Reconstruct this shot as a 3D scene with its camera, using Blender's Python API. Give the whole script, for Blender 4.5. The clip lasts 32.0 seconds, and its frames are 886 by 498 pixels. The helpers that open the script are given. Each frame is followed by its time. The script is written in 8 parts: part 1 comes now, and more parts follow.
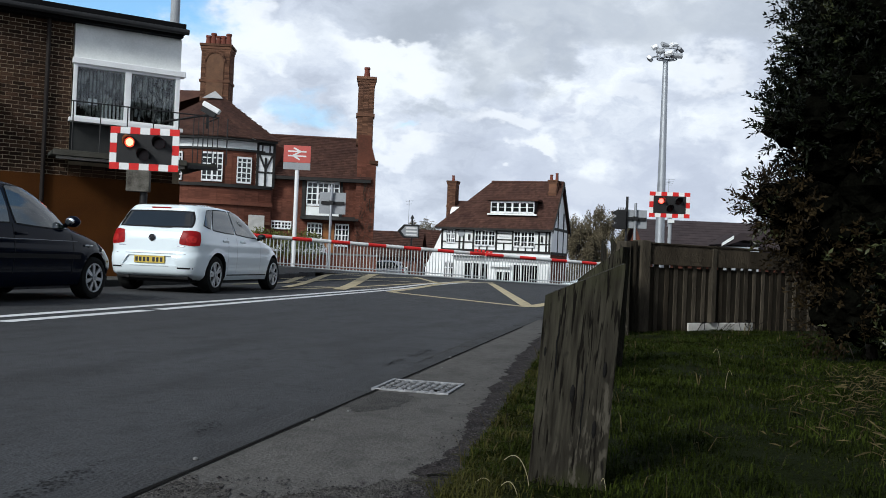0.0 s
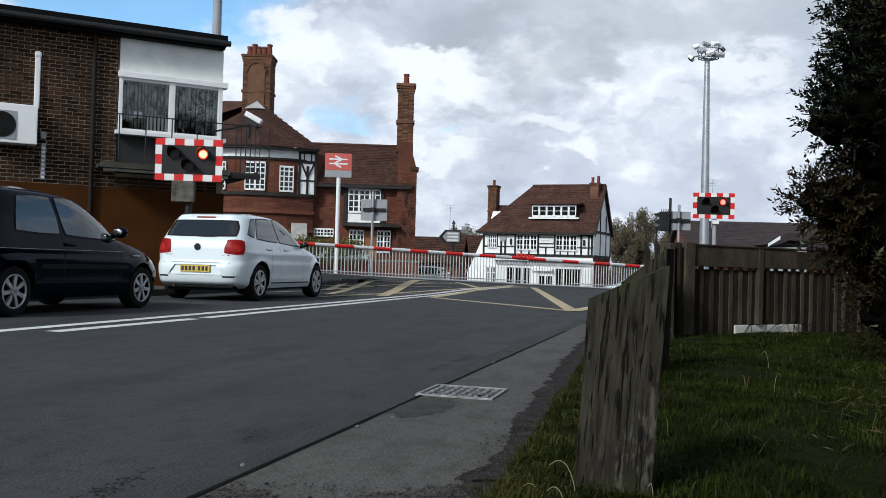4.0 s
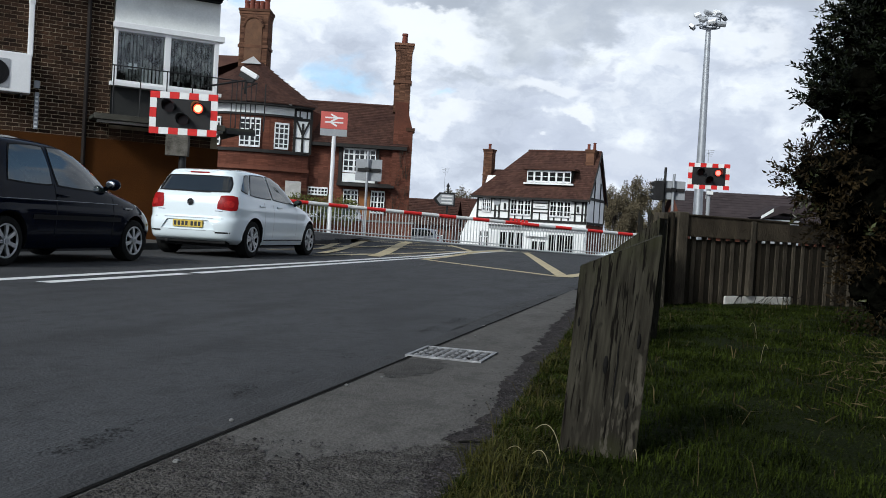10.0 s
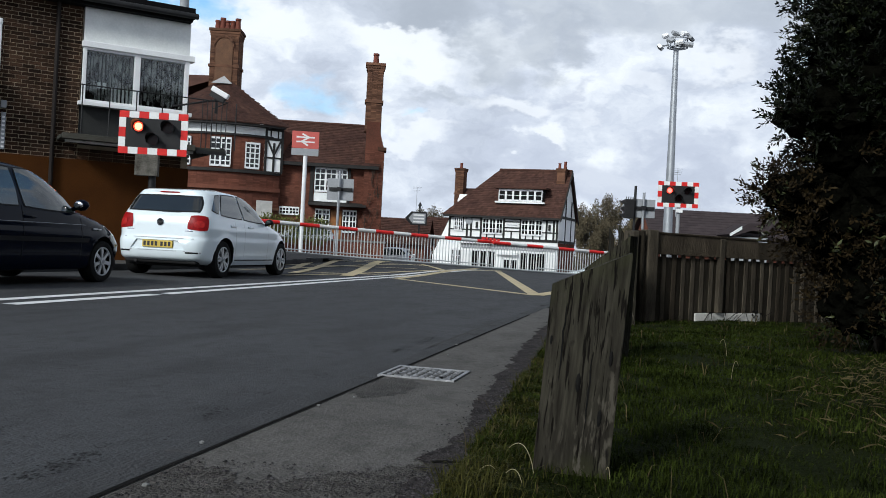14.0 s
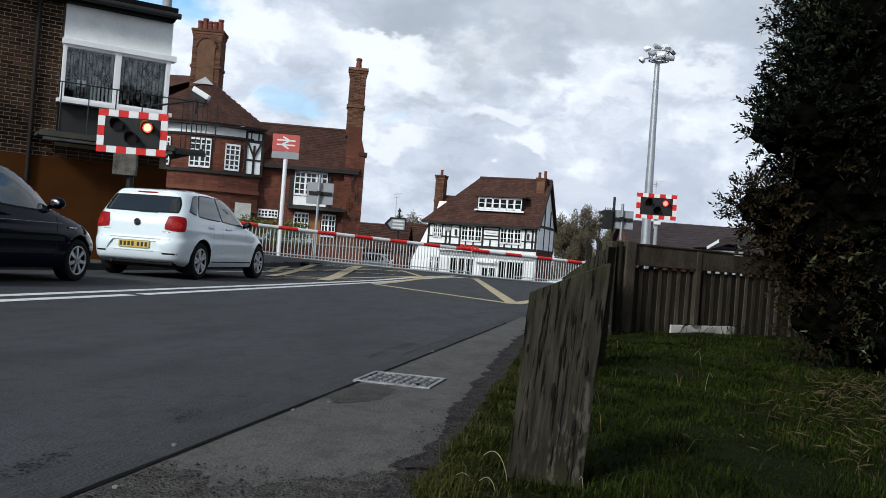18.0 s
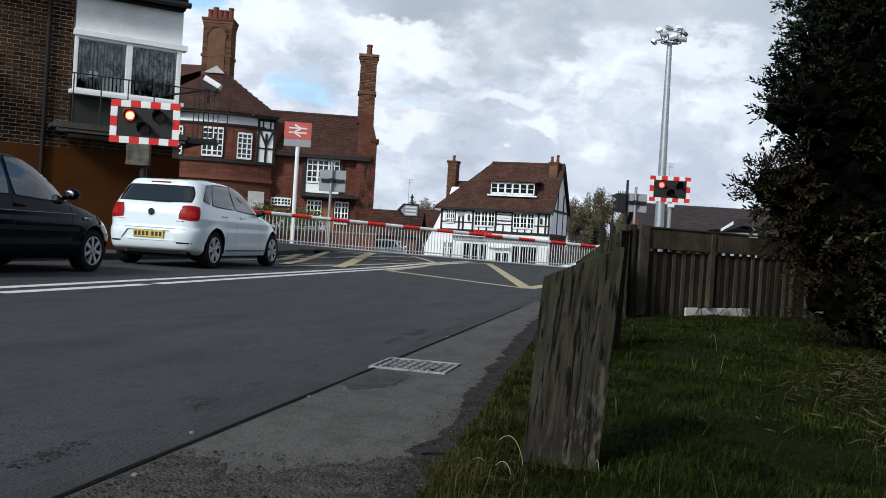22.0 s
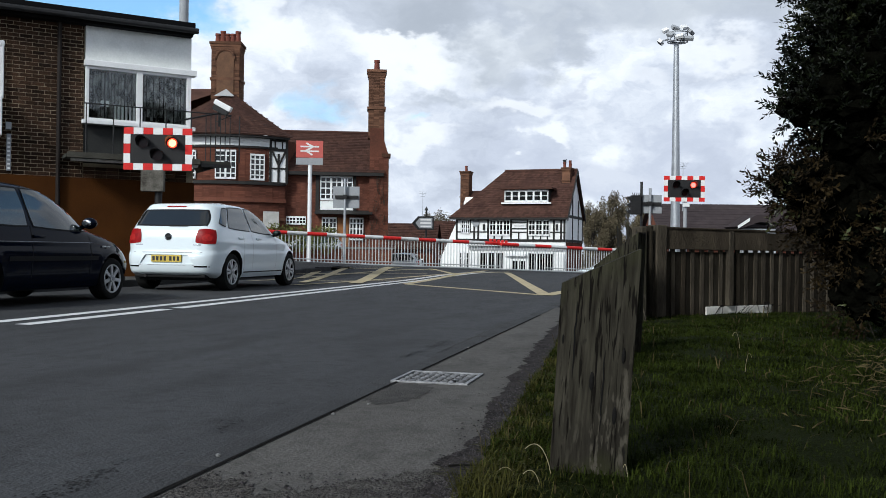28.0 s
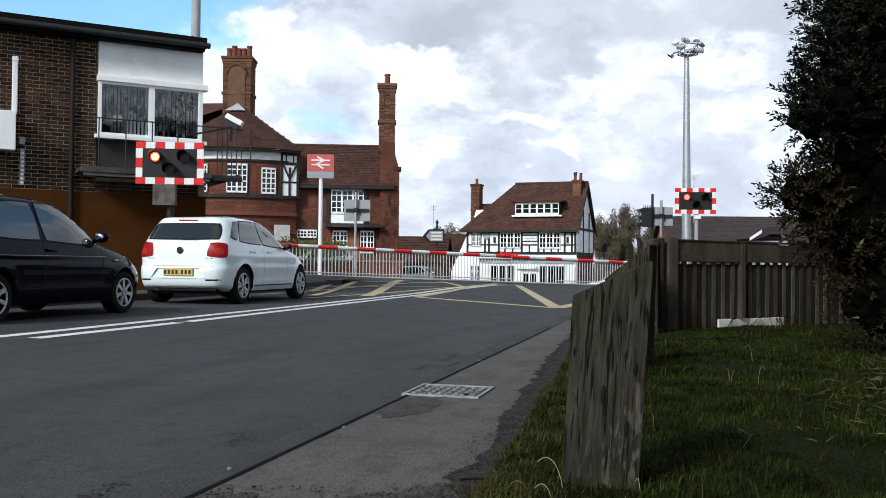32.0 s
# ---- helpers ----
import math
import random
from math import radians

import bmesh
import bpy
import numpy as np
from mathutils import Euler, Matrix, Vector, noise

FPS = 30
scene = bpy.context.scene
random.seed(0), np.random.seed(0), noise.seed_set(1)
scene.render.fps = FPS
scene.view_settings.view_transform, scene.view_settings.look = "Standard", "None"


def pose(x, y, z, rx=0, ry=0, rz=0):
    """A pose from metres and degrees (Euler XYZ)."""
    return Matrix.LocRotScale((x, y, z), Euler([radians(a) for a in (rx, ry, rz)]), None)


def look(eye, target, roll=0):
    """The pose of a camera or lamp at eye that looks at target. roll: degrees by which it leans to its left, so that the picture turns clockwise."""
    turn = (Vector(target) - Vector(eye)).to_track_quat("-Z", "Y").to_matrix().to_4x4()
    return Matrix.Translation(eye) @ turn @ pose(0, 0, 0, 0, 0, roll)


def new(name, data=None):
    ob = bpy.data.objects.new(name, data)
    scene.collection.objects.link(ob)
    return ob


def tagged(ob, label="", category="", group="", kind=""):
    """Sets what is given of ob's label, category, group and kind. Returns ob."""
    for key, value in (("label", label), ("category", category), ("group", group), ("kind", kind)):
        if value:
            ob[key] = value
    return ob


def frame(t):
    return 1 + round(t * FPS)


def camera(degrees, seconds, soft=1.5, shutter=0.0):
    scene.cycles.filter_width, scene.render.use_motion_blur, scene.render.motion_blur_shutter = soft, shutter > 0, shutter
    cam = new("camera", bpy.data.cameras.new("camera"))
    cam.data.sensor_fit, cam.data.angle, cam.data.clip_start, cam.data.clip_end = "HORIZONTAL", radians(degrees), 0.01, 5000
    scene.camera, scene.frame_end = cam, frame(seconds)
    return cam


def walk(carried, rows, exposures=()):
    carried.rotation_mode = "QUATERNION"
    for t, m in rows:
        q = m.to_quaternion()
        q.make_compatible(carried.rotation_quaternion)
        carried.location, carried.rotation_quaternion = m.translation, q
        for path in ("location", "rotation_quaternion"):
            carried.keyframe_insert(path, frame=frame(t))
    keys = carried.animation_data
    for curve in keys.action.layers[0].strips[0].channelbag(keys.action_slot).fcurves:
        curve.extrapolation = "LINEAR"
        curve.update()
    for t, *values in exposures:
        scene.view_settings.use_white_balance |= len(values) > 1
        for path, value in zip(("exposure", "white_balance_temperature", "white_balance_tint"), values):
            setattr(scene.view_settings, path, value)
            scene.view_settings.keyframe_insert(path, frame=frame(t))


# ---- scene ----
from mathutils.bvhtree import BVHTree

cam = camera(52.2, 32.0, soft=0.9)
EYE = 0.69
# t, yaw, pitch, roll: the eye stays at one place and only turns
ROWS = [
    (0, -2.49, 0.75, -2.41), (0.5, -1.36, 0.66, -1.70), (1, -0.84, 0.39, -1.41), (1.5, 0.88, 0.45, -1.45),
    (2, 1.68, 0.33, -1.61), (2.5, 1.98, 1.30, -1.88), (3, 1.88, 0.98, -1.63), (3.5, 0.91, 1.01, -1.49),
    (5.5, -0.37, 0.82, -1.64), (6, 0.00, 1.05, -1.76), (6.5, 0.06, 0.88, -1.99), (7, -0.23, 1.10, -1.89),
    (7.5, -0.32, 0.99, -1.90), (8, -0.35, 1.00, -1.92), (8.5, -0.16, 1.07, -1.59), (9, 0.82, -0.54, -2.25),
    (9.5, 0.15, 0.23, -2.98), (10, -0.26, -1.37, -3.31), (10.5, -0.29, -1.91, -3.87), (11, -1.83, -0.41, -3.74),
    (11.5, -2.71, -0.35, -3.64), (12, -2.39, -0.49, -3.03), (12.5, -2.60, -0.21, -2.56), (13, -1.46, -0.27, -2.89),
    (13.5, -1.81, 0.05, -3.12), (14, -2.03, -0.07, -3.02), (14.5, -1.92, 0.45, -3.05), (15, -1.97, 0.43, -3.47),
    (15.5, -3.30, 0.28, -3.60), (17.5, -3.19, 0.20, -4.07), (18, -3.39, 0.44, -4.29), (18.5, -3.36, 0.43, -4.33),
    (19, -3.33, 0.41, -4.38), (19.5, -3.43, -0.15, -4.89), (20, -3.59, -0.12, -4.82), (20.5, -3.61, -0.03, -4.48),
    (21, -2.87, -0.30, -3.86), (21.5, -2.92, -0.03, -3.68), (22, -2.55, -0.52, -3.54), (22.5, -2.68, -0.35, -3.49),
    (23, -2.54, 0.08, -3.07), (23.5, -2.44, -0.16, -2.41), (24, -2.23, -0.47, -1.06), (24.5, -2.06, -0.46, -0.92),
    (25, -1.86, -0.39, -0.85), (25.5, -2.02, -0.26, -0.84), (27.5, -1.60, 0.04, -0.93), (28, -1.52, 0.15, -0.74),
    (28.5, -1.46, 0.04, -0.71), (29, -1.35, -0.14, -0.78), (29.5, -1.38, 0.01, -0.77), (30, -1.25, 0.68, -0.56),
    (30.5, -1.15, 0.79, -0.58), (31, -0.96, 1.08, -0.50), (31.5, -0.68, 0.83, -0.56), (32, -0.84, 0.96, -0.60),
]
EXPOSURES = [(0, 0.0, 6100, 6), (24, 0.0, 6100, 6), (28, 0.05, 6100, 6), (30, 0.2, 6150, 7), (32, 0.25, 6150, 7)]
walk(cam, [(t, pose(0, 0, EYE, 90 + pitch, roll, yaw)) for t, yaw, pitch, roll in ROWS], EXPOSURES)

# ---- sky and sun ----
SUN_FROM = Vector((-0.52, -0.66, 0.54)).normalized()
sun_data = bpy.data.lights.new("sun", "SUN")
sun_data.energy, sun_data.angle, sun_data.color = 3.2, radians(12), (1.0, 0.97, 0.92)
sun = new("sun", sun_data)
sun.matrix_basis = look(SUN_FROM * 60, (0, 0, 0))


def build_sky():
    w = bpy.data.worlds.new("cloudy_sky")
    scene.world = w
    w.use_nodes = True
    nt = w.node_tree
    nt.nodes.clear()
    N, L = nt.nodes.new, nt.links.new
    out, bg = N("ShaderNodeOutputWorld"), N("ShaderNodeBackground")
    sky = N("ShaderNodeTexSky")
    sky.sky_type, sky.sun_disc = "NISHITA", False
    sky.sun_elevation, sky.sun_rotation = math.asin(SUN_FROM.z), math.atan2(SUN_FROM.x, SUN_FROM.y)
    tc, sep = N("ShaderNodeTexCoord"), N("ShaderNodeSeparateXYZ")
    L(tc.outputs["Generated"], sep.inputs[0])
    # the direction, bent by noise at two sizes, so that cloud edges billow
    mp = N("ShaderNodeMapping")
    mp.inputs["Scale"].default_value = (1.0, 1.0, 1.7)
    L(tc.outputs["Generated"], mp.inputs[0])

    def vec(op, a, b=None, scale=None):
        n = N("ShaderNodeVectorMath")
        n.operation = op
        L(a, n.inputs[0])
        if b is not None:
            if isinstance(b, tuple):
                n.inputs[1].default_value = b
            else:
                L(b, n.inputs[1])
        if scale is not None:
            n.inputs["Scale"].default_value = scale
        return n.outputs["Value"] if op == "LENGTH" else n.outputs[0]

    def billow(scale, detail, rough, source):
        n = N("ShaderNodeTexNoise")
        n.inputs["Scale"].default_value, n.inputs["Detail"].default_value = scale, detail
        n.inputs["Roughness"].default_value = rough
        L(source, n.inputs["Vector"])
        return n

    bend = billow(5.0, 6, 0.55, mp.outputs[0])
    fine = billow(15.0, 5, 0.55, mp.outputs[0])
    way = vec("ADD", tc.outputs["Generated"], vec("SCALE", vec("SUBTRACT", bend.outputs["Color"], (0.5, 0.5, 0.5)), scale=0.24))
    way = vec("ADD", way, vec("SCALE", vec("SUBTRACT", fine.outputs["Color"], (0.5, 0.5, 0.5)), scale=0.085))
    shade = billow(8.0, 8, 0.56, vec("ADD", mp.outputs[0], vec("SCALE", vec("SUBTRACT", fine.outputs["Color"], (0.5, 0.5, 0.5)), scale=0.12)))
    sr = N("ShaderNodeValToRGB")
    e = sr.color_ramp.elements
    e[0].position, e[0].color = 0.34, (0.53, 0.56, 0.65, 1)
    e[1].position, e[1].color = 0.63, (0.98, 0.99, 1.03, 1)
    m = e.new(0.48)
    m.color = (0.71, 0.74, 0.83, 1)
    L(shade.outputs["Fac"], sr.inputs[0])
    blue = N("ShaderNodeMix")
    blue.data_type, blue.blend_type = "RGBA", "MULTIPLY"
    blue.inputs[0].default_value = 1.0
    L(sky.outputs[0], blue.inputs[6])
    blue.inputs[7].default_value = (0.14, 0.185, 0.205, 1)

    def bank(last, azimuth, height, width, tall, source, amount, edge=0.6):
        """One bank of cloud, or a gap in it, about a direction (degrees)."""
        a, h = radians(azimuth), radians(height)
        c = (math.sin(a) * math.cos(h), math.cos(a) * math.cos(h), math.sin(h))
        d = vec("LENGTH", vec("MULTIPLY", vec("SUBTRACT", way, c), (1 / width, 1 / width, 1 / tall)))
        rg = N("ShaderNodeMapRange")
        rg.interpolation_type = "SMOOTHSTEP"
        rg.inputs[1].default_value, rg.inputs[2].default_value = 1.25, edge
        rg.inputs[3].default_value, rg.inputs[4].default_value = 0.0, amount
        L(d, rg.inputs[0])
        mx = N("ShaderNodeMix")
        mx.data_type = "RGBA"
        L(rg.outputs[0], mx.inputs[0]), L(last, mx.inputs[6])
        if source is None:
            L(blue.outputs[2], mx.inputs[7])
        else:
            mx.inputs[7].default_value = (*source, 1)
        return mx.outputs[2]

    grey, dark, lilac, white = (0.52, 0.55, 0.61), (0.43, 0.46, 0.52), (0.58, 0.61, 0.72), (1.0, 1.0, 1.03)
    last = sr.outputs[0]
    last = bank(last, 7, 14.2, 0.22, 0.04, grey, 0.7, 0.4)
    last = bank(last, 21, 14.5, 0.14, 0.045, grey, 0.6, 0.4)
    last = bank(last, 1.5, 13.8, 0.075, 0.022, dark, 0.6, 0.2)
    last = bank(last, 9, 12.2, 0.07, 0.016, dark, 0.5, 0.2)
    last = bank(last, 8, 17.2, 0.16, 0.018, (0.8, 0.8, 0.82), 0.6, 0.3)
    last = bank(last, 13, 5.5, 0.19, 0.026, lilac, 0.6, 0.3)
    last = bank(last, 4.7, 7.4, 0.035, 0.012, lilac, 0.5, 0.2)
    last = bank(last, -6.5, 9.4, 0.04, 0.018, None, 0.5, 0.1)
    last = bank(last, -1.0, 8.8, 0.03, 0.01, None, 0.45, 0.1)
    last = bank(last, 1.0, 10.2, 0.055, 0.012, grey, 0.75, 0.2)
    last = bank(last, -1.5, 12.3, 0.062, 0.019, white, 0.95, 0.7)
    last = bank(last, 5.4, 9.8, 0.05, 0.016, white, 0.7)
    last = bank(last, 8.3, 7.4, 0.035, 0.012, white, 0.85, 0.7)
    last = bank(last, 12.5, 9.2, 0.045, 0.012, white, 0.45)
    last = bank(last, -0.2, 6.6, 0.05, 0.018, white, 0.7)
    last = bank(last, 18.6, 11.0, 0.04, 0.022, white, 0.7)
    last = bank(last, 8.4, 10.1, 0.025, 0.008, lilac, 0.6, 0.2)
    last = bank(last, -23, 16, 0.19, 0.06, None, 0.95, 0.75)
    last = bank(last, -10.6, 14.4, 0.04, 0.022, white, 0.8)
    # blue gaps between the clouds overhead
    gap, high, both = N("ShaderNodeMapRange"), N("ShaderNodeMapRange"), N("ShaderNodeMath")
    gap.interpolation_type = "SMOOTHSTEP"
    gap.inputs[1].default_value, gap.inputs[2].default_value = 0.5, 0.58
    high.inputs[1].default_value, high.inputs[2].default_value = 0.31, 0.40
    high.inputs[4].default_value = 0.85
    both.operation = "MULTIPLY"
    L(billow(3.2, 7, 0.55, way).outputs["Fac"], gap.inputs[0]), L(sep.outputs["Z"], high.inputs[0])
    L(gap.outputs[0], both.inputs[0]), L(high.outputs[0], both.inputs[1])
    mx = N("ShaderNodeMix")
    mx.data_type = "RGBA"
    L(both.outputs[0], mx.inputs[0]), L(last, mx.inputs[6]), L(blue.outputs[2], mx.inputs[7])
    last = mx.outputs[2]
    # cloud bases overhead are darker than the bright sky low down
    dim = N("ShaderNodeMapRange")
    dim.inputs[1].default_value, dim.inputs[2].default_value = 0.28, 0.75
    dim.inputs[3].default_value, dim.inputs[4].default_value = 1.0, 0.5
    L(sep.outputs["Z"], dim.inputs[0])
    dm = N("ShaderNodeMix")
    dm.data_type, dm.blend_type = "RGBA", "MULTIPLY"
    dm.inputs[0].default_value = 1.0
    L(last, dm.inputs[6]), L(dim.outputs[0], dm.inputs[7])
    L(dm.outputs[2], bg.inputs[0])
    bg.inputs[1].default_value = 1.0
    L(bg.outputs[0], out.inputs[0])


build_sky()

# ---- materials ----
MATS = {}


def mat(name, c1, c2=None, rough=0.8, scale=4.0, fine=60.0, bump=0.15, metal=0.0, vary=0.0, spec=0.22, stretch=(1, 1, 1), coat=0.0, contrast=0.35):
    """A surface with colour variation at two scales, fine relief and a little change from piece to piece."""
    if name in MATS:
        return MATS[name]
    m = bpy.data.materials.new(name)
    MATS[name] = m
    m.use_nodes = True
    nt = m.node_tree
    N, L = nt.nodes.new, nt.links.new
    b = nt.nodes["Principled BSDF"]
    b.inputs["Roughness"].default_value, b.inputs["Metallic"].default_value = rough, metal
    b.inputs["Specular IOR Level"].default_value = spec
    b.inputs["Coat Weight"].default_value, b.inputs["Coat Roughness"].default_value = coat, 0.05
    c2 = c2 or tuple(v * 0.7 for v in c1)
    tc, mp = N("ShaderNodeTexCoord"), N("ShaderNodeMapping")
    mp.inputs["Scale"].default_value = stretch
    L(tc.outputs["Object"], mp.inputs[0])
    big, small = N("ShaderNodeTexNoise"), N("ShaderNodeTexNoise")
    mp2 = N("ShaderNodeMapping")
    mp2.inputs["Scale"].default_value = [v ** 0.4 for v in stretch]
    L(tc.outputs["Object"], mp2.inputs[0])
    for n, s, d, q in ((big, scale, 5, mp2), (small, fine, 3, mp)):
        n.inputs["Scale"].default_value, n.inputs["Detail"].default_value = s, d
        L(q.outputs[0], n.inputs["Vector"])
    add = N("ShaderNodeMix")
    add.inputs[0].default_value = 0.4
    L(big.outputs["Fac"], add.inputs[2]), L(small.outputs["Fac"], add.inputs[3])
    rng = N("ShaderNodeMapRange")
    rng.inputs[1].default_value, rng.inputs[2].default_value = 0.5 - contrast * 0.5, 0.5 + contrast * 0.5
    L(add.outputs[0], rng.inputs[0])
    col = N("ShaderNodeMix")
    col.data_type = "RGBA"
    col.inputs[6].default_value, col.inputs[7].default_value = (*c1, 1), (*c2, 1)
    L(rng.outputs[0], col.inputs[0])
    last = col.outputs[2]
    if vary:
        info, hsv, vr = N("ShaderNodeObjectInfo"), N("ShaderNodeHueSaturation"), N("ShaderNodeMapRange")
        geo, sm = N("ShaderNodeNewGeometry"), N("ShaderNodeMath")
        sm.operation = "ADD"
        fr = N("ShaderNodeMath")
        fr.operation = "FRACT"
        L(info.outputs["Random"], sm.inputs[0]), L(geo.outputs["Random Per Island"], sm.inputs[1]), L(sm.outputs[0], fr.inputs[0])
        vr.inputs[3].default_value, vr.inputs[4].default_value = 1 - vary, 1 + vary
        L(fr.outputs[0], vr.inputs[0]), L(vr.outputs[0], hsv.inputs["Value"]), L(last, hsv.inputs["Color"])
        last = hsv.outputs[0]
    L(last, b.inputs["Base Color"])
    if bump:
        bp = N("ShaderNodeBump")
        bp.inputs["Strength"].default_value, bp.inputs["Distance"].default_value = bump, 0.02
        L(small.outputs["Fac"], bp.inputs["Height"]), L(bp.outputs[0], b.inputs["Normal"])
    return m


def lit(name, colour, strength):
    m = bpy.data.materials.new(name)
    m.use_nodes = True
    b = m.node_tree.nodes["Principled BSDF"]
    b.inputs["Base Color"].default_value = (*colour, 1)
    b.inputs["Emission Color"].default_value, b.inputs["Emission Strength"].default_value = (*colour, 1), strength
    return m


def timber(name):
    """Old sawn timber: grey-brown streaks along the grain, black cracks, pale worn patches and green algae."""
    m = bpy.data.materials.new(name)
    m.use_nodes = True
    nt = m.node_tree
    N, L = nt.nodes.new, nt.links.new
    b = nt.nodes["Principled BSDF"]
    b.inputs["Roughness"].default_value, b.inputs["Specular IOR Level"].default_value = 0.92, 0.08
    tc = N("ShaderNodeTexCoord")

    def layer(scale, stretch, lo, hi, detail=4):
        mp, n, r = N("ShaderNodeMapping"), N("ShaderNodeTexNoise"), N("ShaderNodeMapRange")
        mp.inputs["Scale"].default_value = stretch
        n.inputs["Scale"].default_value, n.inputs["Detail"].default_value = scale, detail
        r.inputs[1].default_value, r.inputs[2].default_value = lo, hi
        L(tc.outputs["Object"], mp.inputs[0]), L(mp.outputs[0], n.inputs["Vector"]), L(n.outputs["Fac"], r.inputs[0])
        return r.outputs[0]

    def blend(fac, a, colour):
        x = N("ShaderNodeMix")
        x.data_type = "RGBA"
        L(fac, x.inputs[0])
        if isinstance(a, tuple):
            x.inputs[6].default_value = (*a, 1)
        else:
            L(a, x.inputs[6])
        x.inputs[7].default_value = (*colour, 1)
        return x.outputs[2]

    c = blend(layer(30, (2.6, 2.6, 0.22), 0.32, 0.68, 5), (0.046, 0.042, 0.031), (0.015, 0.013, 0.010))
    c = blend(layer(4, (1.3, 1.3, 0.6), 0.42, 0.66, 5), c, (0.016, 0.014, 0.011))
    c = blend(layer(3.5, (1, 1, 1), 0.52, 0.75), c, (0.034, 0.036, 0.016))
    flake = N("ShaderNodeMath")
    flake.operation = "MULTIPLY"
    L(layer(46, (1.6, 1.6, 0.4), 0.52, 0.62, 7), flake.inputs[0]), L(layer(5.5, (1.6, 1.6, 0.45), 0.46, 0.60, 3), flake.inputs[1])
    c = blend(flake.outputs[0], c, (0.066, 0.059, 0.046))
    c = blend(layer(40, (3, 3, 0.2), 0.57, 0.62, 5), c, (0.006, 0.005, 0.004))
    c = blend(layer(9, (1.5, 1.5, 0.5), 0.66, 0.70, 8), c, (0.009, 0.008, 0.007))
    L(c, b.inputs["Base Color"])
    bp = N("ShaderNodeBump")
    bp.inputs["Strength"].default_value, bp.inputs["Distance"].default_value = 0.5, 0.01
    L(layer(22, (2.6, 2.6, 0.25), 0.2, 0.8, 7), bp.inputs["Height"]), L(bp.outputs[0], b.inputs["Normal"])
    return m


def tarmac(name, light, dark, chip, rough):
    """Worn tarmac: broad stains, streaks along the road, fine grain and pale stone chips showing through."""
    m = bpy.data.materials.new(name)
    MATS[name] = m
    m.use_nodes = True
    nt = m.node_tree
    N, L = nt.nodes.new, nt.links.new
    b = nt.nodes["Principled BSDF"]
    b.inputs["Roughness"].default_value, b.inputs["Specular IOR Level"].default_value = rough, 0.2
    tc = N("ShaderNodeTexCoord")

    def layer(scale, stretch, lo, hi, detail):
        mp, n, r = N("ShaderNodeMapping"), N("ShaderNodeTexNoise"), N("ShaderNodeMapRange")
        mp.vector_type = "TEXTURE"
        mp.inputs["Rotation"].default_value = (0, 0, radians(-15.66))
        mp.inputs["Scale"].default_value = stretch
        n.inputs["Scale"].default_value, n.inputs["Detail"].default_value = scale, detail
        r.inputs[1].default_value, r.inputs[2].default_value = lo, hi
        L(tc.outputs["Object"], mp.inputs[0]), L(mp.outputs[0], n.inputs["Vector"]), L(n.outputs["Fac"], r.inputs[0])
        return r.outputs[0]

    def blend(fac, a, c, amount=1.0):
        k = N("ShaderNodeMath")
        k.operation, k.inputs[1].default_value = "MULTIPLY", amount
        L(fac, k.inputs[0])
        x = N("ShaderNodeMix")
        x.data_type = "RGBA"
        L(k.outputs[0], x.inputs[0])
        for slot, v in ((6, a), (7, c)):
            if isinstance(v, tuple):
                x.inputs[slot].default_value = (*v, 1)
            else:
                L(v, x.inputs[slot])
        return x.outputs[2]

    mean = tuple((p + q) / 2 for p, q in zip(light, dark))
    c = blend(layer(0.8, (1, 2.5, 1), 0.34, 0.66, 6), mean, light, 0.7)
    c = blend(layer(2.2, (0.8, 2.2, 1), 0.47, 0.66, 7), c, dark, 0.75)
    c = blend(layer(7, (1, 1.6, 1), 0.52, 0.66, 6), c, dark, 0.6)
    c = blend(layer(24, (1, 1.3, 1), 0.50, 0.64, 6), c, dark, 0.5)
    c = blend(layer(31, (1, 1.3, 1), 0.55, 0.68, 5), c, light, 0.6)
    grain = layer(75, (1, 1, 1), 0.3, 0.7, 4)
    c = blend(grain, c, dark, 0.65)
    v, r = N("ShaderNodeTexVoronoi"), N("ShaderNodeMapRange")
    v.inputs["Scale"].default_value = 120
    r.inputs[1].default_value, r.inputs[2].default_value = 0.30, 0.12
    L(tc.outputs["Object"], v.inputs["Vector"]), L(v.outputs["Distance"], r.inputs[0])
    k = N("ShaderNodeMath")
    k.operation = "MULTIPLY"
    L(r.outputs[0], k.inputs[0]), L(layer(9, (1, 1, 1), 0.48, 0.62, 4), k.inputs[1])
    c = blend(k.outputs[0], c, chip, 0.8)
    L(c, b.inputs["Base Color"])
    bp = N("ShaderNodeBump")
    bp.inputs["Strength"].default_value, bp.inputs["Distance"].default_value = 0.5, 0.006
    L(grain, bp.inputs["Height"]), L(bp.outputs[0], b.inputs["Normal"])
    return m


ASPHALT = tarmac("asphalt", (0.070, 0.072, 0.076), (0.028, 0.028, 0.029), (0.11, 0.108, 0.1), 0.85)
PATH = tarmac("path_asphalt", (0.128, 0.120, 0.111), (0.05, 0.047, 0.043), (0.18, 0.168, 0.15), 0.9)
CONCRETE = mat("concrete", (0.2, 0.2, 0.195), (0.11, 0.11, 0.105), 0.88, 3, 70, 0.4)
KERB = mat("worn_kerb", (0.05, 0.05, 0.052), (0.028, 0.028, 0.029), 0.9, 3, 70, 0.5)
PALE = mat("pale_concrete", (0.62, 0.6, 0.56), (0.4, 0.39, 0.36), 0.85, 4, 50, 0.3)
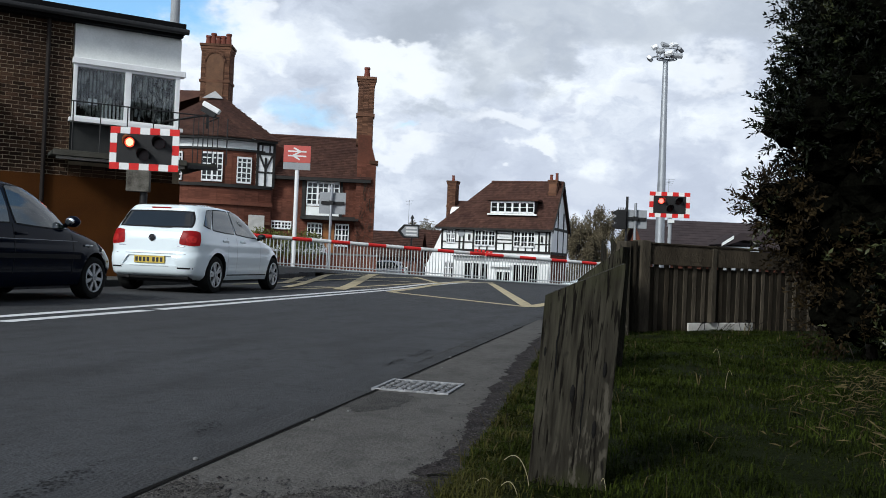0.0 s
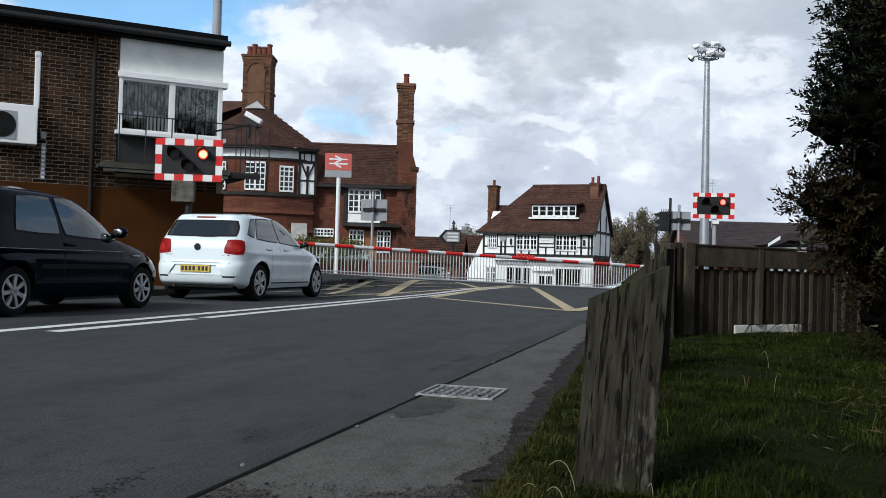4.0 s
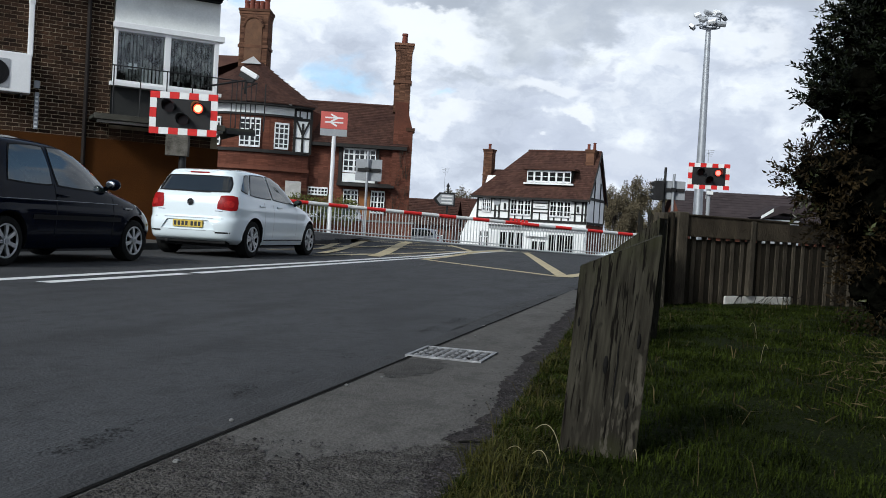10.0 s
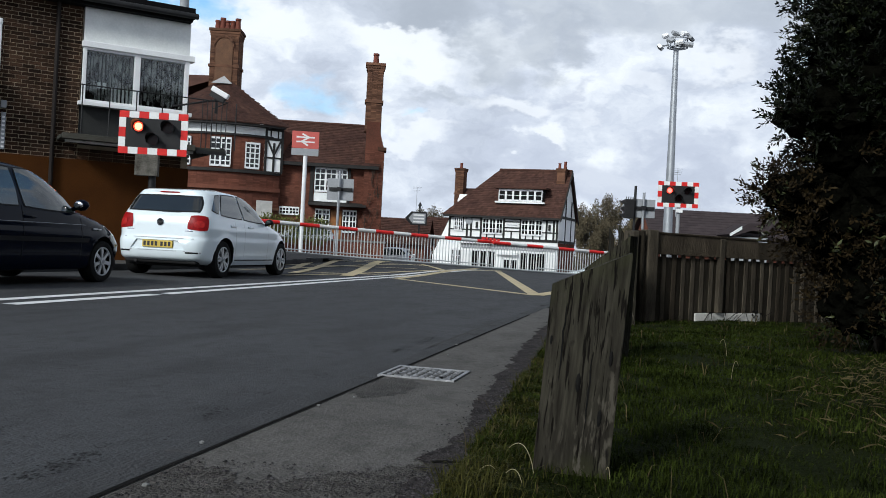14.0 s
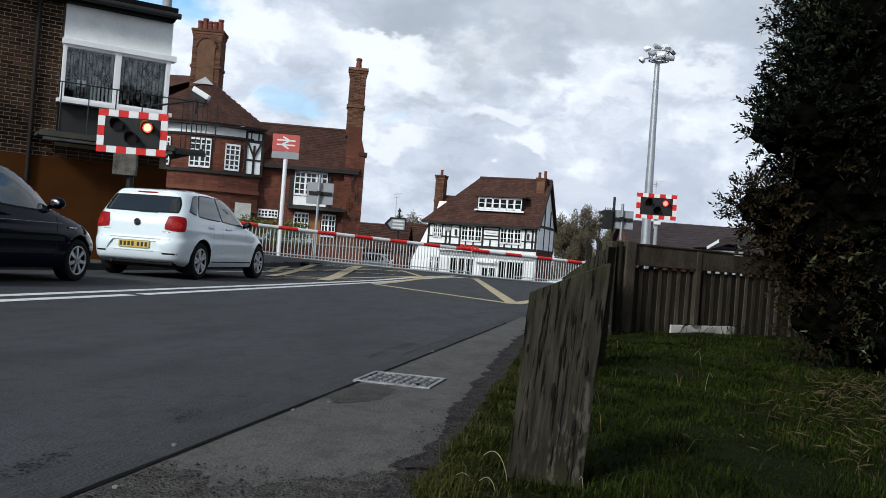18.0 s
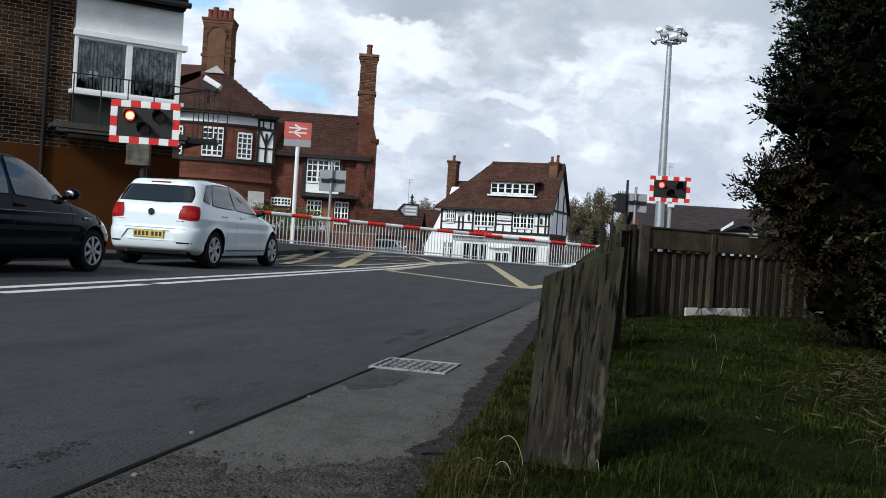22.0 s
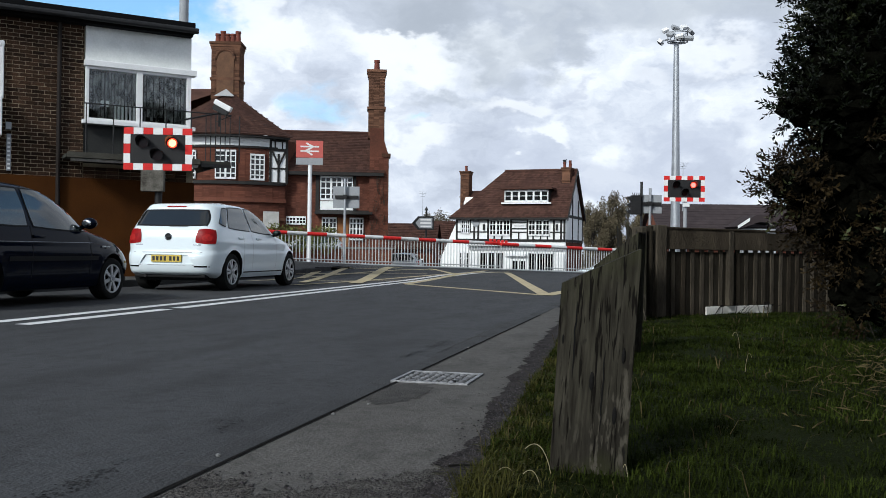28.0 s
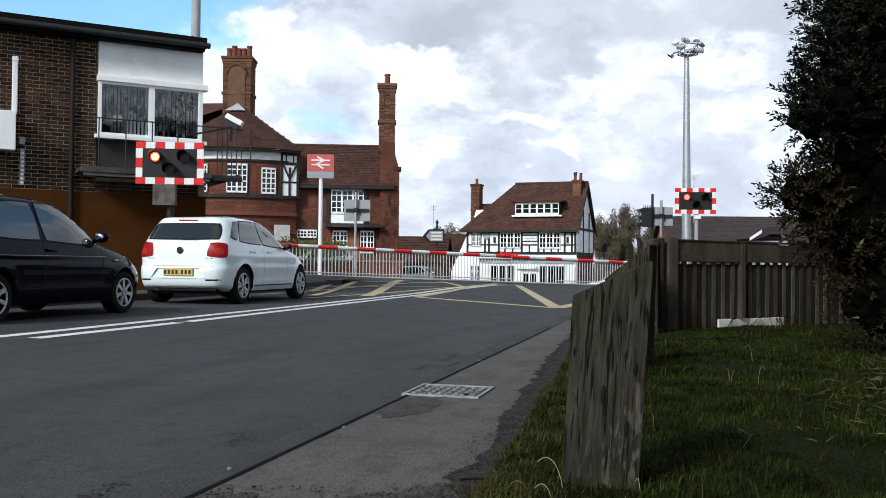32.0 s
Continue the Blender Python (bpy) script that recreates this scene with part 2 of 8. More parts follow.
SOIL = mat("soil", (0.05, 0.044, 0.043), (0.014, 0.012, 0.012), 0.95, 11, 55, 0.9, spec=0.05, contrast=0.3)
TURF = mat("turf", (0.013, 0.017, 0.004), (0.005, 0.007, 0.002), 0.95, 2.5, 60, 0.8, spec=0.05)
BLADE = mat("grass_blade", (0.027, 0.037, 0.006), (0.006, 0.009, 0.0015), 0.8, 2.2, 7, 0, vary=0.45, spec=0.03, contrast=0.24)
STRAW = mat("dry_grass", (0.072, 0.058, 0.026), (0.036, 0.028, 0.014), 0.8, 3, 40, 0, vary=0.4, spec=0.05)
LINE_W = mat("white_line_paint", (0.8, 0.8, 0.79), (0.42, 0.42, 0.42), 0.75, 5, 60, 0.3, contrast=0.5)
LINE_Y = mat("yellow_line_paint", (0.58, 0.48, 0.29), (0.29, 0.24, 0.15), 0.75, 3, 60, 0.3, contrast=0.5)
WOOD = timber("weathered_timber")
FENCE = mat("fence_timber", (0.07, 0.056, 0.04), (0.022, 0.018, 0.013), 0.92, 3, 30, 0.8, vary=0.25, spec=0.08, stretch=(5, 5, 0.6))
BRICK = mat("dark_brick", (0.056, 0.03, 0.017), (0.014, 0.009, 0.007), 0.9, 1.4, 60, 0.6, vary=0.6, spec=0.1, contrast=0.3)
MORTAR = mat("mortar", (0.52, 0.43, 0.3), (0.22, 0.18, 0.13), 0.95, 1.5, 60, 0.4, spec=0.1)
PLINTH = mat("painted_plinth", (0.072, 0.026, 0.006), (0.038, 0.014, 0.004), 0.85, 1.6, 40, 0.2, spec=0.06)
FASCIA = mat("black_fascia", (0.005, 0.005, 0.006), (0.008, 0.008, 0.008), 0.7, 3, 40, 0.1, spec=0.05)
WHITE = mat("white_paint", (0.86, 0.87, 0.85), (0.7, 0.71, 0.69), 0.55, 2.5, 30, 0.08)
UPVC = mat("white_plastic", (0.82, 0.82, 0.82), (0.74, 0.74, 0.74), 0.35, 3, 30, 0.02)
GLASS = mat("window_glass", (0.014, 0.016, 0.016), (0.009, 0.01, 0.01), 0.04, 2, 10, 0, spec=0.5)
BLIND = mat("curtain", (0.32, 0.32, 0.31), (0.005, 0.005, 0.005), 0.9, 5, 16, 0.3, stretch=(9, 9, 2.2), contrast=0.16)
STEEL = mat("galvanised_steel", (0.42, 0.44, 0.46), (0.3, 0.31, 0.33), 0.5, 3, 40, 0.1, metal=0.7)
GLASS_CAR = mat("car_glass", (0.012, 0.014, 0.014), (0.008, 0.009, 0.009), 0.02, 1.2, 6, 0, spec=0.9, coat=0.4)
GLASS_SIDE = mat("car_side_glass", (0.04, 0.056, 0.05), (0.018, 0.025, 0.022), 0.02, 1.6, 5, 0, spec=0.75, coat=0.25)
GREYP = mat("grey_paint", (0.34, 0.35, 0.37), (0.26, 0.27, 0.28), 0.6, 3, 30, 0.1)
IRON = mat("cast_iron", (0.36, 0.36, 0.365), (0.13, 0.13, 0.135), 0.5, 9, 60, 0.5, metal=0.4)
BLACK = mat("black_metal", (0.014, 0.014, 0.015), (0.024, 0.023, 0.023), 0.5, 5, 40, 0.1)
RED = mat("red_reflective", (0.66, 0.03, 0.025), (0.52, 0.02, 0.02), 0.45, 4, 30, 0.05)
SIGNW = mat("white_reflective", (0.78, 0.78, 0.77), (0.68, 0.68, 0.67), 0.45, 4, 30, 0.05)
BOOMW = mat("boom_white", (0.72, 0.73, 0.72), (0.55, 0.55, 0.54), 0.5, 4, 30, 0.05)
BARS = mat("skirt_aluminium", (0.60, 0.62, 0.62), (0.42, 0.43, 0.43), 0.55, 3, 30, 0.05, metal=0.2)
LAMP_ON = lit("lit_red_lamp", (1.0, 0.07, 0.035), 1.6)
LAMP_CORE = lit("lamp_core", (1.0, 0.5, 0.2), 3.0)
LAMP_FAR = lit("lamp_core_red", (1.0, 0.16, 0.13), 3.0)
LENS_OFF = mat("dark_lens", (0.03, 0.008, 0.008), (0.018, 0.006, 0.006), 0.2, 6, 30, 0)
SIGNRED = mat("faded_sign_red", (0.55, 0.12, 0.10), (0.45, 0.1, 0.085), 0.5, 4, 30, 0.05)
TILE = mat("clay_tile", (0.088, 0.045, 0.033), (0.046, 0.024, 0.02), 0.9, 1.2, 30, 0.6, vary=0.25, spec=0.1)
HBRICK = mat("red_brick", (0.175, 0.066, 0.042), (0.075, 0.033, 0.024), 0.9, 0.9, 30, 0.5, vary=0.22, spec=0.1)
CBRICK = mat("chimney_brick", (0.17, 0.086, 0.052), (0.075, 0.04, 0.028), 0.9, 1.6, 30, 0.6, vary=0.42, spec=0.1)
POT = mat("terracotta_pot", (0.2, 0.06, 0.038), (0.1, 0.035, 0.026), 0.85, 4, 40, 0.2)
LEAD = mat("lead_flashing", (0.4, 0.4, 0.4), (0.3, 0.3, 0.3), 0.6, 3, 30, 0.1)
TIMBER = mat("black_timber", (0.016, 0.015, 0.014), (0.03, 0.028, 0.026), 0.7, 3, 30, 0.2)
RENDER_W = mat("white_render", (0.88, 0.88, 0.87), (0.76, 0.76, 0.75), 0.8, 1.2, 30, 0.15)
RENDER_G = mat("grey_boarding", (0.36, 0.37, 0.38), (0.28, 0.29, 0.3), 0.8, 1.2, 20, 0.15)
PAINT_W = mat("white_car_paint", (0.70, 0.765, 0.79), (0.68, 0.745, 0.77), 0.25, 1, 20, 0, spec=0.4, coat=0.9)
PAINT_B = mat("dark_blue_car_paint", (0.001, 0.0035, 0.012), (0.001, 0.0025, 0.008), 0.12, 1, 20, 0, spec=0.07, coat=0.06)
PAINT_S = mat("silver_car_paint", (0.55, 0.56, 0.58), (0.5, 0.51, 0.53), 0.35, 1, 20, 0, coat=0.6, metal=0.3)
RUBBER = mat("tyre_rubber", (0.010, 0.010, 0.010), (0.016, 0.016, 0.015), 0.9, 8, 60, 0.3, spec=0.1)
TRIM = mat("black_trim", (0.008, 0.008, 0.009), (0.013, 0.013, 0.013), 0.6, 5, 60, 0.1, spec=0.12)
ALLOY = mat("alloy_wheel", (0.55, 0.56, 0.57), (0.42, 0.43, 0.44), 0.35, 6, 40, 0.05, metal=0.6)
TAIL = mat("red_tail_lamp", (0.32, 0.008, 0.01), (0.16, 0.004, 0.005), 0.35, 16, 60, 0.1, spec=0.1)
PLATE = mat("yellow_plate", (0.62, 0.46, 0.1), (0.52, 0.38, 0.08), 0.4, 5, 30, 0)
CHROME = mat("chrome", (0.7, 0.7, 0.72), (0.6, 0.6, 0.62), 0.15, 5, 30, 0, metal=1.0)
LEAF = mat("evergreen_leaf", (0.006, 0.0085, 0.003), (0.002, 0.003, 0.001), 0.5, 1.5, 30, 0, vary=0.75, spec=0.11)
LEAFB = mat("bronze_leaf", (0.026, 0.017, 0.006), (0.008, 0.0055, 0.0025), 0.7, 1.5, 30, 0, vary=0.65, spec=0.1)
BARK = mat("bark", (0.06, 0.048, 0.036), (0.03, 0.025, 0.02), 0.95, 6, 50, 0.8)
HEDGE = mat("clipped_hedge_leaf", (0.14, 0.15, 0.035), (0.08, 0.09, 0.02), 0.7, 2, 30, 0, vary=0.4)
FARLEAF = mat("spring_leaf", (0.17, 0.14, 0.088), (0.08, 0.068, 0.046), 0.85, 0.6, 10, 0, vary=0.4, spec=0.05)
DOOR = mat("varnished_door", (0.28, 0.12, 0.04), (0.2, 0.08, 0.03), 0.5, 4, 30, 0.1)


# ---- building helpers ----
def link(name, me, parent=None, m=None):
    ob = new(name, me)
    if parent:
        ob.parent = parent
    if m is not None:
        ob.matrix_basis = m
    return ob


def part(name, bm, material, parent, label="", smooth=False, m=None):
    me = bpy.data.meshes.new(name)
    bmesh.ops.recalc_face_normals(bm, faces=bm.faces[:])
    bm.to_mesh(me)
    bm.free()
    me.materials.append(material)
    if smooth:
        me.shade_smooth()
        me.set_sharp_from_angle(angle=radians(35))
    ob = link(name, me, parent, m)
    return tagged(ob, label) if label else ob


def thing(name, label, category, m=None, group="", kind=""):
    ob = new(name)
    ob.empty_display_size = 0.2
    if m is not None:
        ob.matrix_basis = m
    return tagged(ob, label, category, group, kind)


def solo(name, bm, material, label, category, m=None, kind="", smooth=False):
    return tagged(part(name, bm, material, None, smooth=smooth, m=m), label, category, "", kind)


def box(x0, x1, y0, y1, z0, z1, bm=None, bevel=0.0):
    bm2 = bmesh.new()
    r = bmesh.ops.create_cube(bm2, size=1.0, matrix=Matrix.Translation(((x0 + x1) / 2, (y0 + y1) / 2, (z0 + z1) / 2)) @ Matrix.Diagonal((x1 - x0, y1 - y0, z1 - z0, 1)))
    if bevel:
        bmesh.ops.bevel(bm2, geom=bm2.edges[:], offset=bevel, segments=2, affect="EDGES", profile=0.6)
    return merge(bm, bm2)


def merge(bm, bm2):
    if bm is None:
        return bm2
    me = bpy.data.meshes.new("tmp")
    bm2.to_mesh(me)
    bm2.free()
    bm.from_mesh(me)
    bpy.data.meshes.remove(me)
    return bm


def tube(a, b, r0, r1=None, n=10, bm=None):
    bm = bm or bmesh.new()
    a, b = Vector(a), Vector(b)
    d = b - a
    m = Matrix.Translation((a + b) / 2) @ d.to_track_quat("Z", "Y").to_matrix().to_4x4()
    bmesh.ops.create_cone(bm, cap_ends=True, segments=n, radius1=r0, radius2=r0 if r1 is None else r1, depth=d.length, matrix=m)
    return bm


def prism(pts, y0, y1, bm=None):
    """A polygon in x and z, given thickness along y."""
    bm = bm or bmesh.new()
    f = [bm.verts.new((x, y0, z)) for x, z in pts]
    k = [bm.verts.new((x, y1, z)) for x, z in pts]
    bm.faces.new(f)
    bm.faces.new(k[::-1])
    for i in range(len(pts)):
        j = (i + 1) % len(pts)
        bm.faces.new((f[i], k[i], k[j], f[j]))
    return bm


def solid(verts, faces, bm=None):
    bm = bm or bmesh.new()
    v = [bm.verts.new(p) for p in verts]
    for f in faces:
        bm.faces.new([v[i] for i in f])
    return bm


def raw(name, verts, faces, material, parent=None, label="", kind="", category=""):
    me = bpy.data.meshes.new(name)
    me.from_pydata([tuple(map(float, p)) for p in verts], [], faces)
    me.materials.append(material)
    me.update()
    return tagged(link(name, me, parent), label, category, "", kind)


# ---- ground ----
RDIR, RLEFT = Vector((0.2698, 0.9629)), Vector((-0.9629, 0.2698))


def smooth01(v):
    v = min(1.0, max(0.0, v))
    return v * v * (3 - 2 * v)


def gz(x, y):
    """Height of the ground: level by the camera, canted over the crossing, then falling away."""
    cant = max(-0.16, min(0.3, 0.09 - 0.0315 * x)) * smooth01((y - 20) / 9)
    return cant * (1 - smooth01((y - 40) / 12)) - 2.1 * smooth01((y - 38) / 40)


def rp(s, p):
    v = RDIR * s + RLEFT * p
    return v.x, v.y


def drape(name, rows, lift, material, kind="structure", label="", category=""):
    """A sheet laid on the ground; rows of points in plan."""
    verts, faces, n = [], [], len(rows[0])
    for row in rows:
        verts += [(x, y, gz(x, y) + lift) for x, y in row]
    for i in range(len(rows) - 1):
        for j in range(n - 1):
            a = i * n + j
            faces.append((a, a + 1, a + n + 1, a + n))
    return raw(name, verts, faces, material, None, label, kind, category)


def strip(name, a, b, width, lift, material, label, category, parent=None):
    """A painted line on the ground between two points in plan."""
    a, b = Vector(a), Vector(b)
    d = (b - a).normalized()
    w = Vector((-d.y, d.x)) * width / 2
    n = max(2, int((b - a).length / 0.8))
    rows = []
    for i in range(n + 1):
        c = a.lerp(b, i / n)
        rows.append([tuple(c + w), tuple(c - w)])
    ob = drape(name, rows, lift, material, "", label, category)
    if parent:
        ob.parent = parent
    return ob


def build_ground():
    xs = [-900, -300, -120, -60] + [x * 1.5 for x in range(-24, 29)] + [70, 140, 320, 900]
    ys = [-300, -80, -30] + [y * 1.5 for y in range(-10, 62)] + [110, 160, 300, 700, 1800]
    g = drape("ground", [[(x, y) for x in xs] for y in ys], -0.03, ASPHALT, "structure", "worn grey tarmac and hard ground round the crossing", "ground")
    ss = [-14 + 1.0 * i for i in range(0, 100)]
    drape("road", [[rp(s, p) for p in (9.2, 7.6, 6.0, 4.4, 2.9, 1.5)] for s in ss], 0.0, ASPHALT, "structure", "worn dark grey tarmac road leading to the crossing", "road")
    # footway beside the road, and the strip of dirt at its edge
    ys = [-14 + 0.4 * i for i in range(64)]
    edge = lambda y: -0.50 + 0.222 * y
    rows = []
    for y in ys:
        k = -1.43 + 0.2802 * y + 0.01
        e = max(edge(y), k + 0.42)
        rows.append([(k + (e - k) * i / 6, y) for i in range(7)])
    drape("pavement", rows, 0.012, PATH, "structure", "narrow worn tarmac footway with a ragged edge", "pavement")
    far = [[rp(s, p) for p in (12.5, 11.0, 9.33)] for s in range(-14, 28)]
    drape("pavement_far", far, 0.1, PATH, "structure", "tarmac footway in front of the brick building", "pavement")


build_ground()


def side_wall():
    # added out of view to block skylight from the verge and darken car reflections
    w = thing("light_block_wall", "plain unseen wall added to shade the verge and darken reflections", "wall", kind="structure")
    part("wall", box(5.3, 5.6, -40, 5.6, -0.2, 6.2), mat("light_block_dark", (0.035, 0.03, 0.022), (0.02, 0.017, 0.013), 0.9, 2, 30, 0.4, spec=0.1), w)
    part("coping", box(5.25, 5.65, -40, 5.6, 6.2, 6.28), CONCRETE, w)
    part("wall", box(5.6, 9.4, 5.3, 5.6, -0.2, 6.2), MATS["light_block_dark"], w)
    part("wall", box(0, 36, 0, 0.3, -1.2, 5.0), MATS["light_block_dark"], w, m=pose(8.2, 10.2, 0, 0, 0, 53.5))


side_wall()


def kerbs():
    """Kerb stones, laid end to end along both sides of the road."""
    rnd = random.Random(4)
    for side, p0, p1, top, n, s0 in (("kerb", 1.37, 1.5, 0.012, 46, -12.98), ("kerb_far", 9.2, 9.33, 0.12, 26, 0.0)):
        k = thing(side, "row of worn concrete kerb stones along the road", "kerb", kind="structure")
        me = None
        for i in range(n):
            s = s0 + i * 0.915
            if side == "kerb" and s > 26:
                break
            x, y = rp(s + 0.45, (p0 + p1) / 2)
            if me is None:
                bm = box(-0.064, 0.064, -0.453, 0.453, -0.2, top, bevel=0.012)
                me = bpy.data.meshes.new("kerb_stone")
                bm.to_mesh(me)
                bm.free()
                me.materials.append(KERB)
            link("kerb_stone", me, k, pose(x + rnd.uniform(-0.004, 0.004), y, gz(x, y) + rnd.uniform(-0.005, 0.005), rnd.uniform(-0.3, 0.3), rnd.uniform(-1, 1), -15.66 + rnd.uniform(-0.25, 0.25)))


kerbs()


def kerb_joint():
    ys = [-13 + 0.25 * i for i in range(92)]
    wob = lambda y: 0.006 * noise.noise(Vector((y * 3.0, 1, 2)))
    drape("kerb_joint", [[(-1.425 + 0.2802 * y + wob(y), y), (-1.425 + 0.2802 * y + 0.019 + 0.7 * wob(y + 3), y)] for y in ys], 0.0155, TRIM_DARK, "structure", "dark open joint between kerb and footway", "joint")


def gutter():
    """Dark silt lying on the road beside the kerb, in broken lengths."""
    for i, (y0, y1, w, off) in enumerate(((6.0, 9.4, 0.03, -0.15),)):
        ys = [y0 + (y1 - y0) * k / 60 for k in range(61)]
        rows = []
        for k, y in enumerate(ys):
            t = min(1, 5 * k / 60, 5 * (60 - k) / 60)
            c = -1.43 + 0.2802 * y + off + 0.02 * noise.noise(Vector((y * 2, i, 5)))
            h = w * t * (0.55 + 0.6 * abs(noise.noise(Vector((y * 5, i, 8)))))
            rows.append([(c - h, y), (c + h, y)])
        drape("gutter_silt", rows, 0.004, SILT, "structure", "dark silt along the edge of the road", "dirt")


SILT = mat("road_silt", (0.04, 0.039, 0.038), (0.062, 0.061, 0.06), 0.95, 14, 80, 0.5, spec=0.1)
gutter()


def damp_patches():
    """Dark damp stains with ragged edges on the footway beside the kerb."""
    rnd = random.Random(15)
    for x, y, a, b in ((-0.09, 4.28, 0.12, 0.34),):
        V = [(x, y, 0.0137)]
        for k in range(72):
            t = k * math.tau / 72
            f = 1 + 0.35 * noise.noise(Vector((math.cos(t) * 1.5 + x * 9, math.sin(t) * 1.5, y))) + 0.18 * noise.noise(Vector((math.cos(t) * 6 + x * 9, math.sin(t) * 6, y))) + 0.1 * noise.noise(Vector((math.cos(t) * 17, math.sin(t) * 17, y)))
            u, v = a * f * math.cos(t), b * f * math.sin(t)
            V.append((x + 0.96 * u + 0.27 * v, y + 0.96 * v - 0.27 * u, 0.0137))
        raw("damp_stain", V, [(0, k + 1, (k + 1) % 72 + 1) for k in range(72)], DAMP, None, "dark damp stain on the worn footway", "structure", "stain")


DAMP = mat("damp_tarmac", (0.066, 0.062, 0.057), (0.032, 0.03, 0.028), 0.85, 8, 60, 0.6, spec=0.12, contrast=0.3)
damp_patches()


def road_pits():
    """Small holes worn into the tarmac, thickest along the broken edge and in the wheel tracks."""
    rng = np.random.default_rng(77)
    V, F = [], []
    while len(F) < 1500:
        y = rng.uniform(1.7, 7.0)
        edge_hole = rng.random() < 0.3
        x = -1.43 + 0.2802 * y + (rng.normal(-0.3, 0.03) if edge_hole else -rng.uniform(0.3, 3.6))
        if noise.noise(Vector((x * 1.5, y * 1.1, 3))) + 0.6 * noise.noise(Vector((x * 5, y * 4, 9))) < (0.0 if edge_hole else 0.28):
            continue
        s = rng.uniform(0.0015, 0.0065)
        a, b = rng.uniform(0, 6.3), len(V)
        for k in range(6):
            r = s * rng.uniform(0.5, 1.3)
            V.append((x + r * math.cos(a + k * 1.047), y + 1.3 * r * math.sin(a + k * 1.047), 0.0015))
        F.append(tuple(range(b, b + 6)))
    raw("road_pit", V, F, PIT, None, "small dark pits worn in the tarmac", "stuff", "pitting")


PIT = mat("pit", (0.022, 0.022, 0.023), (0.034, 0.034, 0.034), 0.95, 9, 60, 0, spec=0.05)
road_pits()
TRIM_DARK = mat("joint_dirt", (0.008, 0.008, 0.008), (0.014, 0.013, 0.012), 1.0, 6, 60, 0.4, spec=0.02)
kerb_joint()


def markings():
    dbl = thing("centre_line", "worn double white line along the middle of the road", "road marking", kind="structure")
    strip("white_stripe", rp(-12, 5.86), rp(14, 5.88), 0.17, 0.005, LINE_W, "", "", dbl)
    strip("white_stripe", rp(14, 5.88), rp(30, 6.1), 0.17, 0.005, LINE_W, "", "", dbl)
    strip("white_stripe", rp(6.75, 5.48), rp(9.05, 5.45), 0.17, 0.005, LINE_W, "", "", dbl)
    strip("white_stripe", rp(9.25, 5.45), rp(15, 5.54), 0.17, 0.005, LINE_W, "", "", dbl)
    strip("white_stripe", rp(15, 5.54), rp(30, 5.8), 0.15, 0.005, LINE_W, "", "", dbl)
    strip("white_stripe", rp(-12, 5.48), rp(5.2, 5.48), 0.17, 0.005, LINE_W, "", "", dbl)
    yb = thing("box_marking", "worn yellow box marking hatched over the junction", "road marking", kind="structure")
    near_l, near_m, near_r = (-2.4, 17.2), (-0.26, 18.7), (2.05, 14.5)
    Y = [(near_m, near_r, 0.2), (near_r, (2.95, 30.2), 0.22), (near_r, (3.6, 18.6), 0.25), (near_m, (2.4, 32.0), 0.2),
         ((-2.4, 17.4), (3.2, 31.5), 0.16), ((-4.2, 21.0), (-3.4, 29.0), 0.2),
         ((-3.6, 19.2), (0.6, 30.5), 0.14), ((1.0, 25.5), (0.4, 31.0), 0.2), ((-5.4, 22.0), (-0.6, 31.0), 0.14),
         ((-1.3, 18.6), (-0.96, 30.8), 0.28), ((-2.4, 18.6), (-2.14, 28.3), 0.2), ((-2.75, 21.1), (-2.71, 31.8), 0.2), ((-3.9, 22.5), (0.2, 25.2), 0.16), ((-4.4, 25.5), (0.6, 28.6), 0.18), ((-2.2, 19.5), (0.2, 20.4), 0.12)]
    for i, (a, b, w) in enumerate(Y):
        strip("yellow_stripe", a, b, w, 0.006 + 0.0012 * i, LINE_Y, "", "", yb)


markings()


# ---- signal building beside the road ----
# Local frame: x along the front wall towards the crossing, y into the building, z up.
BOX_M = pose(-6.24, 18.3, 0, 0, 0, 28)
BX0, BX1, BD = -7.5, 1.68, 5.0


